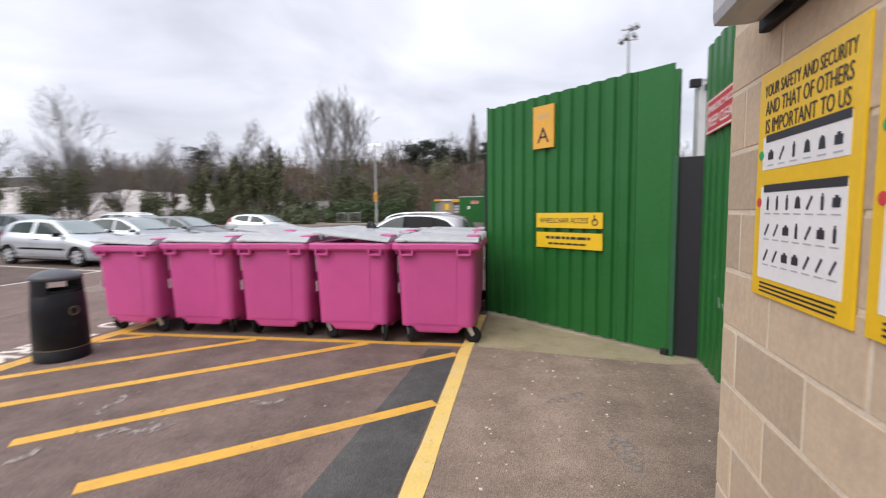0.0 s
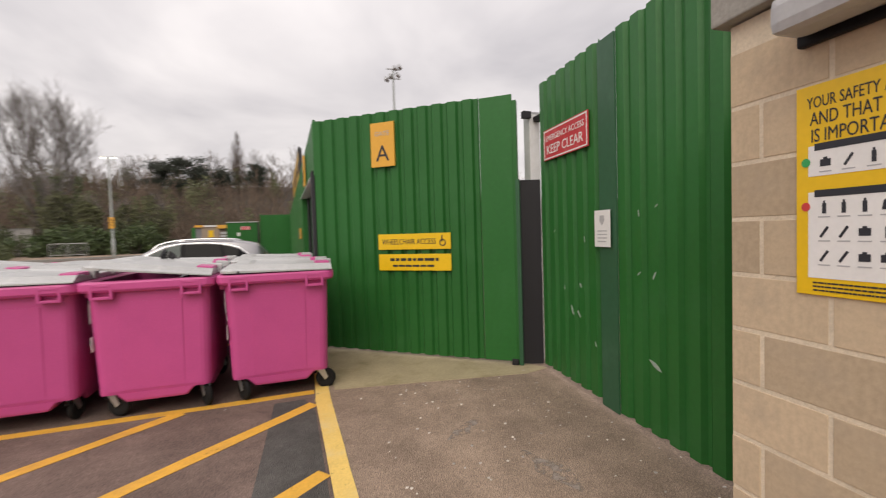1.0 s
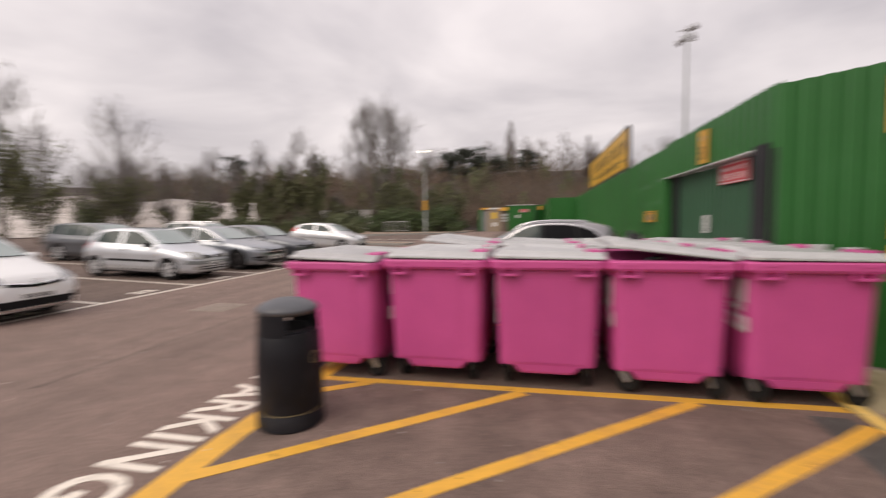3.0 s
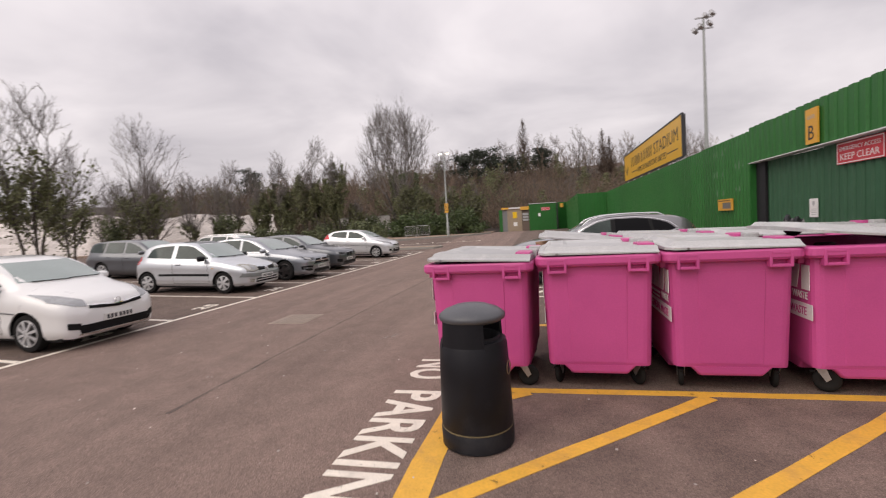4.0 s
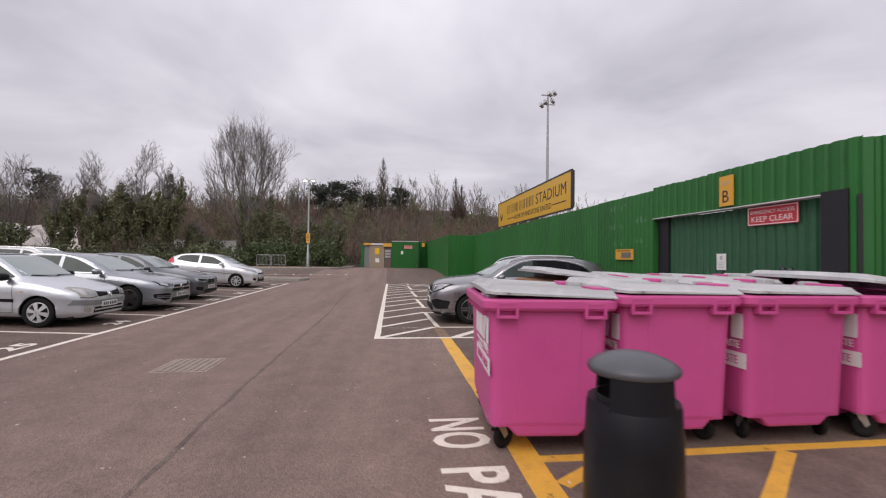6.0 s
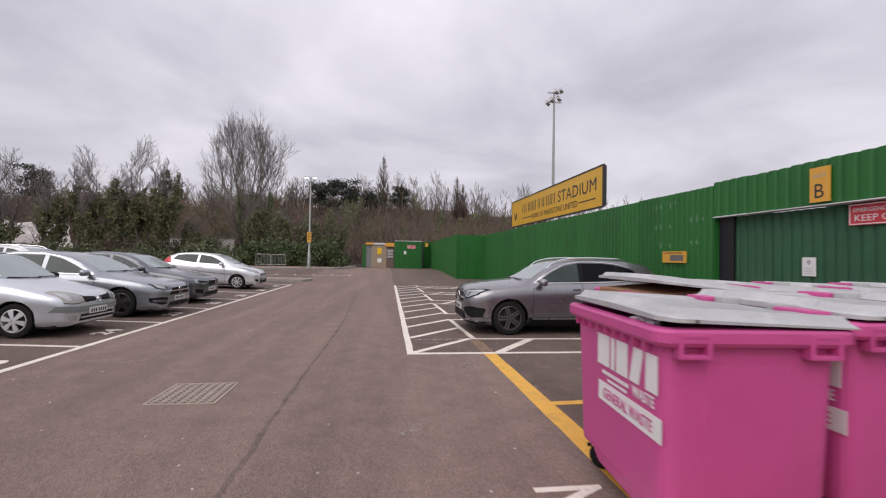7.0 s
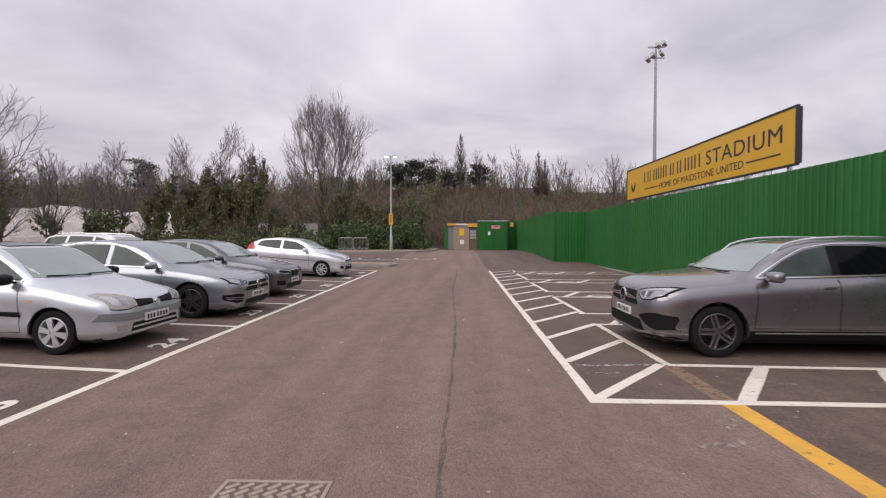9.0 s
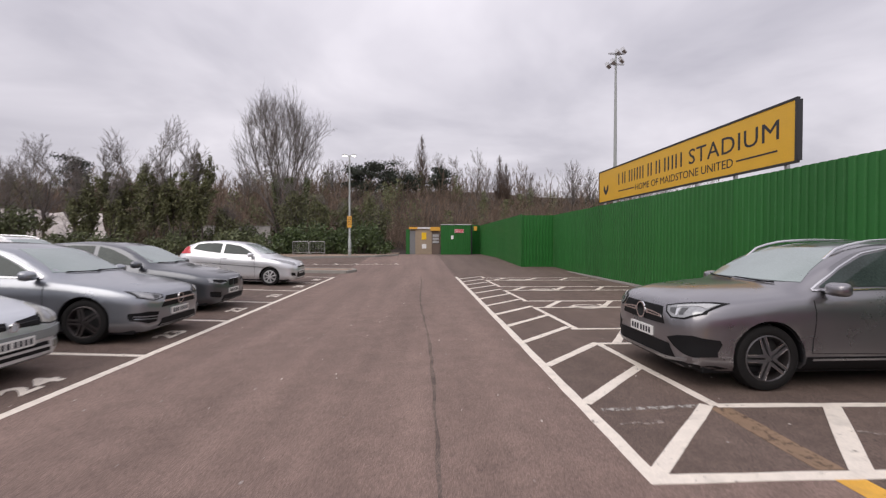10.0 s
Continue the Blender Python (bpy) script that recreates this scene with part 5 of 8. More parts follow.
def car_shell(sp):
    """The closed body skin from nose (x = 0) to tail (x = L), as a bmesh."""
    L, hw = sp["L"], sp["W"] / 2
    us = sorted(set([round(x, 3) for x in list(np.linspace(0, L, 64)) + [0.015, 0.035, 0.06, 0.09, 0.12, L - 0.015, L - 0.04, L - 0.08]]))
    bm = bmesh.new()
    rows = []
    for u in us:
        e = 0.012 + 0.06 * min(1, u / 0.3) * min(1, (L - u) / 0.3)
        zb, zs, zt, w = curve(sp["zb"], u, e), curve(sp["zs"], u, e), curve(sp["zt"], u, e), curve(sp["w"], u, e) * hw
        zs = min(zs, zt - 0.02)
        h = zt - zs
        g = min(1, max(0, (h - 0.06) / 0.28))
        k = sp.get("tumble", 0.30)
        wb = w - 0.065
        yr = (1 - g) * 0.80 * wb + g * (wb - k * h)
        hh = zs - zb
        dome = sp.get("dome", 0.0) * (1 - g) * min(1, max(0, u - 0.12) / 0.25)
        half = [(0, zb), (0.6 * w, zb), (w - 0.07, zb + 0.008), (w - 0.018, zb + 0.07 * min(1, hh / 0.3)), (w - 0.004, zb + 0.28 * hh), (w - 0.016, zb + 0.42 * hh), (w, zb + 0.66 * hh), (w - 0.004, zb + 0.80 * hh), (w - 0.028, zs - 0.035 * min(1, hh / 0.3)), (wb, zs)]
        zr = zs + (h - 0.055) * g + (1 - g) * h * 0.55
        half += [(wb + (yr - wb) * 0.33, zs + (zr - zs) * 0.36), (wb + (yr - wb) * 0.66, zs + (zr - zs) * 0.69), (yr, zr), (yr - 0.06 * g - 0.15 * (1 - g) * wb, zt - 0.022 * g - (1 - g) * h * 0.2), (yr * 0.55, zt - 0.006 * g - (1 - g) * h * 0.08 + dome), (0, zt)]
        ring = half + [(-y, z) for y, z in half[-2:0:-1]]
        rows.append([bm.verts.new((u, y, z)) for y, z in ring])
    n = len(rows[0])
    for a, b in zip(rows, rows[1:]):
        for i in range(n):
            bm.faces.new((a[i], b[i], b[(i + 1) % n], a[(i + 1) % n]))
    bm.faces.new(rows[0]); bm.faces.new(rows[-1][::-1])
    bmesh.ops.recalc_face_normals(bm, faces=bm.faces[:])
    return bm


def resample(pts, n):
    p = np.array(pts, float)
    d = np.r_[0, np.cumsum(np.linalg.norm(np.diff(p, axis=0), axis=1))]
    t = np.linspace(0, d[-1], n + 1)
    return np.stack([np.interp(t, d, p[:, i]) for i in range(2)], 1)


def patch(tree, top, bot, mode, off=0.004, nu=10, nv=4, side=1, thick=0.012):
    """A panel that follows the body skin, between two outlines seen from the front, rear, side or top."""
    a, b = resample(top, nu), resample(bot, nu)
    bm = bmesh.new()
    grid, back = [], []
    last = None
    for j in range(nv + 1):
        r, rb = [], []
        for i in range(nu + 1):
            p = a[i] + (b[i] - a[i]) * j / nv
            if mode == "front":
                o, d = Vector((-2, p[0] * side, p[1])), Vector((1, 0, 0))
            elif mode == "rear":
                o, d = Vector((9, p[0] * side, p[1])), Vector((-1, 0, 0))
            elif mode == "top":
                o, d = Vector((p[0], p[1] * side, 4)), Vector((0, 0, -1))
            else:
                o, d = Vector((p[0], 3 * side, p[1])), Vector((0, -side, 0))
            hit = tree.ray_cast(o, d)
            q, nn = (hit[0], hit[1]) if hit[0] is not None else (last or (o + d * 2.1, -d))
            if nn.dot(d) > 0:
                nn = -nn
            last = (q, nn)
            r.append(bm.verts.new(q + nn * (off + 0.003))); rb.append(bm.verts.new(q - nn * thick))
        grid.append(r); back.append(rb)
    for j in range(nv):
        for i in range(nu):
            bm.faces.new((grid[j][i], grid[j][i + 1], grid[j + 1][i + 1], grid[j + 1][i]))
    for i in range(nu):
        bm.faces.new((grid[0][i], back[0][i], back[0][i + 1], grid[0][i + 1])); bm.faces.new((grid[nv][i], grid[nv][i + 1], back[nv][i + 1], back[nv][i]))
    for j in range(nv):
        bm.faces.new((grid[j][0], grid[j + 1][0], back[j + 1][0], back[j][0])); bm.faces.new((grid[j][nu], back[j][nu], back[j + 1][nu], grid[j + 1][nu]))
    return bm


def wheel_parts(parent, r, width, style):
    """Tyre, rim, spokes and hub under a wheel; the axle lies along local y, outer face at -y."""
    rot = Matrix.Rotation(radians(90), 4, "X")
    h = width / 2
    rr = r * (0.66 if style == "cap" else 0.70)
    tyre = lathe(bmesh.new(), [(rr, -h * 0.9), (rr + 0.012, -h), (r - 0.05, -h * 1.04), (r - 0.014, -h * 0.92), (r, -h * 0.6), (r, h * 0.6), (r - 0.014, h * 0.92), (r - 0.05, h * 1.04), (rr + 0.012, h), (rr, h * 0.9)], 36, rot, True)
    wh = part("wheel", tyre, M_TYRE, parent, "black tyre on wheel", True)
    part("rim", lathe(bmesh.new(), [(rr + 0.002, h * 0.95), (rr - 0.012, h * 0.98), (rr - 0.02, h * 0.75), (rr - 0.03, -h * 0.6), (0.0, -h * 0.5), (0, -h * 0.6), (rr, -h * 0.7)], 36, rot, True), {"cap": M_HUBCAP, "star": M_ALLOY_DARK, "dark": M_ALLOY_DARK, "multi": M_HUBCAP}[style], wh, "", True)
    part("rim_lip", lathe(bmesh.new(), [(rr + 0.004, h * 0.93), (rr - 0.008, h * 0.99), (rr - 0.016, h * 0.93), (rr - 0.004, h * 0.85)], 36, rot, True), {"cap": M_HUBCAP, "star": M_ALLOY_MID, "dark": M_ALLOY_DARK, "multi": M_HUBCAP}[style], wh, "", True)
    part("brake_disc", lathe(bmesh.new(), [(0, h * 0.10), (rr * 0.72, h * 0.10), (rr * 0.72, h * 0.02), (0, h * 0.02)], 24, rot), M_BRAKE, wh, "", False)
    part("wheel_well", lathe(bmesh.new(), [(0, -h * 0.2), (rr - 0.022, -h * 0.2), (rr - 0.022, -h * 0.1), (0, -h * 0.1)], 24, rot), M_BRAKE, wh)
    n, wi, wo = {"cap": (6, 0.30, 0.34), "star": (5, 0.085, 0.075), "dark": (5, 0.095, 0.06), "multi": (8, 0.12, 0.11)}[style]
    if style == "cap":
        wi, wo = 0.045, 0.088
    if style == "multi":
        wi, wo = 0.03, 0.045
    sm = {"cap": M_HUBCAP, "star": M_ALLOY_MID, "dark": M_ALLOY_DARK, "multi": M_HUBCAP}[style]
    for i in range(n):
        bm = bmesh.new()
        if style in ("star", "dark"):
            for s in (-1, 1):
                prism(bm, [(s * 0.010, 0.03), (s * 0.046, 0.03), (s * 0.040, rr - 0.016), (s * 0.014, rr - 0.016)][::s], 0, 0.02)
        else:
            prism(bm, [(-wi / 2, 0.03), (wi / 2, 0.03), (wo / 2, rr - 0.016), (-wo / 2, rr - 0.016)], 0, 0.02)
        for v in bm.verts:
            v.co.z += 0.018 * (1 - v.co.y / rr)
        bmesh.ops.transform(bm, matrix=Matrix.Translation((0, -h * 0.80, 0)) @ rot @ Matrix.Rotation(2 * math.pi * i / n + 0.3, 4, "Z"), verts=bm.verts[:])
        part("spoke", bm, sm, wh)
        if style == "star":
            bm = bmesh.new()
            for s in (-1, 1):
                prism(bm, [(s * 0.040, 0.05), (s * 0.046, 0.05), (s * 0.041, rr - 0.02), (s * 0.034, rr - 0.02)][::s], 0.004, 0.024)
            bmesh.ops.transform(bm, matrix=Matrix.Translation((0, -h * 0.84, 0)) @ rot @ Matrix.Rotation(2 * math.pi * i / n + 0.3, 4, "Z"), verts=bm.verts[:])
            part("spoke_edge", bm, M_CHROME, wh, "polished spoke edge")
    part("hub_cap", lathe(bmesh.new(), [(0, 0.03), (0.03, 0.028), (0.042, 0.015), (0.045, -0.02), (0, -0.02)], 16, Matrix.Translation((0, -h * 0.80, 0)) @ rot), sm, wh, "", True)
    return wh


def mirror_shell():
    """A rounded door mirror housing, blunt to the rear and drawn in at the front."""
    bm = bmesh.new()
    bmesh.ops.create_uvsphere(bm, u_segments=20, v_segments=12, radius=1.0)
    for v in bm.verts:
        x, y, z = v.co
        x, y, z = [math.copysign(abs(c) ** 0.62, c) for c in (x, y, z)]
        k = 1.0 if x > 0 else 1 + 0.22 * x
        v.co = (x * (0.055 if x > 0 else 0.10) + 0.02, y * 0.118 * k, z * 0.075 * k)
    return bm


def build_car(sp, label, m):
    root = thing(sp["name"], label, "car", m, "parked cars")
    L, hw = sp["L"], sp["W"] / 2
    shell = car_shell(sp)
    tree = BVHTree.FromBMesh(shell)
    paint = sp["paint"]
    body = part("body", shell, paint, root, "", True)
    # cut the wheel arches
    cut = bmesh.new()
    for u in sp["hubs"]:
        for s in (-1, 1):
            lathe(cut, [(0, -0.24), (sp["arch"], -0.24), (sp["arch"], 0.24), (0, 0.24)], 32, Matrix.Translation((u, s * (hw - 0.02), sp["r"] + 0.01)) @ Matrix.Rotation(radians(90), 4, "X"))
    cutter = finish("cutter", cut, M_TRIM)
    cutter.matrix_basis = m
    md = body.modifiers.new("arches", "BOOLEAN")
    md.operation, md.object, md.solver = "DIFFERENCE", cutter, "EXACT"
    bpy.context.view_layer.update()
    me = bpy.data.meshes.new_from_object(body.evaluated_get(bpy.context.evaluated_depsgraph_get()))
    body.modifiers.clear()
    old, body.data = body.data, me
    bpy.data.meshes.remove(old)
    cm = cutter.data
    bpy.data.objects.remove(cutter); bpy.data.meshes.remove(cm)
    me.materials.clear(); me.materials.append(paint)
    me.polygons.foreach_set("use_smooth", [True] * len(me.polygons))
    me.set_sharp_from_angle(angle=radians(38))
    for u in sp["hubs"]:
        for s in (-1, 1):
            bm = bmesh.new()
            arc_shell(bm, sp["arch"] - 0.006, sp["arch"] - 0.006, -0.21, 0.20, -8, 188, 0.01, 18)
            bmesh.ops.transform(bm, matrix=Matrix.Translation((u, s * (hw - 0.235), sp["r"] + 0.01)) @ Matrix.Rotation(radians(90), 4, "X"), verts=bm.verts[:])
            part("arch_liner", bm, M_TRIM, root, "dark wheel arch liner", True)
            wh = wheel_parts(root, sp["r"], sp.get("tw", 0.2), sp["style"])
            wh.matrix_basis = pose(u, s * (hw - 0.03 - sp.get("tw", 0.2) / 2), sp["r"], 0, 0, 0 if s < 0 else 180)
    part("underbody", boxed((0.22, -hw + 0.10, sp["zmin"] - 0.04), (L - 0.3, hw - 0.10, sp["zmin"] + 0.03), 0.02), M_TRIM, root, "dark underbody")
    for it in sp["patches"]:
        name, mm, mode, top, bot, off, lab = it[:7]
        nu, nv = it[7] if len(it) > 7 else (10, 4)
        sides = (1, -1) if (mode == "side" or (it[8] if len(it) > 8 else False)) else (1,)
        for s in sides:
            if name == "window_trim":
                for line in (top, bot):
                    a, b = seam(resample(line, 24), 0.013)
                    part(name, patch(tree, a, b, mode, 0.010, 30, 1, s), mm, root, lab, True)
                continue
            part(name, patch(tree, top, bot, mode, off, nu, nv, s), mm, root, lab, True)
    for s in (-1, 1):
        u, z = sp["mirror"]
        mr = part("door_mirror", mirror_shell(), sp.get("mirror_mat", paint), root, "", True)
        mr.matrix_basis = pose(u, s * (hw + 0.07), z, 0, 0, -12 * s)
        part("mirror_arm", boxed((0.0, -0.16 if s > 0 else 0.05, -0.055), (0.05, -0.05 if s > 0 else 0.16, -0.03), 0.008), M_TRIM, mr)
        for hu, hz in sp.get("handles", ()):
            hit = tree.ray_cast(Vector((hu, 3 * s, hz)), Vector((0, -s, 0)))
            if hit[0]:
                hd = part("door_handle", boxed((-0.085, -0.016, -0.014), (0.085, 0.016, 0.014), 0.01), sp.get("handle_mat", paint), root, "", True)
                hd.location = hit[0] + Vector((0, 0.014 * s, 0))
        if sp.get("rails"):
            u0, u1, yy, mm = sp["rails"]
            pts = []
            for u in np.linspace(u0, u1, 14):
                hit = tree.ray_cast(Vector((u, yy * s, 4)), Vector((0, 0, -1)))
                e = min(1, min(u - u0, u1 - u) / 0.12)
                pts.append(hit[0] + Vector((0, 0, -0.01 + 0.05 * e)))
            part("roof_rail", tube(bmesh.new(), pts, 0.017, 8), mm, root, "silver roof rail", True)
    # wipers lie on the foot of the windscreen
    for y0, y1, z0, z1 in sp.get("wipers", ()):
        pts = []
        for t in np.linspace(0, 1, 7):
            hit = tree.ray_cast(Vector((-2, y0 + (y1 - y0) * t, z0 + (z1 - z0) * t)), Vector((1, 0, 0)))
            pts.append(hit[0] + Vector((-0.014, 0, 0.01)))
        part("wiper", tube(bmesh.new(), pts, 0.009, 6), M_TRIM, root)
    # number plate: the characters become plain bars
    pz, pw = sp["plate"]
    hit = tree.ray_cast(Vector((-2, 0, pz)), Vector((1, 0, 0)))
    pl = part("number_plate", boxed((-0.012, -pw / 2, -0.056), (0.012, pw / 2, 0.056), 0.003), M_PLATE, root, "white number plate with plain bars")
    pl.matrix_basis = Matrix.Translation(hit[0] + Vector((-0.014, 0, 0))) @ Matrix.Rotation(radians(sp.get("plate_tilt", 0)), 4, "Y")
    for i in range(7):
        yy = -pw / 2 + 0.035 + i * (pw - 0.07) / 7 + (0.02 if i > 3 else 0)
        part("bar", boxed((-0.0145, yy, -0.034), (-0.012, yy + pw * 0.075, 0.034)), M_INK, pl)
    if sp.get("badge"):
        bz, br = sp["badge"]
        hit = tree.ray_cast(Vector((-2, 0, bz)), Vector((1, 0, 0)))
        part("badge", lathe(bmesh.new(), [(br * 0.82, 0), (br, 0), (br, 0.02), (br * 0.82, 0.02)], 24, Matrix.Translation(hit[0] + Vector((-0.01, 0, 0))) @ Matrix.Rotation(radians(-90), 4, "Y"), True), M_CHROME, root, "plain bright ring", True)
    return root


def seam(pts, w=0.0045):
    """Outlines of a thin joint along points, for patch()."""
    p = np.array(pts, float)
    d = np.gradient(p, axis=0)
    nrm = np.stack([-d[:, 1], d[:, 0]], 1) / np.linalg.norm(d, axis=1)[:, None]
    return (p + nrm * w / 2).tolist(), (p - nrm * w / 2).tolist()


def seams(*lines):
    out = []
    for pts in lines:
        a, b = seam(pts)
        out.append(("panel_joint", M_TRIM, "side", a, b, 0.002, "", (max(4, len(pts) * 4), 1)))
    return out


def scaled(sp, s):
    """The same car s times as large."""
    k = dict(sp)
    for key in ("L", "W", "r", "arch", "tw", "zmin"):
        if key in k:
            k[key] = k[key] * s
    for key in ("zt", "zs", "zb"):
        k[key] = [(a * s, b * s) for a, b in k[key]]
    k["w"] = [(a * s, b) for a, b in k["w"]]
    k["hubs"] = [a * s for a in k["hubs"]]
    k["patches"] = [(i[0], i[1], i[2], [(a * s, b * s) for a, b in i[3]], [(a * s, b * s) for a, b in i[4]], *i[5:]) for i in k["patches"]]
    k["mirror"] = tuple(a * s for a in k["mirror"])
    k["handles"] = [tuple(a * s for a in h) for h in k.get("handles", ())]
    if k.get("rails"):
        k["rails"] = (*[a * s for a in k["rails"][:3]], k["rails"][3])
    k["wipers"] = [tuple(a * s for a in h) for h in k.get("wipers", ())]
    k["plate"] = (k["plate"][0] * s, k["plate"][1])
    if k.get("badge"):
        k["badge"] = tuple(a * s for a in k["badge"])
    return k


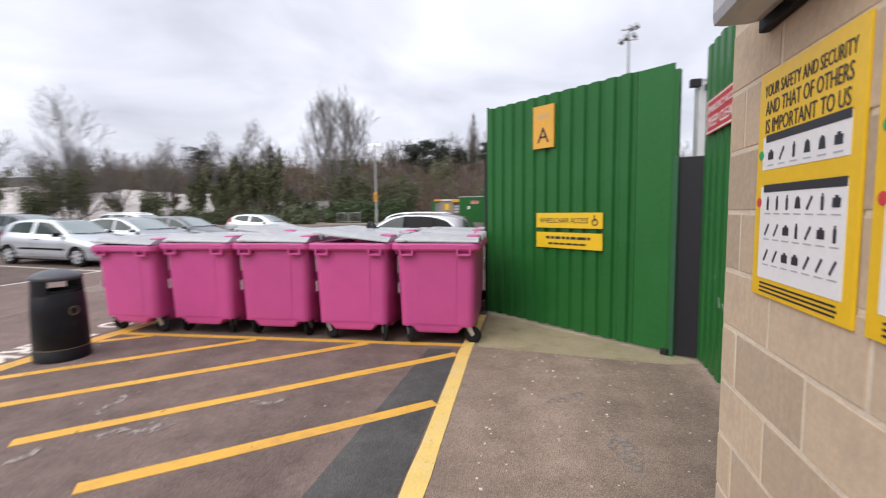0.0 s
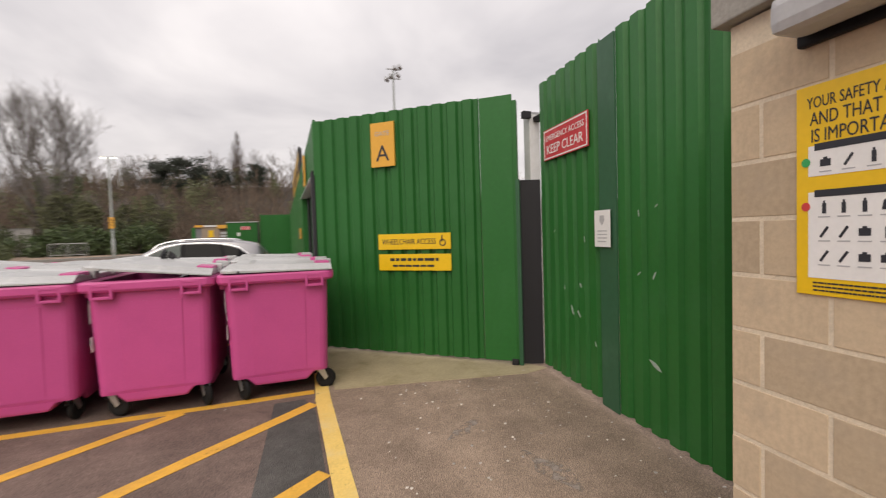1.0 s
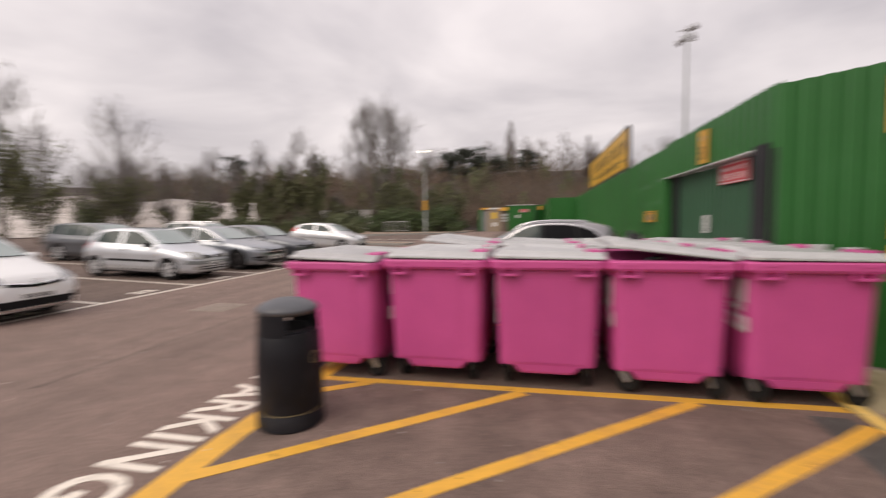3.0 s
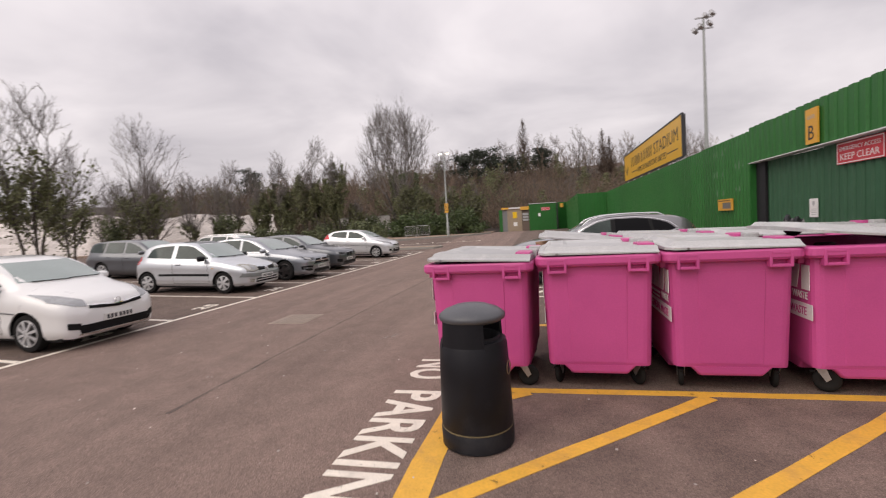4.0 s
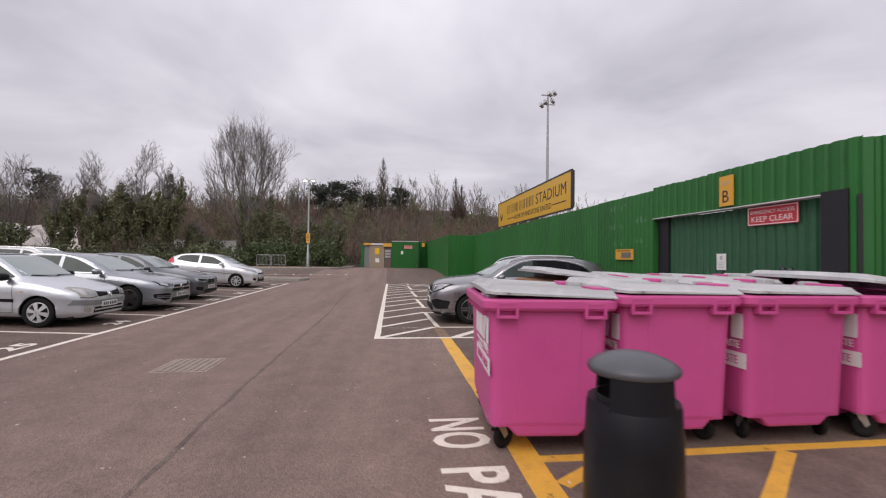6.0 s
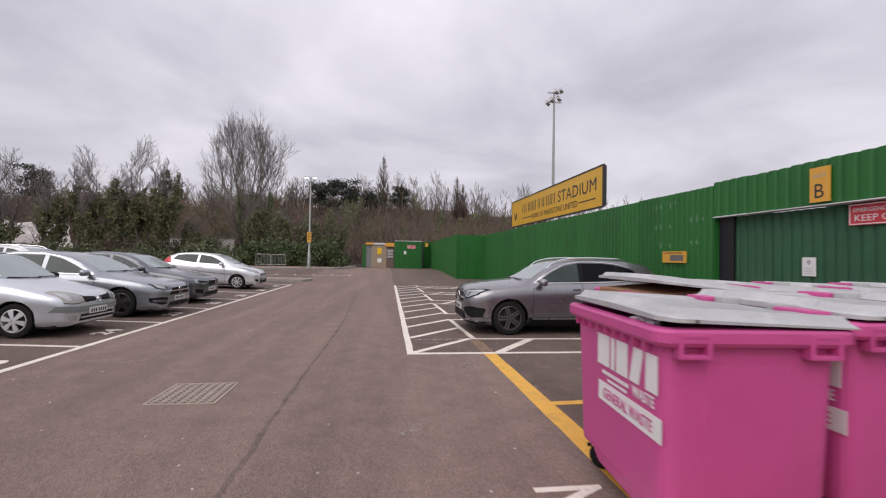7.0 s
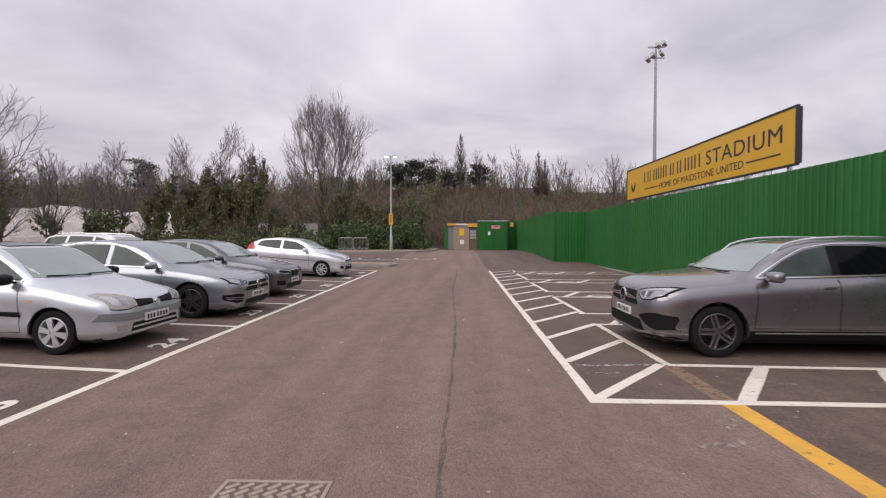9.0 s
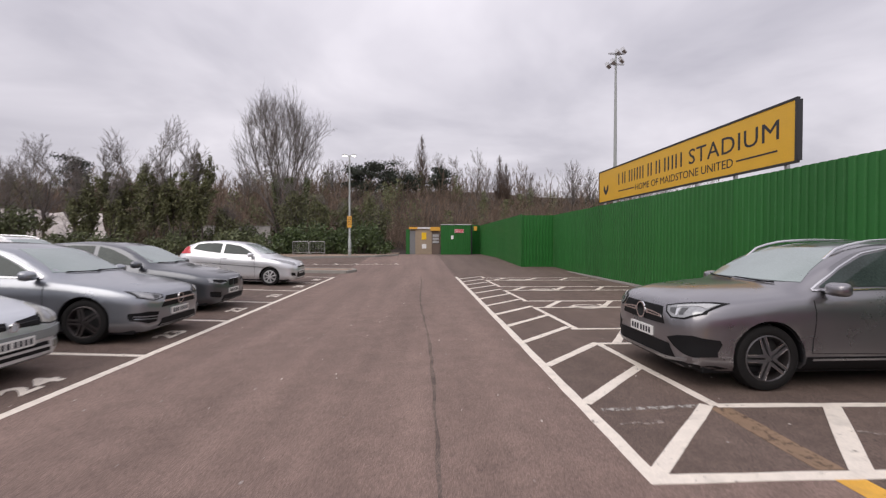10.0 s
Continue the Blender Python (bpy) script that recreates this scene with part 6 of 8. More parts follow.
PLAN = lambda L: [(0, 0.60), (0.03, 0.72), (0.09, 0.85), (0.2, 0.93), (0.45, 0.985), (0.8, 1.0), (L - 0.9, 1.0), (L - 0.4, 0.965), (L - 0.15, 0.90), (L - 0.04, 0.80), (L, 0.68)]
P_GLA = car_paint("mountain_grey_paint", (0.255, 0.250, 0.264), 0.84, 0.29)
suv = dict(name="suv_car", L=4.41, W=1.834, r=0.345, arch=0.385, tw=0.225, zmin=0.22, hubs=[0.88, 3.61], paint=P_GLA, style="star", tumble=0.34, dome=0.022,
    zt=[(0, 0.80), (0.04, 0.89), (0.12, 0.95), (0.3, 0.995), (0.6, 1.035), (0.95, 1.068), (1.15, 1.085), (1.30, 1.15), (1.95, 1.48), (2.25, 1.545), (2.7, 1.565), (3.3, 1.55), (3.72, 1.505), (3.98, 1.44), (4.18, 1.24), (4.32, 1.06), (4.39, 0.98), (4.41, 0.92)],
    zs=[(0, 0.70), (0.12, 0.83), (0.5, 0.91), (1.0, 0.965), (1.5, 0.995), (2.5, 1.01), (3.4, 1.05), (3.9, 1.07), (4.25, 1.0), (4.41, 0.84)],
    zb=[(0, 0.28), (0.08, 0.21), (0.5, 0.20), (1.0, 0.22), (3.5, 0.22), (4.0, 0.24), (4.3, 0.32), (4.41, 0.42)], w=PLAN(4.41), mirror=(1.52, 1.07), handles=[(2.28, 0.93), (3.22, 0.97)], handle_mat=P_GLA,
    rails=(1.75, 3.55, 0.575, M_CHROME), wipers=[(-0.55, 0.05, 1.10, 1.115), (0.05, 0.62, 1.10, 1.12)], plate=(0.52, 0.52), badge=(0.735, 0.10),
    patches=[
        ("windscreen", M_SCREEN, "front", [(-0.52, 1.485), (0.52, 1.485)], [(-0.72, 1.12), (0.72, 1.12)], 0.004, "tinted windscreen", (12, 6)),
        ("rear_window", M_GLASS, "rear", [(-0.48, 1.42), (0.48, 1.42)], [(-0.60, 1.16), (0.60, 1.16)], 0.004, "dark rear window", (10, 4)),
        ("window_trim", M_CHROME, "side", [(1.40, 1.05), (1.75, 1.28), (2.05, 1.43), (2.4, 1.492), (2.9, 1.492), (3.3, 1.445), (3.60, 1.355), (3.78, 1.20)], [(1.40, 1.040), (2.0, 1.055), (2.6, 1.068), (3.2, 1.090), (3.5, 1.115), (3.78, 1.175)], 0.003, "bright window surround", (26, 4)),
        ("side_window", M_GLASS, "side", [(1.50, 1.085), (1.78, 1.268), (2.07, 1.405), (2.36, 1.460)], [(1.50, 1.072), (1.9, 1.080), (2.36, 1.086)], 0.007, "dark side window", (12, 4)),
        ("side_window", M_PRIVACY, "side", [(2.46, 1.466), (2.9, 1.466), (3.16, 1.440)], [(2.46, 1.088), (2.8, 1.098), (3.22, 1.117)], 0.007, "dark side window", (10, 4)),
        ("side_window", M_PRIVACY, "side", [(3.24, 1.425), (3.42, 1.385), (3.58, 1.325), (3.72, 1.205)], [(3.29, 1.122), (3.45, 1.135), (3.6, 1.155), (3.72, 1.19)], 0.007, "dark side window", (10, 4)),
        ("pillar_trim", M_TRIM, "side", [(3.15, 1.442), (3.25, 1.424)], [(3.21, 1.117), (3.30, 1.123)], 0.0055, "", (2, 6)),
        ("pillar_trim", M_TRIM, "side", [(2.35, 1.462), (2.47, 1.468)], [(2.35, 1.085), (2.47, 1.088)], 0.0055, "", (2, 6)),
        ("grille", M_TRIM, "front", [(-0.40, 0.83), (0.40, 0.83)], [(-0.48, 0.645), (-0.3, 0.635), (0.3, 0.635), (0.48, 0.645)], 0.004, "dark grille", (14, 4)),
        ("grille_bar", M_CHROME, "front", [(0.08, 0.768), (0.25, 0.760), (0.43, 0.742)], [(0.08, 0.712), (0.25, 0.712), (0.44, 0.712)], 0.018, "bright grille bar", (10, 2), True),
        ("grille_slot", M_TRIM, "front", [(0.16, 0.744), (0.26, 0.741), (0.38, 0.732)], [(0.16, 0.730), (0.26, 0.729), (0.38, 0.724)], 0.021, "", (8, 1), True),
        ("headlamp_bezel", M_TRIM, "front", [(0.455, 0.852), (0.64, 0.897), (0.76, 0.917), (0.835, 0.910)], [(0.48, 0.775), (0.57, 0.722), (0.73, 0.732), (0.838, 0.80)], 0.003, "dark headlamp surround", (12, 4), True),
        ("headlamp", M_HEADLAMP, "front", [(0.48, 0.842), (0.64, 0.880), (0.76, 0.900), (0.82, 0.895)], [(0.50, 0.788), (0.58, 0.738), (0.72, 0.748), (0.82, 0.81)], 0.007, "clear headlamp", (12, 4), True),
        ("running_light", M_LAMP_STRIP, "front", [(0.60, 0.860), (0.70, 0.880), (0.76, 0.892), (0.815, 0.888)], [(0.60, 0.845), (0.70, 0.864), (0.76, 0.868), (0.815, 0.850)], 0.012, "bright running light strip", (14, 1), True),
        ("headlamp_shutter", M_LAMP_DARK, "front", [(0.525, 0.828), (0.600, 0.838)], [(0.545, 0.785), (0.610, 0.770)], 0.010, "", (4, 3), True),
        ("headlamp_shutter", M_LAMP_DARK, "front", [(0.655, 0.842), (0.715, 0.850)], [(0.655, 0.772), (0.700, 0.775)], 0.010, "", (4, 3), True),
        ("headlamp_projector", M_CHROME, "front", [(0.612, 0.832), (0.645, 0.838)], [(0.622, 0.760), (0.642, 0.760)], 0.014, "", (3, 2), True),
        ("lower_intake", M_TRIM, "front", [(-0.56, 0.45), (0.56, 0.45)], [(-0.64, 0.30), (0.64, 0.30)], 0.005, "dark lower intake", (20, 3)),
        ("side_intake", M_TRIM, "front", [(0.54, 0.515), (0.68, 0.560), (0.80, 0.575), (0.875, 0.535)], [(0.62, 0.435), (0.72, 0.375), (0.80, 0.345), (0.875, 0.365)], 0.006, "dark corner intake", (8, 4), True),
        ("bumper_skirt", M_TRIM, "front", [(-0.86, 0.27), (-0.6, 0.29), (0.6, 0.29), (0.86, 0.27)], [(-0.86, 0.215), (-0.6, 0.225), (0.6, 0.225), (0.86, 0.215)], 0.004, "dark bumper skirt", (24, 2)),
        ("bumper_lip", M_ALLOY, "front", [(-0.82, 0.345), (-0.70, 0.318), (-0.5, 0.300), (0.5, 0.300), (0.70, 0.318), (0.82, 0.345)], [(-0.82, 0.318), (-0.70, 0.288), (-0.5, 0.270), (0.5, 0.270), (0.70, 0.288), (0.82, 0.318)], 0.012, "silver bumper lip", (14, 1)),
        ("sill_trim", M_TRIM, "side", [(1.28, 0.36), (2.3, 0.36), (3.2, 0.36)], [(1.26, 0.235), (2.3, 0.235), (3.22, 0.235)], 0.006, "dark sill trim", (16, 2)),
        ("sill_strip", M_ALLOY, "side", [(1.34, 0.345), (3.15, 0.345)], [(1.34, 0.325), (3.15, 0.325)], 0.012, "silver sill strip", (16, 1)),
        ("tail_lamp", M_TAIL, "side", [(4.05, 1.00), (4.2, 0.99), (4.34, 0.97)], [(4.07, 0.95), (4.2, 0.90), (4.34, 0.86)], 0.006, "red tail lamp", (6, 3)),
        *seams([(1.33, 0.40), (1.36, 0.6), (1.37, 0.8), (1.36, 0.95)], [(2.41, 0.36), (2.42, 0.6), (2.42, 1.03)], [(3.28, 0.62), (3.36, 0.78), (3.40, 1.05)], [(1.33, 0.40), (2.2, 0.385), (3.1, 0.39), (3.26, 0.55)]),
    ])
build_car(scaled(suv, 1.022), "dark grey metallic compact SUV with silver roof rails", pose(1.22, 2.53, 0))

P_SILVER = car_paint("faded_silver_paint", (0.60, 0.625, 0.66), 0.68, 0.33)
hatch = dict(name="hatchback_car", L=3.81, W=1.64, r=0.292, arch=0.325, tw=0.175, zmin=0.20, hubs=[0.80, 3.27], paint=P_SILVER, style="cap", tumble=0.30, mirror_mat=M_TRIM,
    zt=[(0, 0.62), (0.04, 0.70), (0.12, 0.76), (0.5, 0.84), (0.85, 0.905), (0.98, 0.935), (1.12, 1.01), (1.72, 1.345), (2.05, 1.40), (2.6, 1.41), (3.1, 1.375), (3.42, 1.27), (3.62, 1.05), (3.76, 0.90), (3.81, 0.72)],
    zs=[(0, 0.55), (0.12, 0.67), (0.5, 0.77), (0.9, 0.855), (1.3, 0.885), (2.5, 0.92), (3.3, 0.95), (3.65, 0.88), (3.81, 0.64)],
    zb=[(0, 0.24), (0.08, 0.19), (0.6, 0.19), (3.4, 0.21), (3.7, 0.28), (3.81, 0.38)], w=PLAN(3.81), mirror=(1.36, 0.96), handles=[(2.18, 0.80)], handle_mat=M_TRIM,
    wipers=[(-0.60, -0.05, 0.965, 0.975), (-0.05, 0.55, 0.96, 0.985)], plate=(0.43, 0.52), badge=(0.615, 0.05),
    patches=[
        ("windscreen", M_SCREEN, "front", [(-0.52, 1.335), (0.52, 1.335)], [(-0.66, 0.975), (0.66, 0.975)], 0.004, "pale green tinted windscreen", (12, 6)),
        ("rear_window", M_GLASS, "rear", [(-0.48, 1.33), (0.48, 1.33)], [(-0.56, 1.05), (0.56, 1.05)], 0.004, "", (10, 4)),
        ("side_window", M_GLASS, "side", [(1.28, 0.965), (1.5, 1.12), (1.76, 1.265), (1.95, 1.305), (2.28, 1.315)], [(1.30, 0.945), (1.8, 0.955), (2.32, 0.965)], 0.005, "dark side window", (14, 4)),
        ("side_window", M_GLASS, "side", [(2.42, 1.315), (2.8, 1.30), (3.05, 1.26), (3.16, 1.21)], [(2.46, 0.97), (2.8, 0.98), (3.28, 1.0)], 0.005, "dark rear side window", (12, 4)),
        ("grille", M_TRIM, "front", [(0.055, 0.665), (0.34, 0.69)], [(0.065, 0.595), (0.34, 0.585)], 0.005, "dark slatted grille", (8, 3), True),
        ("grille_slat", M_BLACK, "front", [(0.06, 0.638), (0.33, 0.65)], [(0.06, 0.630), (0.33, 0.640)], 0.009, "", (8, 1), True),
        ("headlamp", M_HEADLAMP_OLD, "front", [(0.37, 0.705), (0.48, 0.765), (0.60, 0.785), (0.695, 0.765)], [(0.36, 0.605), (0.48, 0.580), (0.60, 0.580), (0.70, 0.60)], 0.007, "yellowed headlamp", (12, 5), True),
        ("headlamp_reflector", M_HEADLAMP, "front", [(0.43, 0.705), (0.50, 0.735), (0.55, 0.728)], [(0.43, 0.635), (0.50, 0.610), (0.55, 0.640)], 0.010, "round headlamp reflector", (8, 5), True),
        ("headlamp_reflector", M_LAMP_STRIP, "front", [(0.58, 0.735), (0.63, 0.750), (0.665, 0.735)], [(0.58, 0.640), (0.63, 0.620), (0.665, 0.645)], 0.010, "round headlamp reflector", (8, 5), True),
        ("headlamp_surround", M_TRIM, "front", [(0.355, 0.700), (0.365, 0.706)], [(0.345, 0.600), (0.358, 0.600)], 0.009, "", (2, 5), True),
        ("headlamp_surround", M_TRIM, "front", [(0.36, 0.606), (0.48, 0.582), (0.60, 0.582), (0.70, 0.602)], [(0.36, 0.594), (0.48, 0.570), (0.60, 0.570), (0.70, 0.590)], 0.009, "", (12, 1), True),
        ("bumper_band", mat("grey_bumper_band", (0.20, 0.215, 0.215), 0.5, vary=0.1, scale=8), "front", [(-0.76, 0.545), (-0.4, 0.52), (0.4, 0.52), (0.76, 0.545)], [(-0.77, 0.445), (-0.4, 0.425), (0.4, 0.425), (0.77, 0.445)], 0.012, "grey bumper band", (24, 3)),
        ("lower_grille", M_TRIM, "front", [(-0.44, 0.385), (0.44, 0.385)], [(-0.48, 0.275), (0.48, 0.275)], 0.006, "dark lower grille", (14, 3)),
        ("grille_bar", P_SILVER, "front", [(-0.45, 0.345), (0.45, 0.345)], [(-0.46, 0.318), (0.46, 0.318)], 0.014, "", (14, 1)),
        ("fog_lamp", M_HEADLAMP_OLD, "front", [(0.53, 0.375), (0.59, 0.385), (0.645, 0.375)], [(0.53, 0.30), (0.59, 0.29), (0.645, 0.30)], 0.008, "round fog lamp", (6, 4), True),
        ("side_moulding", M_TRIM, "side", [(1.22, 0.545), (2.4, 0.55), (2.85, 0.545)], [(1.22, 0.485), (2.4, 0.49), (2.85, 0.485)], 0.014, "black rubbing strip", (18, 2)),
        ("sunroof", M_GLASS, "top", [(1.85, -0.36), (1.85, 0.36)], [(2.35, -0.36), (2.35, 0.36)], 0.008, "dark sunroof", (6, 4)),
        ("tail_lamp", M_TAIL, "side", [(3.50, 1.03), (3.62, 1.00), (3.72, 0.93)], [(3.52, 0.84), (3.64, 0.80), (3.74, 0.78)], 0.006, "red tail lamp", (6, 3)),
        ("indicator", M_SIGN_Y2, "side", [(1.06, 0.70), (1.12, 0.70)], [(1.06, 0.68), (1.12, 0.68)], 0.006, "", (2, 1)),
        *seams([(1.22, 0.30), (1.24, 0.6), (1.26, 0.94)], [(2.36, 0.28), (2.38, 0.6), (2.39, 0.96)], [(1.22, 0.285), (1.8, 0.28), (2.36, 0.28)]),
    ])
build_car(scaled(hatch, 1.045), "faded silver three-door hatchback with yellowed headlamps", TILT @ pose(-5.95, 2.14, 0, 0, 0, 180))

P_GREY = car_paint("mid_grey_paint", (0.305, 0.322, 0.35), 0.80, 0.30)
sleek = dict(name="hatchback_car", L=4.42, W=1.80, r=0.325, arch=0.362, tw=0.22, zmin=0.18, hubs=[0.87, 3.60], paint=P_GREY, style="dark", tumble=0.34,
    zt=[(0, 0.66), (0.04, 0.74), (0.14, 0.80), (0.6, 0.88), (1.1, 0.955), (1.22, 0.98), (1.38, 1.05), (2.05, 1.345), (2.4, 1.41), (2.9, 1.425), (3.5, 1.37), (3.9, 1.26), (4.12, 1.10), (4.34, 0.97), (4.42, 0.80)],
    zs=[(0, 0.58), (0.14, 0.72), (0.6, 0.82), (1.1, 0.88), (1.6, 0.905), (2.6, 0.92), (3.5, 0.96), (4.0, 0.98), (4.42, 0.72)],
    zb=[(0, 0.24), (0.08, 0.17), (0.6, 0.17), (3.8, 0.19), (4.2, 0.28), (4.42, 0.36)], w=PLAN(4.42), mirror=(1.55, 0.98), handles=[(2.35, 0.83), (3.25, 0.87)],
    wipers=[(-0.6, 0.0, 0.995, 1.01), (0.0, 0.58, 0.995, 1.01)], plate=(0.42, 0.52), badge=(0.60, 0.085),
    patches=[
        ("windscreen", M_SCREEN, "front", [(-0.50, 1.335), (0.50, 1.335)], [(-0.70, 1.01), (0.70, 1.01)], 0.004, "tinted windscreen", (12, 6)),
        ("rear_window", M_GLASS, "rear", [(-0.48, 1.33), (0.48, 1.33)], [(-0.58, 1.1), (0.58, 1.1)], 0.004, "", (10, 4)),
        ("window_trim", M_CHROME, "side", [(1.48, 0.945), (1.85, 1.14), (2.2, 1.30), (2.55, 1.36), (3.1, 1.355), (3.55, 1.27), (3.85, 1.10)], [(1.48, 0.930), (2.2, 0.940), (3.0, 0.955), (3.5, 0.985), (3.85, 1.05)], 0.003, "bright window surround", (26, 4)),
        ("side_window", M_GLASS, "side", [(1.60, 0.975), (1.9, 1.14), (2.2, 1.27), (2.46, 1.325)], [(1.60, 0.960), (2.0, 0.962), (2.46, 0.968)], 0.007, "dark side window", (12, 4)),
        ("side_window", M_GLASS, "side", [(2.56, 1.33), (3.0, 1.33), (3.3, 1.295), (3.56, 1.22), (3.74, 1.11)], [(2.56, 0.970), (3.0, 0.98), (3.4, 1.0), (3.74, 1.05)], 0.007, "dark side window", (14, 4)),
        ("grille", M_TRIM, "front", [(-0.36, 0.67), (0.36, 0.67)], [(-0.50, 0.51), (0.50, 0.51)], 0.004, "dark grille", (14, 4)),
        ("grille_bar", M_CHROME, "front", [(-0.44, 0.612), (0.44, 0.612)], [(-0.45, 0.585), (0.45, 0.585)], 0.016, "bright grille bar", (14, 1)),
        ("running_light", M_LAMP_STRIP, "front", [(0.62, 0.690), (0.70, 0.705), (0.76, 0.725)], [(0.62, 0.655), (0.70, 0.665), (0.76, 0.690)], 0.012, "bright lamp reflector", (6, 1), True),
        ("headlamp_bezel", M_TRIM, "front", [(0.43, 0.695), (0.62, 0.742), (0.80, 0.772)], [(0.43, 0.645), (0.62, 0.622), (0.80, 0.675)], 0.003, "dark headlamp surround", (12, 3), True),
        ("headlamp", M_HEADLAMP, "front", [(0.46, 0.69), (0.62, 0.732), (0.78, 0.762)], [(0.46, 0.655), (0.62, 0.633), (0.78, 0.685)], 0.007, "slim clear headlamp", (12, 3), True),
        ("headlamp_shutter", M_LAMP_DARK, "front", [(0.50, 0.690), (0.60, 0.712)], [(0.52, 0.655), (0.60, 0.645)], 0.010, "", (4, 2), True),
        ("lower_intake", M_TRIM, "front", [(-0.48, 0.34), (0.48, 0.34)], [(-0.55, 0.23), (0.55, 0.23)], 0.005, "dark lower intake", (14, 3)),
        ("side_intake", M_TRIM, "front", [(0.56, 0.455), (0.72, 0.475), (0.84, 0.455)], [(0.59, 0.315), (0.72, 0.300), (0.84, 0.35)], 0.006, "dark corner intake", (8, 4), True),
        ("intake_fin", P_GREY, "front", [(0.58, 0.405), (0.82, 0.415)], [(0.58, 0.390), (0.82, 0.400)], 0.014, "", (8, 1), True),
        ("intake_fin", P_GREY, "front", [(0.59, 0.362), (0.82, 0.378)], [(0.59, 0.350), (0.82, 0.366)], 0.014, "", (8, 1), True),
        ("sill_trim", M_TRIM, "side", [(1.28, 0.25), (3.2, 0.25)], [(1.28, 0.20), (3.2, 0.20)], 0.006, "dark sill trim", (16, 1)),
        *seams([(1.40, 0.26), (1.42, 0.55), (1.42, 0.88)], [(2.50, 0.26), (2.51, 0.6), (2.51, 0.94)], [(3.22, 0.5), (3.32, 0.7), (3.36, 0.95)]),
    ])
build_car(scaled(sleek, 1.045), "mid grey metallic five-door hatchback with dark alloy wheels", TILT @ pose(-5.68, 4.95, 0, 0, 0, 180))

P_DARK = car_paint("graphite_paint", (0.12, 0.127, 0.14), 0.80, 0.34)
saloon = dict(sleek)
saloon.update(name="hatchback_car", paint=P_DARK, badge=None, W=1.77, style="multi",
    patches=[i for i in sleek["patches"] if i[0] not in ("grille", "grille_bar", "window_trim", "headlamp", "headlamp_bezel", "headlamp_shutter", "running_light", "side_intake", "intake_fin")] + [
        ("grille", M_TRIM, "front", [(0.035, 0.665), (0.23, 0.665)], [(0.045, 0.53), (0.22, 0.53)], 0.008, "dark kidney grille", (6, 4), True),
        ("grille_frame", M_CHROME, "front", [(0.025, 0.678), (0.245, 0.678)], [(0.03, 0.665), (0.24, 0.665)], 0.012, "bright grille frame", (6, 1), True),
        ("headlamp", M_HEADLAMP, "front", [(0.33, 0.67), (0.6, 0.70), (0.79, 0.72)], [(0.33, 0.60), (0.6, 0.595), (0.79, 0.63)], 0.006, "clear headlamp", (12, 3), True),
        ("headlamp_bezel", M_TRIM, "front", [(0.36, 0.655), (0.6, 0.68), (0.74, 0.69)], [(0.36, 0.615), (0.6, 0.61), (0.74, 0.635)], 0.008, "", (8, 2), True),
        ("fog_lamp", M_TRIM, "front", [(0.58, 0.42), (0.78, 0.44)], [(0.58, 0.30), (0.78, 0.33)], 0.006, "dark corner intake", (6, 3), True)])
build_car(scaled(saloon, 1.045), "dark graphite five-door hatchback with twin grille", TILT @ pose(-6.0, 7.95, 0, 0, 0, 180))

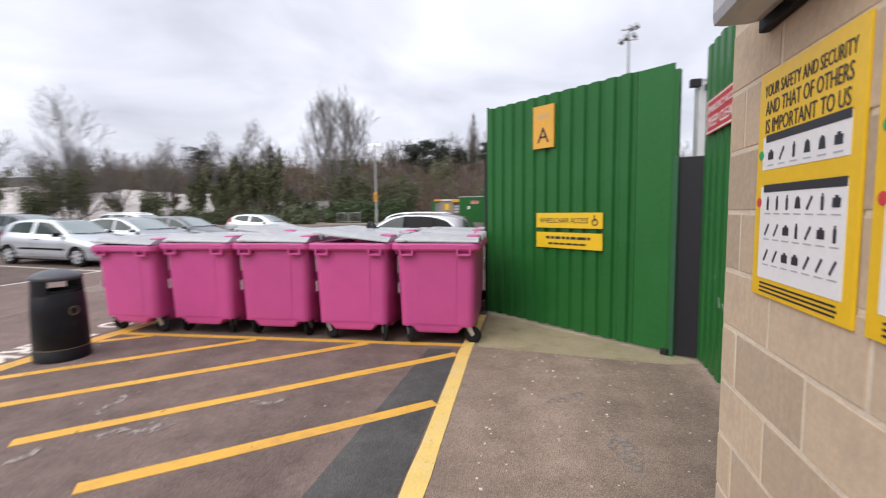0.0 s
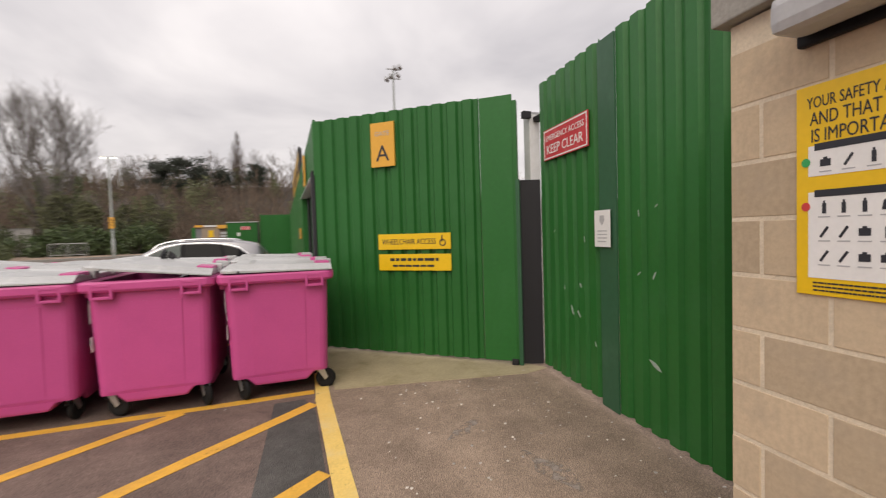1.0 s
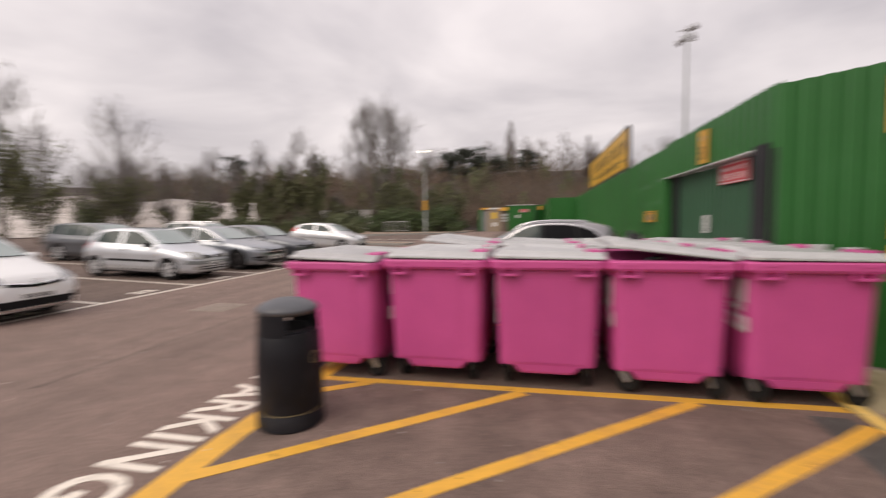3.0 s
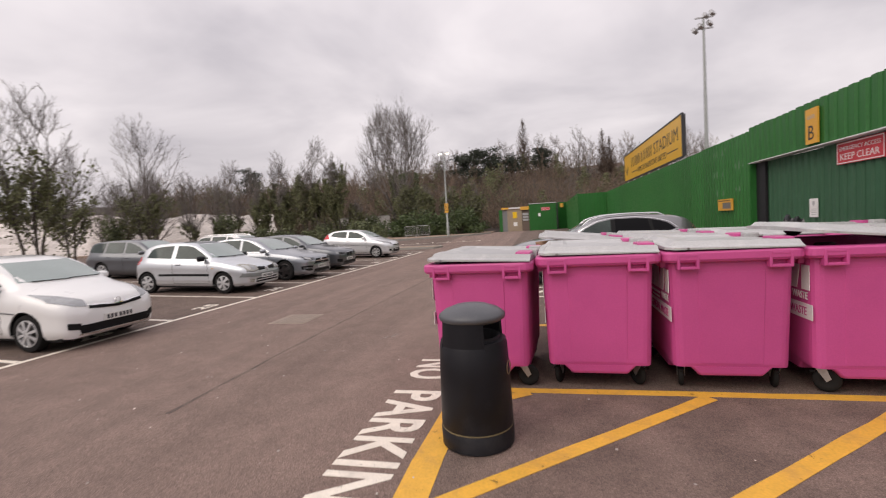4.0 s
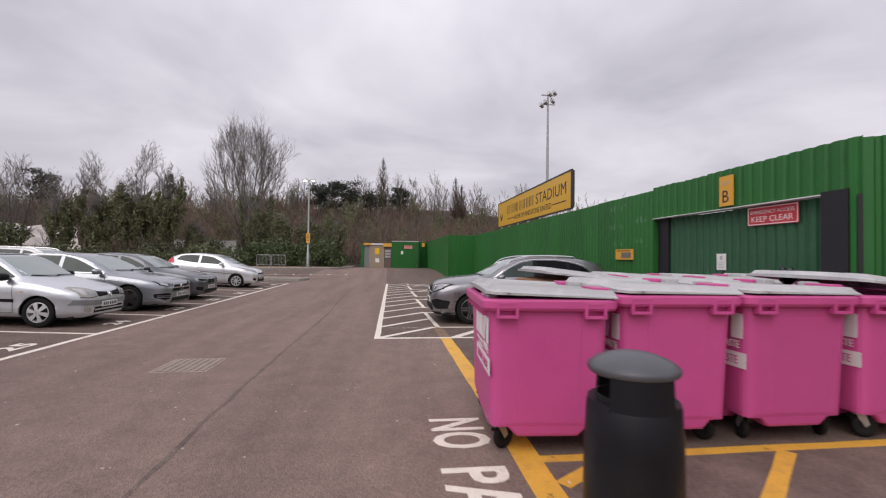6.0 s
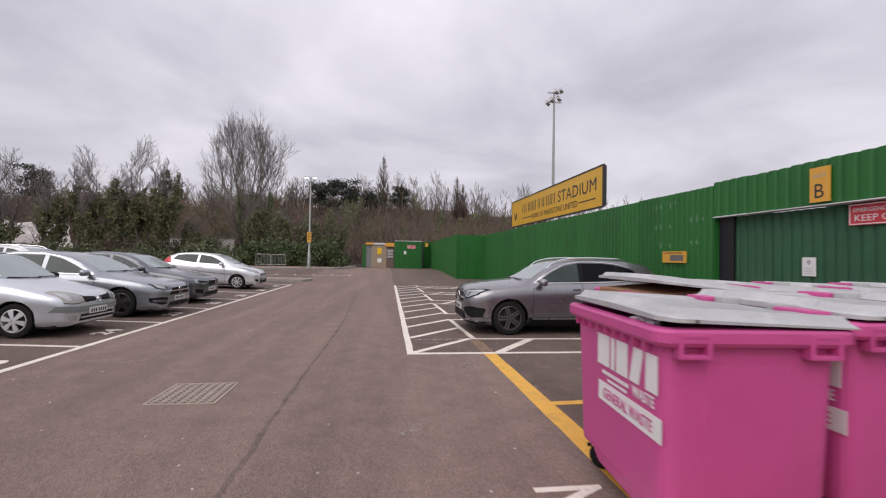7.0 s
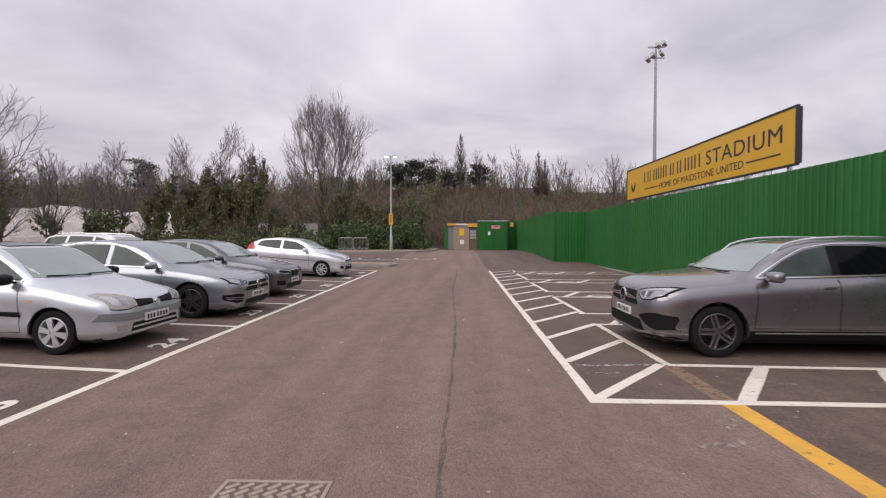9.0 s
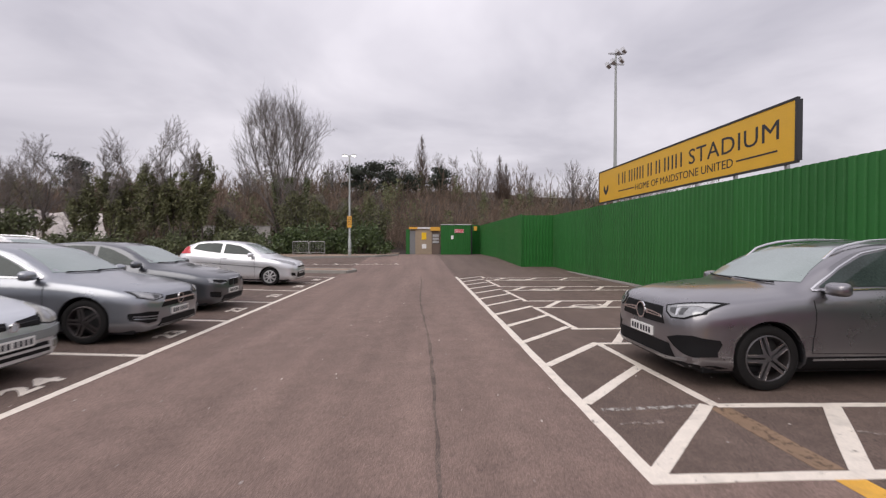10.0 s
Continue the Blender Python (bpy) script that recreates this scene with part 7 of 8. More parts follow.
P_PALE = car_paint("bright_silver_paint", (0.68, 0.69, 0.71), 0.6, 0.32)
mini = dict(hatch)
mini.update(name="hatchback_car", L=3.95, W=1.72, r=0.30, arch=0.338, hubs=[0.82, 3.31], paint=P_PALE, style="multi", mirror_mat=P_PALE, mirror=(1.42, 1.02), handles=[(2.3, 0.88)], handle_mat=P_PALE,
    zt=[(0, 0.66), (0.05, 0.75), (0.15, 0.82), (0.55, 0.93), (0.85, 1.0), (1.0, 1.07), (1.7, 1.385), (2.0, 1.445), (2.6, 1.475), (3.2, 1.425), (3.6, 1.29), (3.8, 1.1), (3.92, 0.95), (3.95, 0.8)],
    zs=[(0, 0.58), (0.15, 0.72), (0.5, 0.83), (0.9, 0.91), (1.3, 0.94), (2.5, 1.00), (3.4, 1.08), (3.8, 0.96), (3.95, 0.7)], w=PLAN(3.95), plate=(0.46, 0.52), badge=(0.70, 0.05), zb=[(0, 0.25), (0.08, 0.19), (3.5, 0.21), (3.95, 0.38)], wipers=[(-0.55, 0.0, 1.06, 1.07), (0.0, 0.55, 1.06, 1.07)],
    patches=[
        ("windscreen", M_SCREEN, "front", [(-0.54, 1.375), (0.54, 1.375)], [(-0.68, 1.07), (0.68, 1.07)], 0.004, "tinted windscreen", (12, 5)),
        ("side_window", M_GLASS, "side", [(1.36, 1.04), (1.6, 1.19), (1.85, 1.31), (2.32, 1.375)], [(1.38, 1.015), (1.8, 1.025), (2.36, 1.045)], 0.005, "dark side window", (14, 4)),
        ("side_window", M_GLASS, "side", [(2.42, 1.375), (2.9, 1.37), (3.2, 1.33)], [(2.46, 1.05), (2.9, 1.09), (3.36, 1.16)], 0.005, "dark rear side window", (12, 4)),
        ("grille", M_TRIM, "front", [(-0.40, 0.66), (0.40, 0.66)], [(-0.42, 0.62), (0.42, 0.62)], 0.005, "", (10, 2)),
        ("lower_intake", M_TRIM, "front", [(-0.42, 0.46), (0.42, 0.46)], [(-0.55, 0.28), (0.55, 0.28)], 0.006, "dark lower intake", (12, 3)),
        ("headlamp", M_HEADLAMP, "front", [(0.48, 0.78), (0.64, 0.86), (0.78, 0.90)], [(0.48, 0.68), (0.64, 0.70), (0.80, 0.78)], 0.006, "clear headlamp", (10, 4), True),
        ("fog_lamp", M_TRIM, "front", [(0.60, 0.43), (0.74, 0.45)], [(0.60, 0.33), (0.74, 0.35)], 0.006, "", (5, 3), True),
        ("tail_lamp", M_TAIL, "side", [(3.52, 1.30), (3.62, 1.28)], [(3.40, 1.02), (3.76, 1.0)], 0.010, "tall red tail lamp", (6, 5)),
        ("side_moulding", P_DARK, "side", [(1.0, 0.62), (2.5, 0.70), (3.2, 0.74)], [(1.0, 0.605), (2.5, 0.685), (3.2, 0.725)], 0.006, "", (14, 1)),
        *seams([(1.3, 0.30), (1.32, 0.6), (1.34, 0.98)], [(2.4, 0.30), (2.42, 0.6), (2.42, 1.03)], [(1.3, 0.285), (1.9, 0.28), (2.4, 0.29)]),
    ])
build_car(scaled(mini, 1.045), "bright silver three-door hatchback with red tail lamps", TILT @ pose(-5.95, 13.85, 0, 0, 0, 180))

P_WHITE = car_paint("white_paint", (0.74, 0.74, 0.74), 0.0, 0.30)
white = dict(mini)
white.update(paint=P_WHITE, mirror_mat=P_WHITE, handle_mat=P_WHITE, W=1.73,
    patches=[i for i in mini["patches"] if i[0] not in ("tail_lamp", "grille", "lower_intake")] + [
        ("grille_bar", M_CHROME, "front", [(-0.46, 0.70), (0, 0.665), (0.46, 0.70)], [(-0.46, 0.685), (0, 0.645), (0.46, 0.685)], 0.010, "bright grille bar", (16, 1)),
        ("grille", M_TRIM, "front", [(-0.46, 0.685), (0, 0.645), (0.46, 0.685)], [(-0.46, 0.64), (0, 0.60), (0.46, 0.64)], 0.005, "dark grille", (16, 2)),
        ("lower_intake", M_TRIM, "front", [(-0.66, 0.40), (0.66, 0.40)], [(-0.60, 0.27), (0.60, 0.27)], 0.006, "dark lower intake", (16, 3)),
        ("bumper_lip", M_CHROME, "front", [(-0.62, 0.265), (0.62, 0.265)], [(-0.62, 0.25), (0.62, 0.25)], 0.010, "bright bumper lip", (16, 1))])
build_car(white, "white small hatchback with bright twin grille bars", TILT @ pose(-4.98, -3.38, 0, 0, 0, 180))

estate = dict(sleek)
estate.update(name="estate_car", L=4.6, W=1.80, r=0.33, hubs=[0.9, 3.65], badge=None,
    zt=[(0, 0.72), (0.05, 0.80), (0.15, 0.86), (0.6, 0.94), (1.1, 1.0), (1.25, 1.05), (2.0, 1.44), (2.4, 1.50), (3.2, 1.51), (4.0, 1.47), (4.3, 1.38), (4.5, 1.05), (4.58, 0.9), (4.6, 0.8)],
    zs=[(0, 0.62), (0.15, 0.78), (0.6, 0.88), (1.1, 0.93), (1.6, 0.95), (3.0, 0.97), (4.2, 1.0), (4.6, 0.72)], w=PLAN(4.6), style="multi", rails=(2.05, 4.1, 0.56, M_CHROME), mirror=(1.55, 1.03),
    patches=[
        ("windscreen", M_SCREEN, "front", [(-0.54, 1.43), (0.54, 1.43)], [(-0.7, 1.06), (0.7, 1.06)], 0.004, "tinted windscreen", (12, 5)),
        ("side_window", M_GLASS, "side", [(1.55, 1.02), (1.95, 1.27), (2.3, 1.39), (2.5, 1.41)], [(1.55, 1.005), (2.0, 1.01), (2.5, 1.015)], 0.006, "dark side window", (12, 4)),
        ("side_window", M_GLASS, "side", [(2.6, 1.42), (3.2, 1.425), (3.4, 1.42)], [(2.6, 1.02), (3.0, 1.02), (3.45, 1.03)], 0.006, "dark side window", (10, 4)),
        ("side_window", M_GLASS, "side", [(3.5, 1.415), (3.9, 1.39), (4.15, 1.33)], [(3.55, 1.035), (3.9, 1.05), (4.3, 1.07)], 0.006, "dark side window", (10, 4)),
        ("grille", M_TRIM, "front", [(-0.4, 0.74), (0.4, 0.74)], [(-0.42, 0.6), (0.42, 0.6)], 0.005, "dark grille", (10, 3)),
        ("headlamp", M_HEADLAMP, "front", [(0.48, 0.78), (0.64, 0.81), (0.80, 0.83)], [(0.48, 0.66), (0.64, 0.66), (0.80, 0.72)], 0.006, "clear headlamp", (10, 3), True),
        *seams([(1.42, 0.26), (1.44, 0.6), (1.44, 0.95)], [(2.55, 0.26), (2.56, 0.6), (2.56, 1.0)])])
dark_estate = dict(estate); dark_estate.update(paint=P_DARK, rails=None)
pale_estate = dict(estate); pale_estate.update(paint=P_WHITE)
build_car(dark_estate, "dark grey estate car parked in the back row", TILT @ pose(-11.2, 5.3, 0, 0, 0, 180))
build_car(pale_estate, "white estate car with silver roof rails in the back row", TILT @ pose(-11.2, 10.9, 0, 0, 0, 180))


# ---- hillside, trees and hedges ----
class Soup:
    """Collects many small prisms and leaves into one mesh."""

    def __init__(self):
        self.v, self.f = [], []

    def stick(self, a, b, r0, r1, n=3):
        d = b - a
        ln = d.length
        if ln < 1e-6:
            return
        d = d / ln
        u = d.orthogonal().normalized(); w = d.cross(u)
        k = len(self.v)
        for p, r in ((a, r0), (b, r1)):
            for i in range(n):
                t = 2 * math.pi * i / n
                q = p + u * (r * math.cos(t)) + w * (r * math.sin(t))
                self.v.append((q.x, q.y, q.z))
        for i in range(n):
            j = (i + 1) % n
            self.f.append((k + i, k + j, k + n + j, k + n + i))

    def rod(self, pts, radii, n=3):
        """A tapering branch through points, in one piece."""
        k = len(self.v)
        u = None
        for i, (p, r) in enumerate(zip(pts, radii)):
            d = (pts[min(i + 1, len(pts) - 1)] - pts[max(i - 1, 0)])
            d = d.normalized() if d.length > 1e-6 else Vector((0, 0, 1))
            u = d.orthogonal().normalized() if u is None else (u - d * u.dot(d)).normalized()
            w = d.cross(u)
            for j in range(n):
                t = 2 * math.pi * j / n
                q = p + u * (r * math.cos(t)) + w * (r * math.sin(t))
                self.v.append((q.x, q.y, q.z))
        for i in range(len(pts) - 1):
            for j in range(n):
                a, b = k + i * n + j, k + i * n + (j + 1) % n
                self.f.append((a, b, b + n, a + n))

    def leaf(self, p, s, rnd):
        """A folded leaf clump of two joined triangles pairs."""
        a = Vector((rnd.gauss(0, 1), rnd.gauss(0, 1), rnd.gauss(0, 0.7))).normalized()
        b = a.orthogonal().normalized()
        c = a.cross(b)
        t = rnd.uniform(0, 6.28)
        b, c = b * math.cos(t) + c * math.sin(t), c * math.cos(t) - b * math.sin(t)
        k = len(self.v)
        for q in (p - b * s, p + c * s * 0.55 + a * s * 0.2, p + b * s, p - c * s * 0.55 + a * s * 0.2):
            self.v.append((q.x, q.y, q.z))
        self.f += [(k, k + 1, k + 2), (k, k + 2, k + 3)]

    def mesh(self, name, material):
        me = bpy.data.meshes.new(name)
        me.from_pydata(self.v, [], self.f)
        me.materials.append(material)
        return me


M_BARK = mat("grey_brown_bark", (0.085, 0.070, 0.060), 0.9, vary=0.25, scale=3, fine=30, bump=0.3)
M_TWIG = mat("bare_brown_twigs", (0.115, 0.083, 0.066), 0.95, vary=0.25, scale=0.4, fine=9)
M_TWIG2 = mat("bare_grey_twigs", (0.168, 0.150, 0.140), 0.95, vary=0.25, scale=0.4, fine=9)
M_IVY = mat("dark_ivy_leaves", (0.095, 0.112, 0.048), 0.55, vary=0.25, scale=1.2, fine=12, island=0.45)
M_LAUREL = mat("laurel_leaves", (0.062, 0.092, 0.030), 0.45, vary=0.25, scale=0.8, fine=10, island=0.45)
M_PINE = mat("dark_pine_needles", (0.034, 0.042, 0.028), 0.7, vary=0.25, scale=0.6, fine=9, island=0.4)
# Shade in the gaps between trees is put into this darkened litter colour.
M_HILL = mat("leaf_litter_slope", (0.050, 0.037, 0.029), 0.95, vary=0.35, scale=0.25, fine=2.0, bump=0.8, stain=(0.05, 0.055, 0.025), stain_amount=0.7, stain_scale=0.12)


def hill_z(x, y):
    """The wooded slope behind the car park."""
    start = 60 + 6 * math.sin(x * 0.02) + (8 if x > 8 else 0)
    t = min(1, max(0, (y - start) / 62))
    s = t * t * (3 - 2 * t)
    return -0.6 + s * (13.0 + 1.2 * math.sin(x * 0.035 + 1)) + 0.6 * min(1, max(0, (y - start + 6) / 5)) + 0.8 * t * noise.noise(Vector((x * 0.06, y * 0.06, 0)))


bm = bmesh.new()
NX, NY = 70, 40
gv = [[bm.verts.new((-260 + 520 * i / NX, 52 + 240 * (j / NY) ** 1.3, hill_z(-260 + 520 * i / NX, 52 + 240 * (j / NY) ** 1.3) - (0.5 if j == 0 else 0))) for i in range(NX + 1)] for j in range(NY + 1)]
for j in range(NY):
    for i in range(NX):
        bm.faces.new((gv[j][i], gv[j][i + 1], gv[j + 1][i + 1], gv[j + 1][i]))
tagged(finish("ground_hill", bm, M_HILL, None, True), "brown leaf-covered wooded slope behind car park", kind="structure")


def tree_thing(label, x, y, z, trunk, crown=None, crown_mat=None, bark=None, name="tree"):
    root = thing(name, label, "tree", pose(x, y, z), "trees beyond the car park")
    for t in (trunk if isinstance(trunk, list) else [trunk]):
        ob = new("trunk", t.mesh("trunk", bark or M_BARK)); ob.parent = root
    if crown and crown.v:
        ob = new("crown", crown.mesh("crown", crown_mat)); ob.parent = root
    return root


DOME = lambda s: math.sqrt(max(0.0, 1 - (1.7 * s - 0.7) ** 2)) if s > 0.41 else 0.55 + 0.45 * s / 0.41
SPIRE = lambda s: max(0.06, math.sin(math.pi * (0.12 + 0.86 * s) ** 0.75))


def bent(p, d, ln, rnd, k=4, rise=0.25, wob=0.06):
    """Points of a branch that leaves p along d and bends upwards a little."""
    out = [p.copy()]
    for i in range(k):
        d = (d + Vector((rnd.gauss(0, wob), rnd.gauss(0, wob), rnd.gauss(0, wob) + rise / k))).normalized()
        p = p + d * (ln / k)
        out.append(p)
    return out, d


def crown_tree(rnd, h, r, z0, n, stems=1, lean=0.12, profile=None, minr=0.010, lobes=None, steep=1.4, spread=0.25, detail=1.0, reach=0.62):
    """A leafless tree: stems, n limbs to tips spread through the crown, side branches and twigs.
    Returns a soup for each stem, a soup of branches and the branch points with their radii."""
    if profile is None:
        profile = DOME
    twigs, trunks, spots, lines = Soup(), [], [], []
    for k in range(stems):
        a = 2 * math.pi * k / stems + rnd.uniform(-0.4, 0.4)
        off = 0.0 if stems == 1 else rnd.uniform(0.4, 1.0) * spread
        p = Vector((math.cos(a) * off, math.sin(a) * off, -0.4))
        le = lean * rnd.uniform(0.5, 1.3) * (1 if stems > 1 else 0.4)
        d = Vector((math.cos(a) * le, math.sin(a) * le, 1))
        top = z0 + (h - z0) * reach * (rnd.uniform(0.8, 1.05) if stems > 1 else 1)
        pts = [p + d * (top * i / 9) + Vector((rnd.gauss(0, 0.04), rnd.gauss(0, 0.04), 0)) * (i > 0) * min(1.5, h / 8) for i in range(10)]
        r0 = 0.035 + 0.012 * h / stems ** 0.5
        rr = [r0 * (1 - 0.80 * i / 9) for i in range(10)]
        s = Soup(); s.rod(pts, rr, 7)
        trunks.append(s); lines.append((pts, rr)); spots += list(zip(pts, rr))
    areas = lobes or [(0, 0, r, z0, h, 1.0)]
    for cx, cy, ra, za, zb, part_ in areas:
        for i in range(int(n * part_)):
            s = (i + rnd.random()) / (n * part_)
            a = i * 2.39996 + rnd.uniform(-0.5, 0.5)
            rad = ra * profile(s) * math.sqrt(rnd.uniform(0.3, 1.0)) * (0.88 + 0.2 * math.sin(a * 3 + cx))
            tip = Vector((cx + math.cos(a) * rad, cy + math.sin(a) * rad, za + (zb - za) * s))
            best = None
            for pts, rr in lines:
                for q, w in zip(pts[2:], rr[2:]):
                    flat = math.hypot(tip.x - q.x, tip.y - q.y)
                    c = abs(tip.z - q.z - steep * flat - 0.4) + 0.6 * flat
                    if best is None or c < best[0]:
                        best = (c, q, w)
            q, w = best[1], best[2]
            v = tip - q
            ln = v.length
            m = 6
            ctrl = q + v * 0.5 + Vector((v.x, v.y, 0)) * 0.10 + Vector((0, 0, -0.02)) * ln
            wr = min(w * 0.7, minr * (2.2 + 1.1 * ln))
            limb = [q * (1 - t) ** 2 + ctrl * 2 * t * (1 - t) + tip * t * t + Vector((rnd.gauss(0, 0.02), rnd.gauss(0, 0.02), rnd.gauss(0, 0.015))) * ln * (0 < t < 1) for t in [j / m for j in range(m + 1)]]
            rl = [wr + (minr - wr) * (j / m) ** 0.8 for j in range(m + 1)]
            twigs.rod(limb, rl, 4)
            spots += list(zip(limb[1:], rl[1:]))
            for j in range(1, m + 1):
                d0 = (limb[j] - limb[j - 1]).normalized()
                s_ = j / m
                for _ in range(2 if detail >= 1 else 1):
                    side = Vector((rnd.gauss(0, 1), rnd.gauss(0, 1), rnd.gauss(0.15, 0.7)))
                    side = (side - d0 * side.dot(d0)).normalized()
                    l2 = min(ln, 5.5) * (0.40 * (1 - s_) + 0.13) * rnd.uniform(0.6, 1.25)
                    b2, d2 = bent(limb[j], (d0 + side * rnd.uniform(0.55, 0.95)).normalized(), l2, rnd, 3, 0.3)
                    r2 = max(minr * 0.9, rl[j] * 0.5)
                    twigs.rod(b2, [r2, r2 * 0.8, r2 * 0.65, minr * 0.6], 3)
                    spots += [(q2, r2) for q2 in b2[1:]]
                    for q2 in b2[1:]:
                        for _ in range(2 if detail >= 1 else 1):
                            e = q2 + (d2 + Vector((rnd.gauss(0, 0.55), rnd.gauss(0, 0.55), rnd.gauss(0.2, 0.4)))).normalized() * l2 * rnd.uniform(0.25, 0.5)
                            twigs.rod([q2, e], [minr * 0.65, minr * 0.4], 3)
    return trunks, twigs, spots


# the tall many-stemmed bare tree
def fork(out, rnd, p, d, r, ln, level, inside):
    """A limb that bends upwards and forks again and again, as far as the crown's outline."""
    pts, d = bent(p, d, ln, rnd, 4, 0.20, 0.06)
    r2 = max(0.009, r * 0.70)
    out.rod(pts, [r + (r2 - r) * i / 4 for i in range(5)], 4 if r > 0.03 else 3)
    for q in pts[1:]:
        if level > 1 and rnd.random() < 0.6:
            side = (d + Vector((rnd.gauss(0, 0.6), rnd.gauss(0, 0.6), rnd.gauss(0.1, 0.35)))).normalized()
            tip, _ = bent(q, side, rnd.uniform(0.5, 1.2), rnd, 2, 0.2, 0.15)
            out.rod(tip, [0.010, 0.009, 0.007], 3)
    if level >= 7 or not inside(pts[-1]):
        return
    turn = rnd.uniform(0, math.pi)
    for k in range(3 if rnd.random() < 0.16 else 2):
        a = turn + k * (math.pi if k < 2 else 1.57) + rnd.gauss(0, 0.4)
        across = Vector((math.cos(a), math.sin(a), rnd.gauss(0, 0.2)))
        fork(out, rnd, pts[-1], (d + across * rnd.uniform(0.20, 0.56)).normalized(), r2, max(1.0, ln * rnd.uniform(0.72, 1.0)), level + 1, inside)


def in_crown(q):
    """A tall dome, drawn in towards the top, with a lower lobe to one side and ragged edges."""
    ragged = 1 + 0.16 * noise.noise(q * 0.35)
    h = min(1.0, max(0.001, (q.z - 6.0) / 16.6))
    wide = 7.1 * min(1.0, (h / 0.22) ** 0.5) * (1 - h) ** 0.60 + 0.05
    main = ((q.x + 0.7) ** 2 + q.y ** 2) / wide ** 2
    low = ((q.x - 3.9) / 3.8) ** 2 + (q.y / 4.2) ** 2 + ((q.z - 12.0) / 4.4) ** 2
    return min(main, low) < ragged


rnd = random.Random(12)
tr, tw = [], Soup()
for a, le, tall in ((0.2, 0.10, 9.5), (1.5, 0.06, 8.5), (2.9, 0.11, 9.0), (3.5, 0.17, 7.0), (4.6, 0.08, 8.0), (5.6, 0.20, 6.5), (0.1, 0.27, 6.0)):
    d = Vector((math.cos(a) * le, math.sin(a) * le, 1)).normalized()
    pts, d = bent(Vector((math.cos(a) * 0.5, math.sin(a) * 0.5, -0.4)), d, tall, rnd, 6, 0.03, 0.025)
    st = Soup(); st.rod(pts, [0.22 - 0.017 * i for i in range(7)], 7)
    tr.append(st)
    fork(tw, rnd, pts[-1], d, 0.115, 2.3, 1, in_crown)
    for j in (2, 3, 4, 4, 5, 5):
        b = a + rnd.uniform(-1.4, 1.4)
        fork(tw, rnd, pts[j], (d + Vector((math.cos(b), math.sin(b), 0.1)) * rnd.uniform(0.45, 1.0)).normalized(), 0.070, 2.3, 3, in_crown)
iv = Soup()
for _ in range(3600):
    h = 9.0 * rnd.random() ** 1.2
    a = rnd.uniform(0, 6.28); r = rnd.uniform(0.2, 0.9)
    c = rnd.choice(((-0.7, 0.2), (0.7, -0.3), (0.2, 0.6), (1.9, 0.0)))
    iv.leaf(Vector((c[0] * (1 + h * 0.09) + math.cos(a) * r * (1.1 - h / 14), c[1] + math.sin(a) * r, h)), rnd.uniform(0.10, 0.22), rnd)
hero = tree_thing("tall bare many-stemmed tree with ivy on lower trunks", -19.9, 66, hill_z(-19.9, 66), tr, tw, M_TWIG2)
hero.matrix_basis = hero.matrix_basis @ Matrix.Diagonal((0.95, 1, 1.07, 1))
ob = new("ivy", iv.mesh("ivy", M_IVY)); ob.parent = hero; tagged(ob, "dark green ivy")


def ivy_tree(label, x, y, h, seed, girth=1.0, ivy=3000, top=0.7, r=2.6, n=38):
    """A bare tree whose trunks and lower limbs carry ivy."""
    rnd = random.Random(seed)
    iv = Soup()
    z0 = h * 0.32
    tr, tw, spots = crown_tree(rnd, h, r, z0, n, rnd.choice((2, 3, 3)), 0.12, DOME, 0.017, None, 1.6, girth * 0.5)
    nodes = []
    for v, q in spots:
        lim = h * top * (0.85 + 0.35 * noise.noise(Vector((v.x * 0.5, v.y * 0.5, seed))))
        if v.z < lim:
            nodes.append((v, (0.16 + 1.6 * q) * girth * rnd.uniform(0.5, 1.1)))
            if q > 0.05:
                nodes += [(v, 0.38 * girth * rnd.uniform(0.6, 1.2))] * 2
    for _ in range(ivy):
        c, s = rnd.choice(nodes)
        s = min(s, 0.9)
        iv.leaf(c + Vector((rnd.gauss(0, s), rnd.gauss(0, s), rnd.gauss(0, s * 0.9))), rnd.uniform(0.08, 0.20), rnd)
    root = tree_thing(label, x, y, hill_z(x, y) if y > 60 else 0, tr, tw, M_TWIG2)
    ob = new("ivy", iv.mesh("ivy", M_IVY_TREE)); ob.parent = root; tagged(ob, "olive green ivy")
    return root


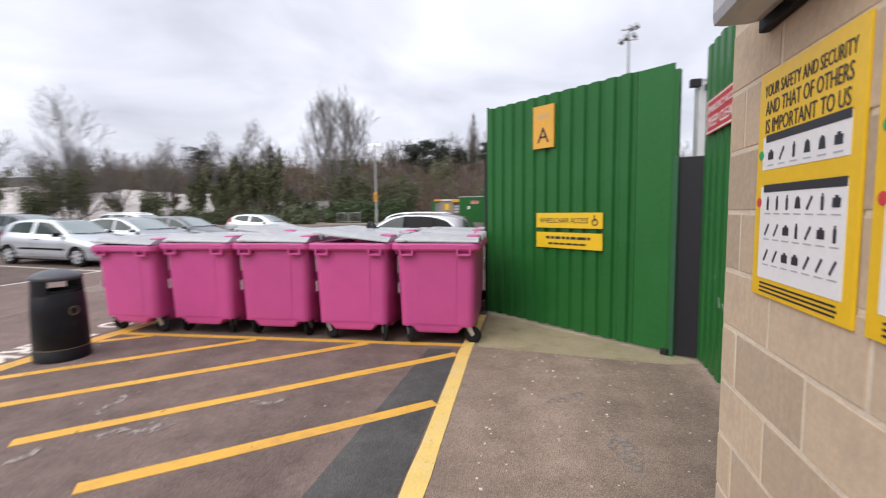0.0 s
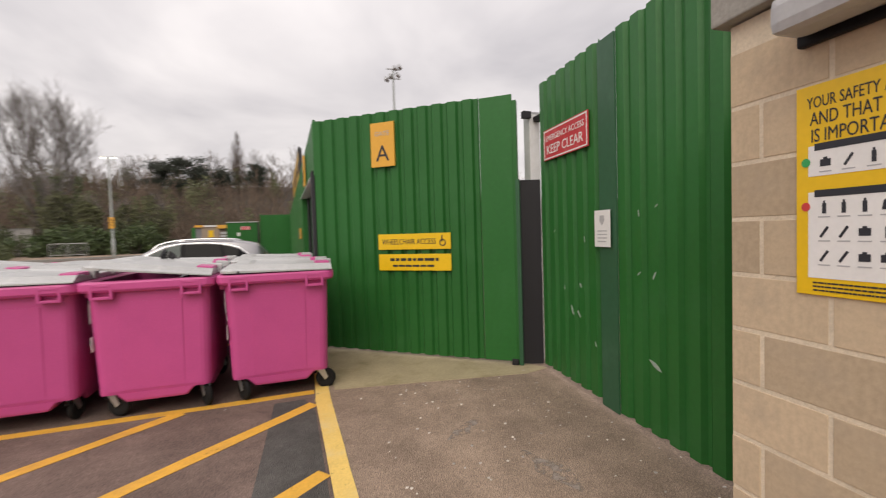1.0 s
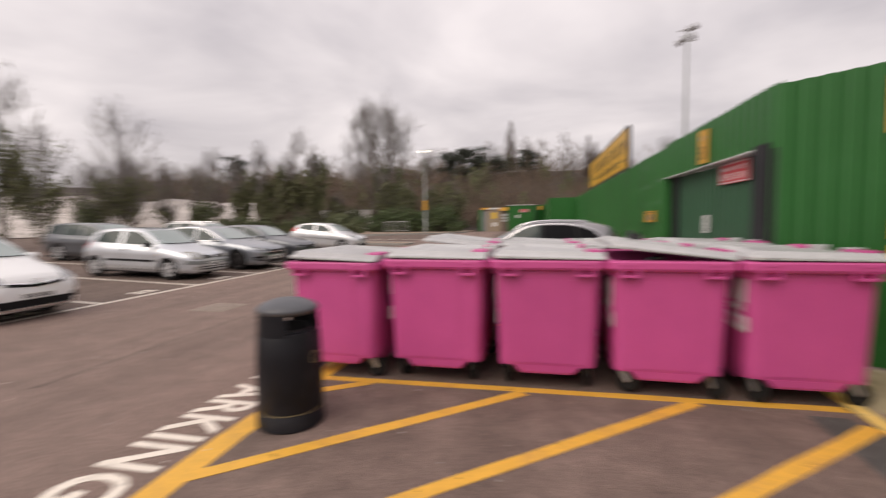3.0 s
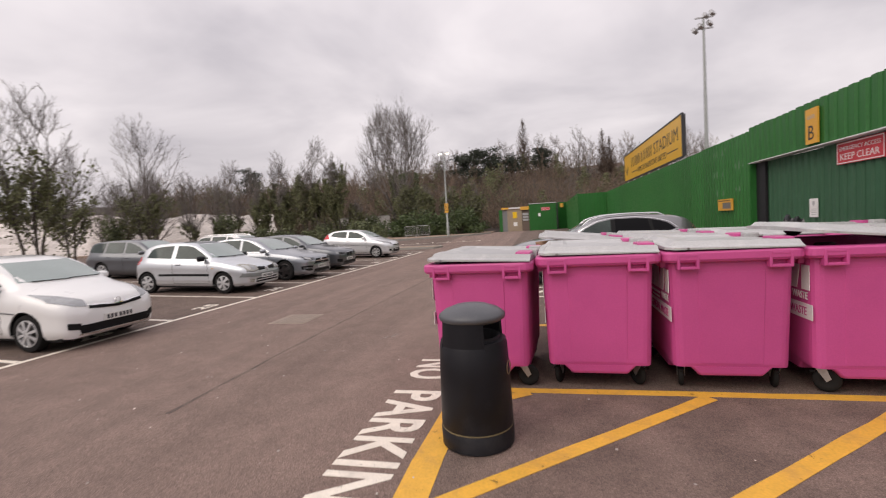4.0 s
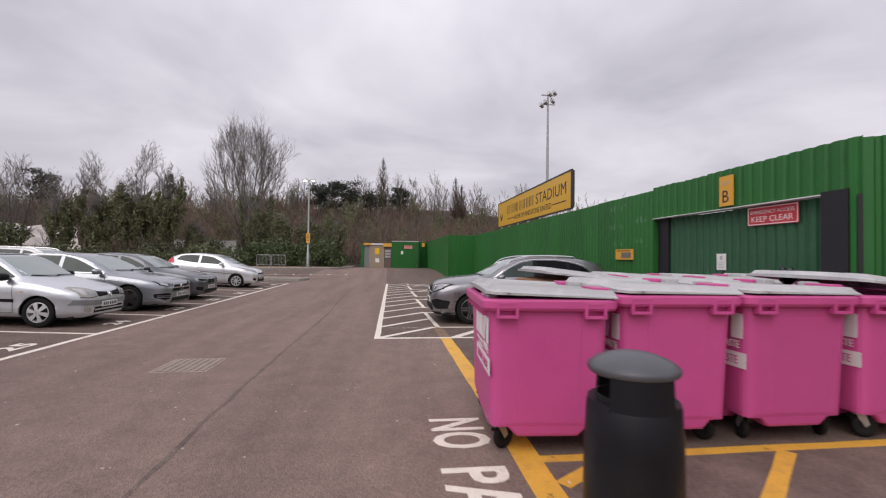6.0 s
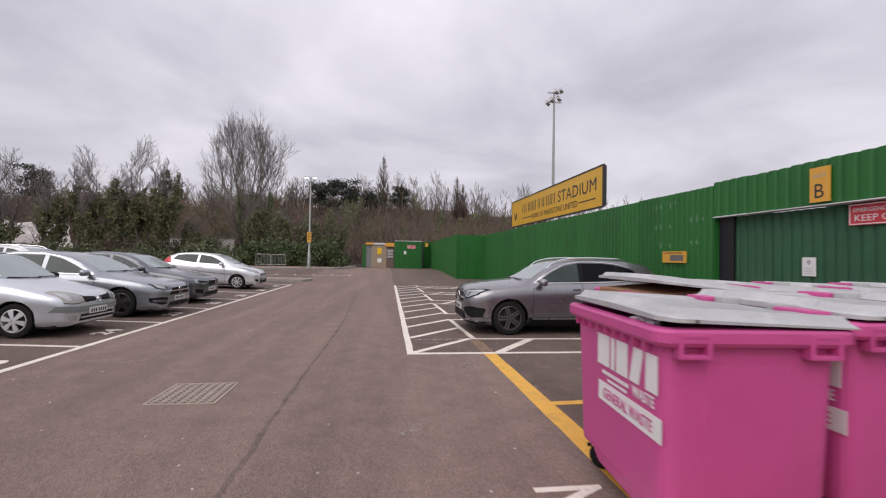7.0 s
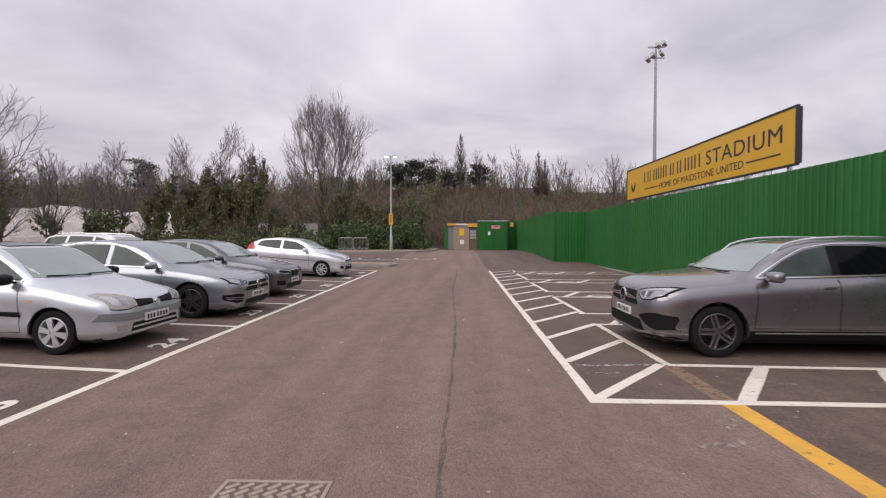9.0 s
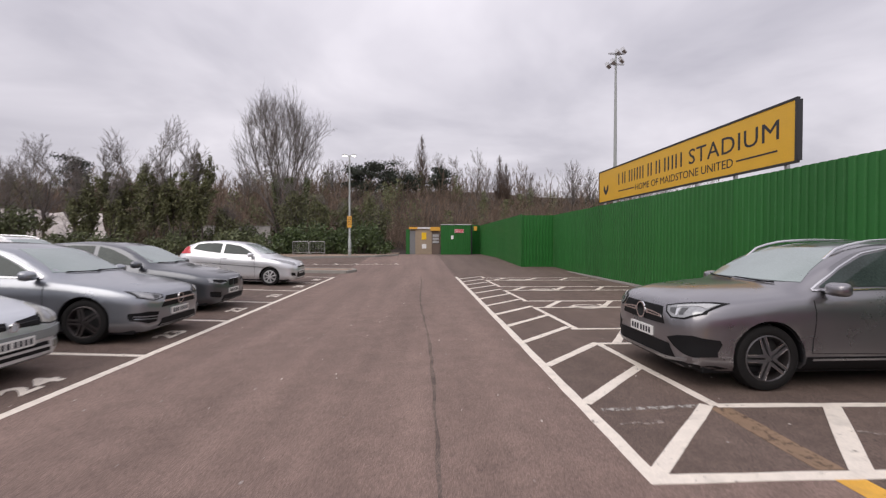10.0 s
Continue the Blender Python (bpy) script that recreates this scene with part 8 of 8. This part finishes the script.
M_IVY_TREE = mat("olive_ivy_leaves", (0.125, 0.132, 0.058), 0.6, vary=0.25, scale=1.2, fine=12, island=0.35)
IV = "bare roadside tree wrapped in olive green ivy"
for i, (x, y, h, g, n, top, r) in enumerate(((-28.5, 54, 15.2, 0.9, 5200, 0.62, 2.7), (-30.7, 54, 11.6, 1.0, 5600, 0.88, 2.2), (-26.4, 54.5, 12.6, 1.1, 7000, 0.92, 2.0), (-35.2, 54, 13.6, 0.7, 4200, 0.72, 1.7), (-33.6, 53, 9.0, 1.1, 4400, 0.95, 1.7), (-37.7, 53, 8.6, 1.1, 4200, 0.95, 1.7), (-43.4, 54.5, 13.3, 0.5, 500, 0.3, 3.0), (-40.5, 34, 15.5, 1.0, 2600, 0.5, 4.6), (-36.5, 36.5, 9.0, 0.5, 600, 0.4, 2.2), (-42, 26, 11.5, 1.1, 2200, 0.6, 3.6), (-32, 15, 13.0, 1.2, 3800, 0.65, 3.6), (-38, 8, 11.0, 1.4, 3400, 0.7, 3.4), (-46, 41, 10.5, 0.6, 1200, 0.6, 2.4), (-50, 40, 9.5, 0.7, 1200, 0.5, 3.0), (-17.5, 60, 9.0, 1.2, 3600, 0.95, 1.8), (-7.0, 60, 7.6, 1.3, 3800, 0.95, 1.9), (-14.0, 60, 7.5, 1.2, 3200, 0.95, 1.9), (-24.0, 57, 6.0, 1.2, 2600, 0.95, 1.6), (-10.5, 61, 7.0, 1.2, 3000, 0.95, 1.9))):
    ivy_tree(IV, x, y, h, 40 + i, g, n, top, r)
# leafless trees round about
for i, (x, y, h, r) in enumerate(((-52, 48, 12, 4), (-57, 52, 12, 4), (-60, 47, 11, 4), (-39.2, 54, 11.5, 2.2), (-44.5, 52, 10.5, 2.4), (38, 82, 11, 4), (43, 86, 11, 4), (52, 80, 10, 4), (56, 90, 10, 4.5), (-66, 56, 12, 5))):
    rnd = random.Random(90 + i)
    tr, tw, _ = crown_tree(rnd, h, r, h * 0.25, 36, 1, 0.1, DOME, 0.014)
    tree_thing("leafless grey-brown deciduous tree", x, y, hill_z(x, y) if y > 60 else 0, tr, tw, M_TWIG2)
# columnar poplars and bare trees above the wood
for i, (x, y, h, r) in enumerate(((-0.9, 108, 13.8, 2.1), (17.0, 110, 12.0, 1.9), (18.6, 110.6, 10.2, 1.7))):
    rnd = random.Random(130 + i)
    tr, tw, _ = crown_tree(rnd, h, r, h * 0.12, 64, 1, 0.02, SPIRE, 0.016, None, 3.2, 0.2, 1.0, 0.85)
    tree_thing("tall narrow leafless poplar on the slope", x, y, hill_z(x, y) - 0.3, tr, tw, M_TWIG)
for i, (x, y, h, r, n) in enumerate(((11.2, 106, 13.5, 2.6, 260), (13.4, 107, 9.5, 2.2, 240), (2.7, 108, 9.6, 3.0, 420), (6.2, 107, 9.5, 2.0, 240), (23.5, 110, 8.0, 3.0, 420), (33.5, 108, 11.5, 3.6, 480), (37.0, 107, 10.0, 3.2, 420), (-5.5, 107, 8.5, 3.0, 420), (-20, 104, 7.5, 3.5, 420), (-30, 103, 7.0, 3.5, 420), (-36, 100, 7.0, 3.5, 400))):
    rnd = random.Random(150 + i)
    tr, tw, _ = crown_tree(rnd, h, r, h * 0.3, n // 16, 1, 0.08, DOME, 0.018)
    tree_thing("bare tree standing above the wood", x, y, hill_z(x, y), tr, tw, M_TWIG2)
# dark pines on the skyline
for i, (x, y, h, w) in enumerate(((-11.5, 98, 8.0, 3.4), (-8.2, 100, 7.6, 3.4), (-14.5, 101, 7.2, 2.8), (3.2, 104, 6.6, 2.4), (-3.6, 103, 5.6, 2.2), (-70, 100, 9, 3.5))):
    rnd = random.Random(170 + i)
    tr, fo = Soup(), Soup()
    tr.stick(Vector((0, 0, -1)), Vector((0, 0, h * 0.9)), 0.25, 0.08, 6)
    for k in range(26):
        a, z = rnd.uniform(0, 6.28), h * rnd.uniform(0.35, 0.97)
        c = Vector((math.cos(a) * w * rnd.uniform(0.1, 0.8), math.sin(a) * w * rnd.uniform(0.1, 0.8), z))
        tr.stick(Vector((0, 0, z - 0.8)), c, 0.06, 0.03, 3)
        for _ in range(90):
            fo.leaf(c + Vector((rnd.gauss(0, 0.75), rnd.gauss(0, 0.75), rnd.gauss(0, 0.28))), rnd.uniform(0.10, 0.28), rnd)
    tree_thing("dark pine with flat-topped crown", x, y, hill_z(x, y), tr, fo, M_PINE)
# the dense leafless wood on the slope, grown from a few kinds of sapling
M_TWIG_WOOD = mat("wood_twigs", (0.165, 0.118, 0.088), 0.95, vary=0.4, scale=0.10, fine=1.2, stain=(0.075, 0.078, 0.040), stain_amount=0.8, stain_scale=0.16, island=0.35)
kinds = []
for i in range(6):
    rnd = random.Random(300 + i)
    tr, s, _ = crown_tree(rnd, 6.0, rnd.uniform(1.8, 2.5), 1.3, 6, 2, 0.15, DOME, 0.030, None, 1.3, 0.3, 0.5)
    for t in tr:
        s.f += [tuple(q + len(s.v) for q in face) for face in t.f]; s.v += t.v
    kinds.append((np.array(s.v), np.array(s.f, dtype=object)))
rnd = random.Random(7)
wood = Soup()
woodv, woodf, base = [], [], 0
for i in range(640):
    y = (66 + (60 if i % 2 else 38) * rnd.random()) if i < 500 else rnd.uniform(112, 132); x = rnd.uniform(-0.90, 0.58) * (y + 20)
    v, f = rnd.choice(kinds)
    k = rnd.uniform(0.75, 1.15) + 0.55 * rnd.random() * max(0, (y - 70) / 56); a = rnd.uniform(0, 6.28)
    c, s = math.cos(a) * k, math.sin(a) * k
    w = np.stack([x + v[:, 0] * c - v[:, 1] * s, y + v[:, 0] * s + v[:, 1] * c, hill_z(x, y) + v[:, 2] * k * rnd.uniform(0.85, 1.1)], 1)
    woodv += w.tolist()
    woodf += [tuple(q + base for q in face) for face in f.tolist()]
    base += len(w)
wood.v, wood.f = woodv, woodf
tagged(new("far_wood", wood.mesh("far_wood", M_TWIG_WOOD)), "dense leafless brown wood on the slope", "wood", kind="stuff")
brush = Soup()
for _ in range(17000):
    y = 66 + 56 * rnd.random() ** 1.4; x = rnd.uniform(-1.0, 0.60) * (y + 15)
    z = hill_z(x, y)
    p = Vector((x, y, z - 0.2))
    h = rnd.uniform(1.2, 3.6)
    m1 = p + Vector((rnd.gauss(0, 0.35), rnd.gauss(0, 0.35), h * 0.55)); e = m1 + Vector((rnd.gauss(0, 0.6), rnd.gauss(0, 0.6), h * 0.45))
    brush.stick(p, m1, 0.040, 0.030); brush.stick(m1, e, 0.030, 0.014)
    brush.stick(m1, m1 + Vector((rnd.gauss(0, 0.6), rnd.gauss(0, 0.6), h * 0.3)), 0.022, 0.012)
tagged(new("undergrowth", brush.mesh("undergrowth", M_TWIG_WOOD)), "brown leafless undergrowth and saplings on the slope", "undergrowth", kind="stuff")
green = Soup()
for _ in range(150):
    y = 66 + 46 * rnd.random() ** 1.3; x = rnd.uniform(-0.95, 0.60) * (y + 15)
    z, h, w = hill_z(x, y), rnd.uniform(2.0, 6.0), rnd.uniform(0.5, 1.3)
    for _ in range(300):
        t = rnd.random()
        green.leaf(Vector((x + rnd.gauss(0, w * (1.1 - 0.7 * t)), y + rnd.gauss(0, w), z + h * t)), rnd.uniform(0.10, 0.24), rnd)
tagged(new("woodland_ivy", green.mesh("woodland_ivy", M_IVY_TREE)), "olive green ivy and holly among the bare wood", "ivy", kind="stuff")


def shrub(label, x, y, z, sx, sy, sz, n, material, seed, leaf=(0.10, 0.22)):
    rnd = random.Random(seed)
    st, fo = Soup(), Soup()
    for _ in range(10):
        e = Vector((rnd.gauss(0, sx * 0.45), rnd.gauss(0, sy * 0.45), sz * rnd.uniform(0.5, 1.2)))
        st.stick(Vector((rnd.gauss(0, 0.2), rnd.gauss(0, 0.2), -0.2)), e, 0.035, 0.015, 4)
    lumps = [(Vector((rnd.gauss(0, sx * 0.45), rnd.gauss(0, sy * 0.45), sz * rnd.uniform(0.25, 0.95))), rnd.uniform(0.28, 0.5)) for _ in range(14)]
    for _ in range(n):
        c, r = rnd.choice(lumps)
        v = Vector((rnd.gauss(0, 1), rnd.gauss(0, 1), rnd.gauss(0, 0.8))).normalized() * rnd.uniform(0.55, 1.0)
        q = c + Vector((v.x * sx * r, v.y * sy * r, v.z * sz * r))
        q.z = max(q.z, 0.05)
        fo.leaf(q, rnd.uniform(*leaf), rnd)
    root = thing("shrub", label, "shrub", pose(x, y, z), "shrubs along the verge")
    ob = new("stems", st.mesh("stems", M_BARK)); ob.parent = root
    ob = new("foliage", fo.mesh("foliage", material)); ob.parent = root
    return root


rnd = random.Random(77)
for k in range(14):
    x = -17.5 + k * 0.85 + rnd.gauss(0, 0.3)
    shrub("glossy green laurel shrub on the verge", x, 56.5 + rnd.gauss(0, 1.0), 0.1, 1.9, 1.6, rnd.uniform(1.9, 3.0), 1500, M_LAUREL, 200 + k)
for k in range(14):
    x = -37.0 + k * 1.45 + rnd.gauss(0, 0.4)
    shrub("dark evergreen hedge shrub behind parked cars", x, 50 + rnd.gauss(0, 1.5) - max(0, (-30 - x)) * 0.25, 0, 1.9, 1.6, rnd.uniform(1.4, 2.4), 800, M_IVY, 240 + k)
for k in range(7):
    shrub("dark evergreen hedge shrub below the pale wall", -30.5 + k * 1.5 + rnd.gauss(0, 0.3), 60.5 + rnd.gauss(0, 0.5), 0, 1.9, 1.4, rnd.uniform(2.6, 3.2), 800, M_IVY, 270 + k)
for x, y, s in ((-34.5, 40, 3.6), (-44, 33, 3.8)):
    shrub("dark conical evergreen bush", x, y, 0, 1.5, 1.5, s, 1800, M_IVY, int(-x * 10))

# pale chalky bank to the left, low wall, house and mast in the distance
bm = bmesh.new()
bank = []
for i in range(61):
    t = i / 60
    x, y = -82 + 44 * t, 34 + 24 * t
    top = 6.5 + 1.0 * noise.noise(Vector((t * 7, 0, 0))) - 1.4 * t
    row = []
    for j in range(9):
        s = j / 8
        row.append(bm.verts.new((x - 3.2 * s + 0.5 * noise.noise(Vector((t * 20, s * 5, 3))), y + 3.8 * s + 0.5 * noise.noise(Vector((t * 20, s * 5, 9))), top * s ** 0.8 + 0.35 * noise.noise(Vector((t * 25, s * 6, 5))))))
    bank.append(row)
for a, b in zip(bank, bank[1:]):
    for j in range(8):
        bm.faces.new((a[j], b[j], b[j + 1], a[j + 1]))
M_CHALK = mat("pale_chalk_bank", (0.64, 0.59, 0.56), 0.95, vary=0.25, scale=0.5, fine=5, bump=0.5, stain=(0.30, 0.26, 0.22), stain_amount=0.6, stain_scale=0.8)
tagged(finish("ground_bank", bm, M_CHALK), "pale chalky earth bank behind trees", kind="structure")
gw = thing("garden_wall", "long pale rendered wall below the wood", "wall", pose(-25.6, 63.5, 0))
part("wall", boxed((-4.6, -0.15, -0.5), (4.6, 0.15, 3.55), 0.02), mat("pale_render", (0.48, 0.45, 0.43), 0.9, vary=0.2, scale=1.0, fine=8, stain=(0.2, 0.19, 0.16), stain_amount=0.6), gw)
part("coping", boxed((-4.7, -0.22, 3.55), (4.7, 0.22, 3.65), 0.01), M_KERB, gw)


def house(label, x, y, z, w, d, h, brick, turn):
    root = thing("house", label, "house", pose(x, y, z, 0, 0, turn))
    part("wall", boxed((-w / 2, -d / 2, -3), (w / 2, d / 2, h)), brick, root)
    bm = bmesh.new()
    prism(bm, [(-d / 2 - 0.4, 0), (d / 2 + 0.4, 0), (0, d * 0.38)], -w / 2 - 0.3, w / 2 + 0.3, Matrix.Translation((0, 0, h)) @ Matrix.Rotation(radians(90), 4, "Z") @ Matrix.Rotation(radians(90), 4, "X"))
    part("roof", bm, mat("brown_roof_tile", (0.10, 0.07, 0.06), 0.85, vary=0.2, scale=2, fine=12, bump=0.3), root)
    for i in range(4):
        wx = -w / 2 + (i + 0.5) * w / 4
        wn_ = part("window", boxed((wx - 0.6, -d / 2 - 0.05, h * 0.35), (wx + 0.6, -d / 2 - 0.01, h * 0.35 + 1.3)), M_WHITE, root)
        part("pane", boxed((wx - 0.5, -d / 2 - 0.07, h * 0.35 + 0.1), (wx + 0.5, -d / 2 - 0.05, h * 0.35 + 1.2)), M_GLASS, wn_)
    return root


M_BRICK = mat("red_brown_brick", (0.16, 0.075, 0.055), 0.9, vary=0.2, scale=2, fine=20)
house("red-brown brick house among bare trees", -100, 104, 6.2, 11, 7, 3.6, M_BRICK, 35)
house("distant pale house on the skyline", 22, 165, 12.5, 14, 8, 3.0, mat("cream_render", (0.5, 0.47, 0.43), 0.9), -10)
# Distance haze is put into the mast's colour as a lighter grey.
M_MAST = mat("hazed_mast_grey", (0.42, 0.42, 0.43), 0.7, vary=0.1, scale=3)
mast = thing("radio_mast", "distant grey lattice radio mast", "mast", pose(-116, 170, 2))
for dx, dy in ((-1, -1), (1, -1), (0, 1)):
    part("leg", tube(bmesh.new(), [(dx * 1.1, dy * 1.1, 0), (dx * 0.8, dy * 0.8, 28)], 0.10, 5), M_MAST, mast)
for k in range(14):
    part("brace", tube(bmesh.new(), [(-1, -1, k * 2), (1, -1, k * 2 + 2)], 0.05, 4), M_MAST, mast)
part("antenna_ring", boxed((-1.0, -0.6, 26.2), (1.0, 0.6, 28), 0.2), M_MAST, mast)

# all beyond the verge is scaled about the camera's standpoint to fit its view
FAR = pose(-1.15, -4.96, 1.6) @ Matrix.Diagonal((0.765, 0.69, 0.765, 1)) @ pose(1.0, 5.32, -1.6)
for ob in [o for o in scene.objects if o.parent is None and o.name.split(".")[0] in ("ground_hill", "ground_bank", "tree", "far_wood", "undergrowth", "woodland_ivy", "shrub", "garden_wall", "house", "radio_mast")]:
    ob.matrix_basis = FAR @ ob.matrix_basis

# ---- lamp post, floodlight mast, booth, barriers ----
lp = thing("street_lamp", "tall grey lamp post with two lit heads on verge", "lamp post", pose(-7.0, 32.4, 0.50))
part("column", lathe(bmesh.new(), [(0, 0), (0.12, 0), (0.12, 1.3), (0.085, 1.35), (0.055, 7.85), (0, 7.85)], 12), M_LAMP_POST, lp, "", True)
part("collar", lathe(bmesh.new(), [(0.12, 0.3), (0.14, 0.3), (0.14, 0.5), (0.12, 0.5)], 12, None, True), M_STEEL, lp)
M_LIT = bpy.data.materials.new("lit_lamp"); M_LIT.use_nodes = True
M_LIT.node_tree.nodes["Principled BSDF"].inputs["Emission Color"].default_value = (1.0, 0.93, 0.82, 1)
M_LIT.node_tree.nodes["Principled BSDF"].inputs["Emission Strength"].default_value = 6.0
for s in (-1, 1):
    part("arm", tube(bmesh.new(), [(0, 0, 7.80), (s * 0.27, 0, 7.88)], 0.03, 6), M_LAMP_POST, lp)
    hd = part("lamp_head", boxed((s * 0.35 - 0.17, -0.11, 7.85), (s * 0.35 + 0.17, 0.11, 7.93), 0.025), M_LAMP_POST, lp)
    part("lamp_glass", boxed((s * 0.35 - 0.13, -0.09, 7.79), (s * 0.35 + 0.13, 0.09, 7.85), 0.015), M_LIT, hd, "lit lamp glass")
pm = thing("parking_sign", "yellow parking notice panel fixed to lamp post", "sign", facing(-7.0, 32.30, 3.15, 0.1, -1))
part("panel", boxed((-0.17, -0.45, 0), (0.17, 0.45, 0.03), 0.005), M_SIGN_Y2, pm)
for i in range(5):
    bars(pm, -0.12, 0.12, 0.3 - 0.13 * i, 0.045, M_INK, 0.03, 60 + i)
fm = thing("floodlight_mast", "tall slim grey floodlight mast with lamp cluster behind fence", "floodlight", pose(19.0, 42.7, -0.9))
part("column", lathe(bmesh.new(), [(0, 0), (0.24, 0), (0.22, 3), (0.10, 22.0), (0, 22.0)], 14), M_LAMP_POST, fm, "", True)
part("cross_arm", boxed((-0.9, -0.06, 21.0), (0.9, 0.06, 21.14)), M_STEEL, fm)
part("cross_arm", boxed((-0.8, -0.06, 22.1), (0.9, 0.06, 22.24)), M_STEEL, fm)
part("head_post", boxed((-0.05, -0.05, 21.0), (0.05, 0.05, 22.5)), M_STEEL, fm)
for x, z in ((-0.85, 20.9), (-0.3, 21.3), (0.55, 21.5), (0.2, 22.3), (0.8, 22.5)):
    fl = part("floodlight", boxed((-0.28, -0.2, -0.28), (0.28, 0.14, 0.28), 0.05), M_STEEL, fm)
    fl.matrix_basis = pose(x, 0, z, -30, 20, 30)

hut = thing("ticket_booth", "small brick ticket booth with yellow roof edge", "booth", pose(-1.02, 40.2, 0.30) @ Matrix.Diagonal((0.76, 0.76, 0.86, 1)))
M_HUT = mat("pale_brown_brick", (0.33, 0.26, 0.19), 0.9, vary=0.15, scale=3, fine=24, bump=0.3)
part("wall", boxed((-1.15, 0, 0), (0.95, 2.2, 2.95)), M_HUT, hut)
part("door", boxed((-1.85, 0.15, 0), (-1.15, 2.2, 2.75)), mat("grey_door", (0.20, 0.20, 0.21), 0.6, vary=0.1, scale=4), hut, "grey recessed door")
part("window_bay", boxed((0.95, 0.12, 0), (1.96, 2.2, 2.75)), mat("dark_brick", (0.16, 0.12, 0.10), 0.9, vary=0.15, scale=3), hut)
for k in range(3):
    part("hatch", boxed((1.05, 0.05, 1.35 + 0.36 * k), (1.85, 0.12, 1.62 + 0.36 * k), 0.01), M_STEEL, hut)
part("roof", boxed((-1.95, -0.15, 2.95), (2.0, 2.3, 3.15), 0.01), M_WHITE_STEEL, hut)
part("roof_edge", boxed((-1.95, -0.19, 2.93), (-0.9, -0.15, 3.17)), M_SIGN_Y2, hut, "yellow roof edge")
part("roof_edge", boxed((0.75, -0.19, 2.75), (2.0, -0.15, 3.17)), M_SIGN_Y2, hut, "yellow roof edge")
part("notice", boxed((-0.35, -0.04, 1.75), (0.25, 0, 2.55)), M_SIGN_B, hut, "yellow notice")
part("notice", boxed((-0.3, -0.04, 0.75), (0.25, 0, 1.25)), M_WHITE, hut, "white notice")
part("side_fence", boxed((-2.35, 0.1, 0), (-1.87, 0.16, 2.9)), M_GREEN, hut, "green side panel")


def barrier(m):
    root = thing("crowd_barrier", "galvanised steel crowd barrier on the verge", "barrier", m, "crowd barriers")
    part("frame", tube(bmesh.new(), [(-0.62, 0, 0.1), (-0.62, 0, 1.05), (-0.55, 0, 1.1), (0.55, 0, 1.1), (0.62, 0, 1.05), (0.62, 0, 0.1)], 0.022, 6), M_STEEL, root)
    part("bottom_rail", tube(bmesh.new(), [(-0.62, 0, 0.18), (0.62, 0, 0.18)], 0.02, 6), M_STEEL, root)
    for k in range(9):
        part("upright", tube(bmesh.new(), [(-0.5 + 0.125 * k, 0, 0.18), (-0.5 + 0.125 * k, 0, 1.1)], 0.010, 5), M_STEEL, root)
    for x in (-0.5, 0.5):
        part("foot", tube(bmesh.new(), [(x, -0.3, 0.0), (x, 0, 0.12), (x, 0.3, 0.0)], 0.018, 5), M_STEEL, root)
    return root


bar = barrier(pose(-11.2, 33.9, 0.51))
copy_thing(bar, pose(-9.9, 34.0, 0.51, 0, 0, 4))
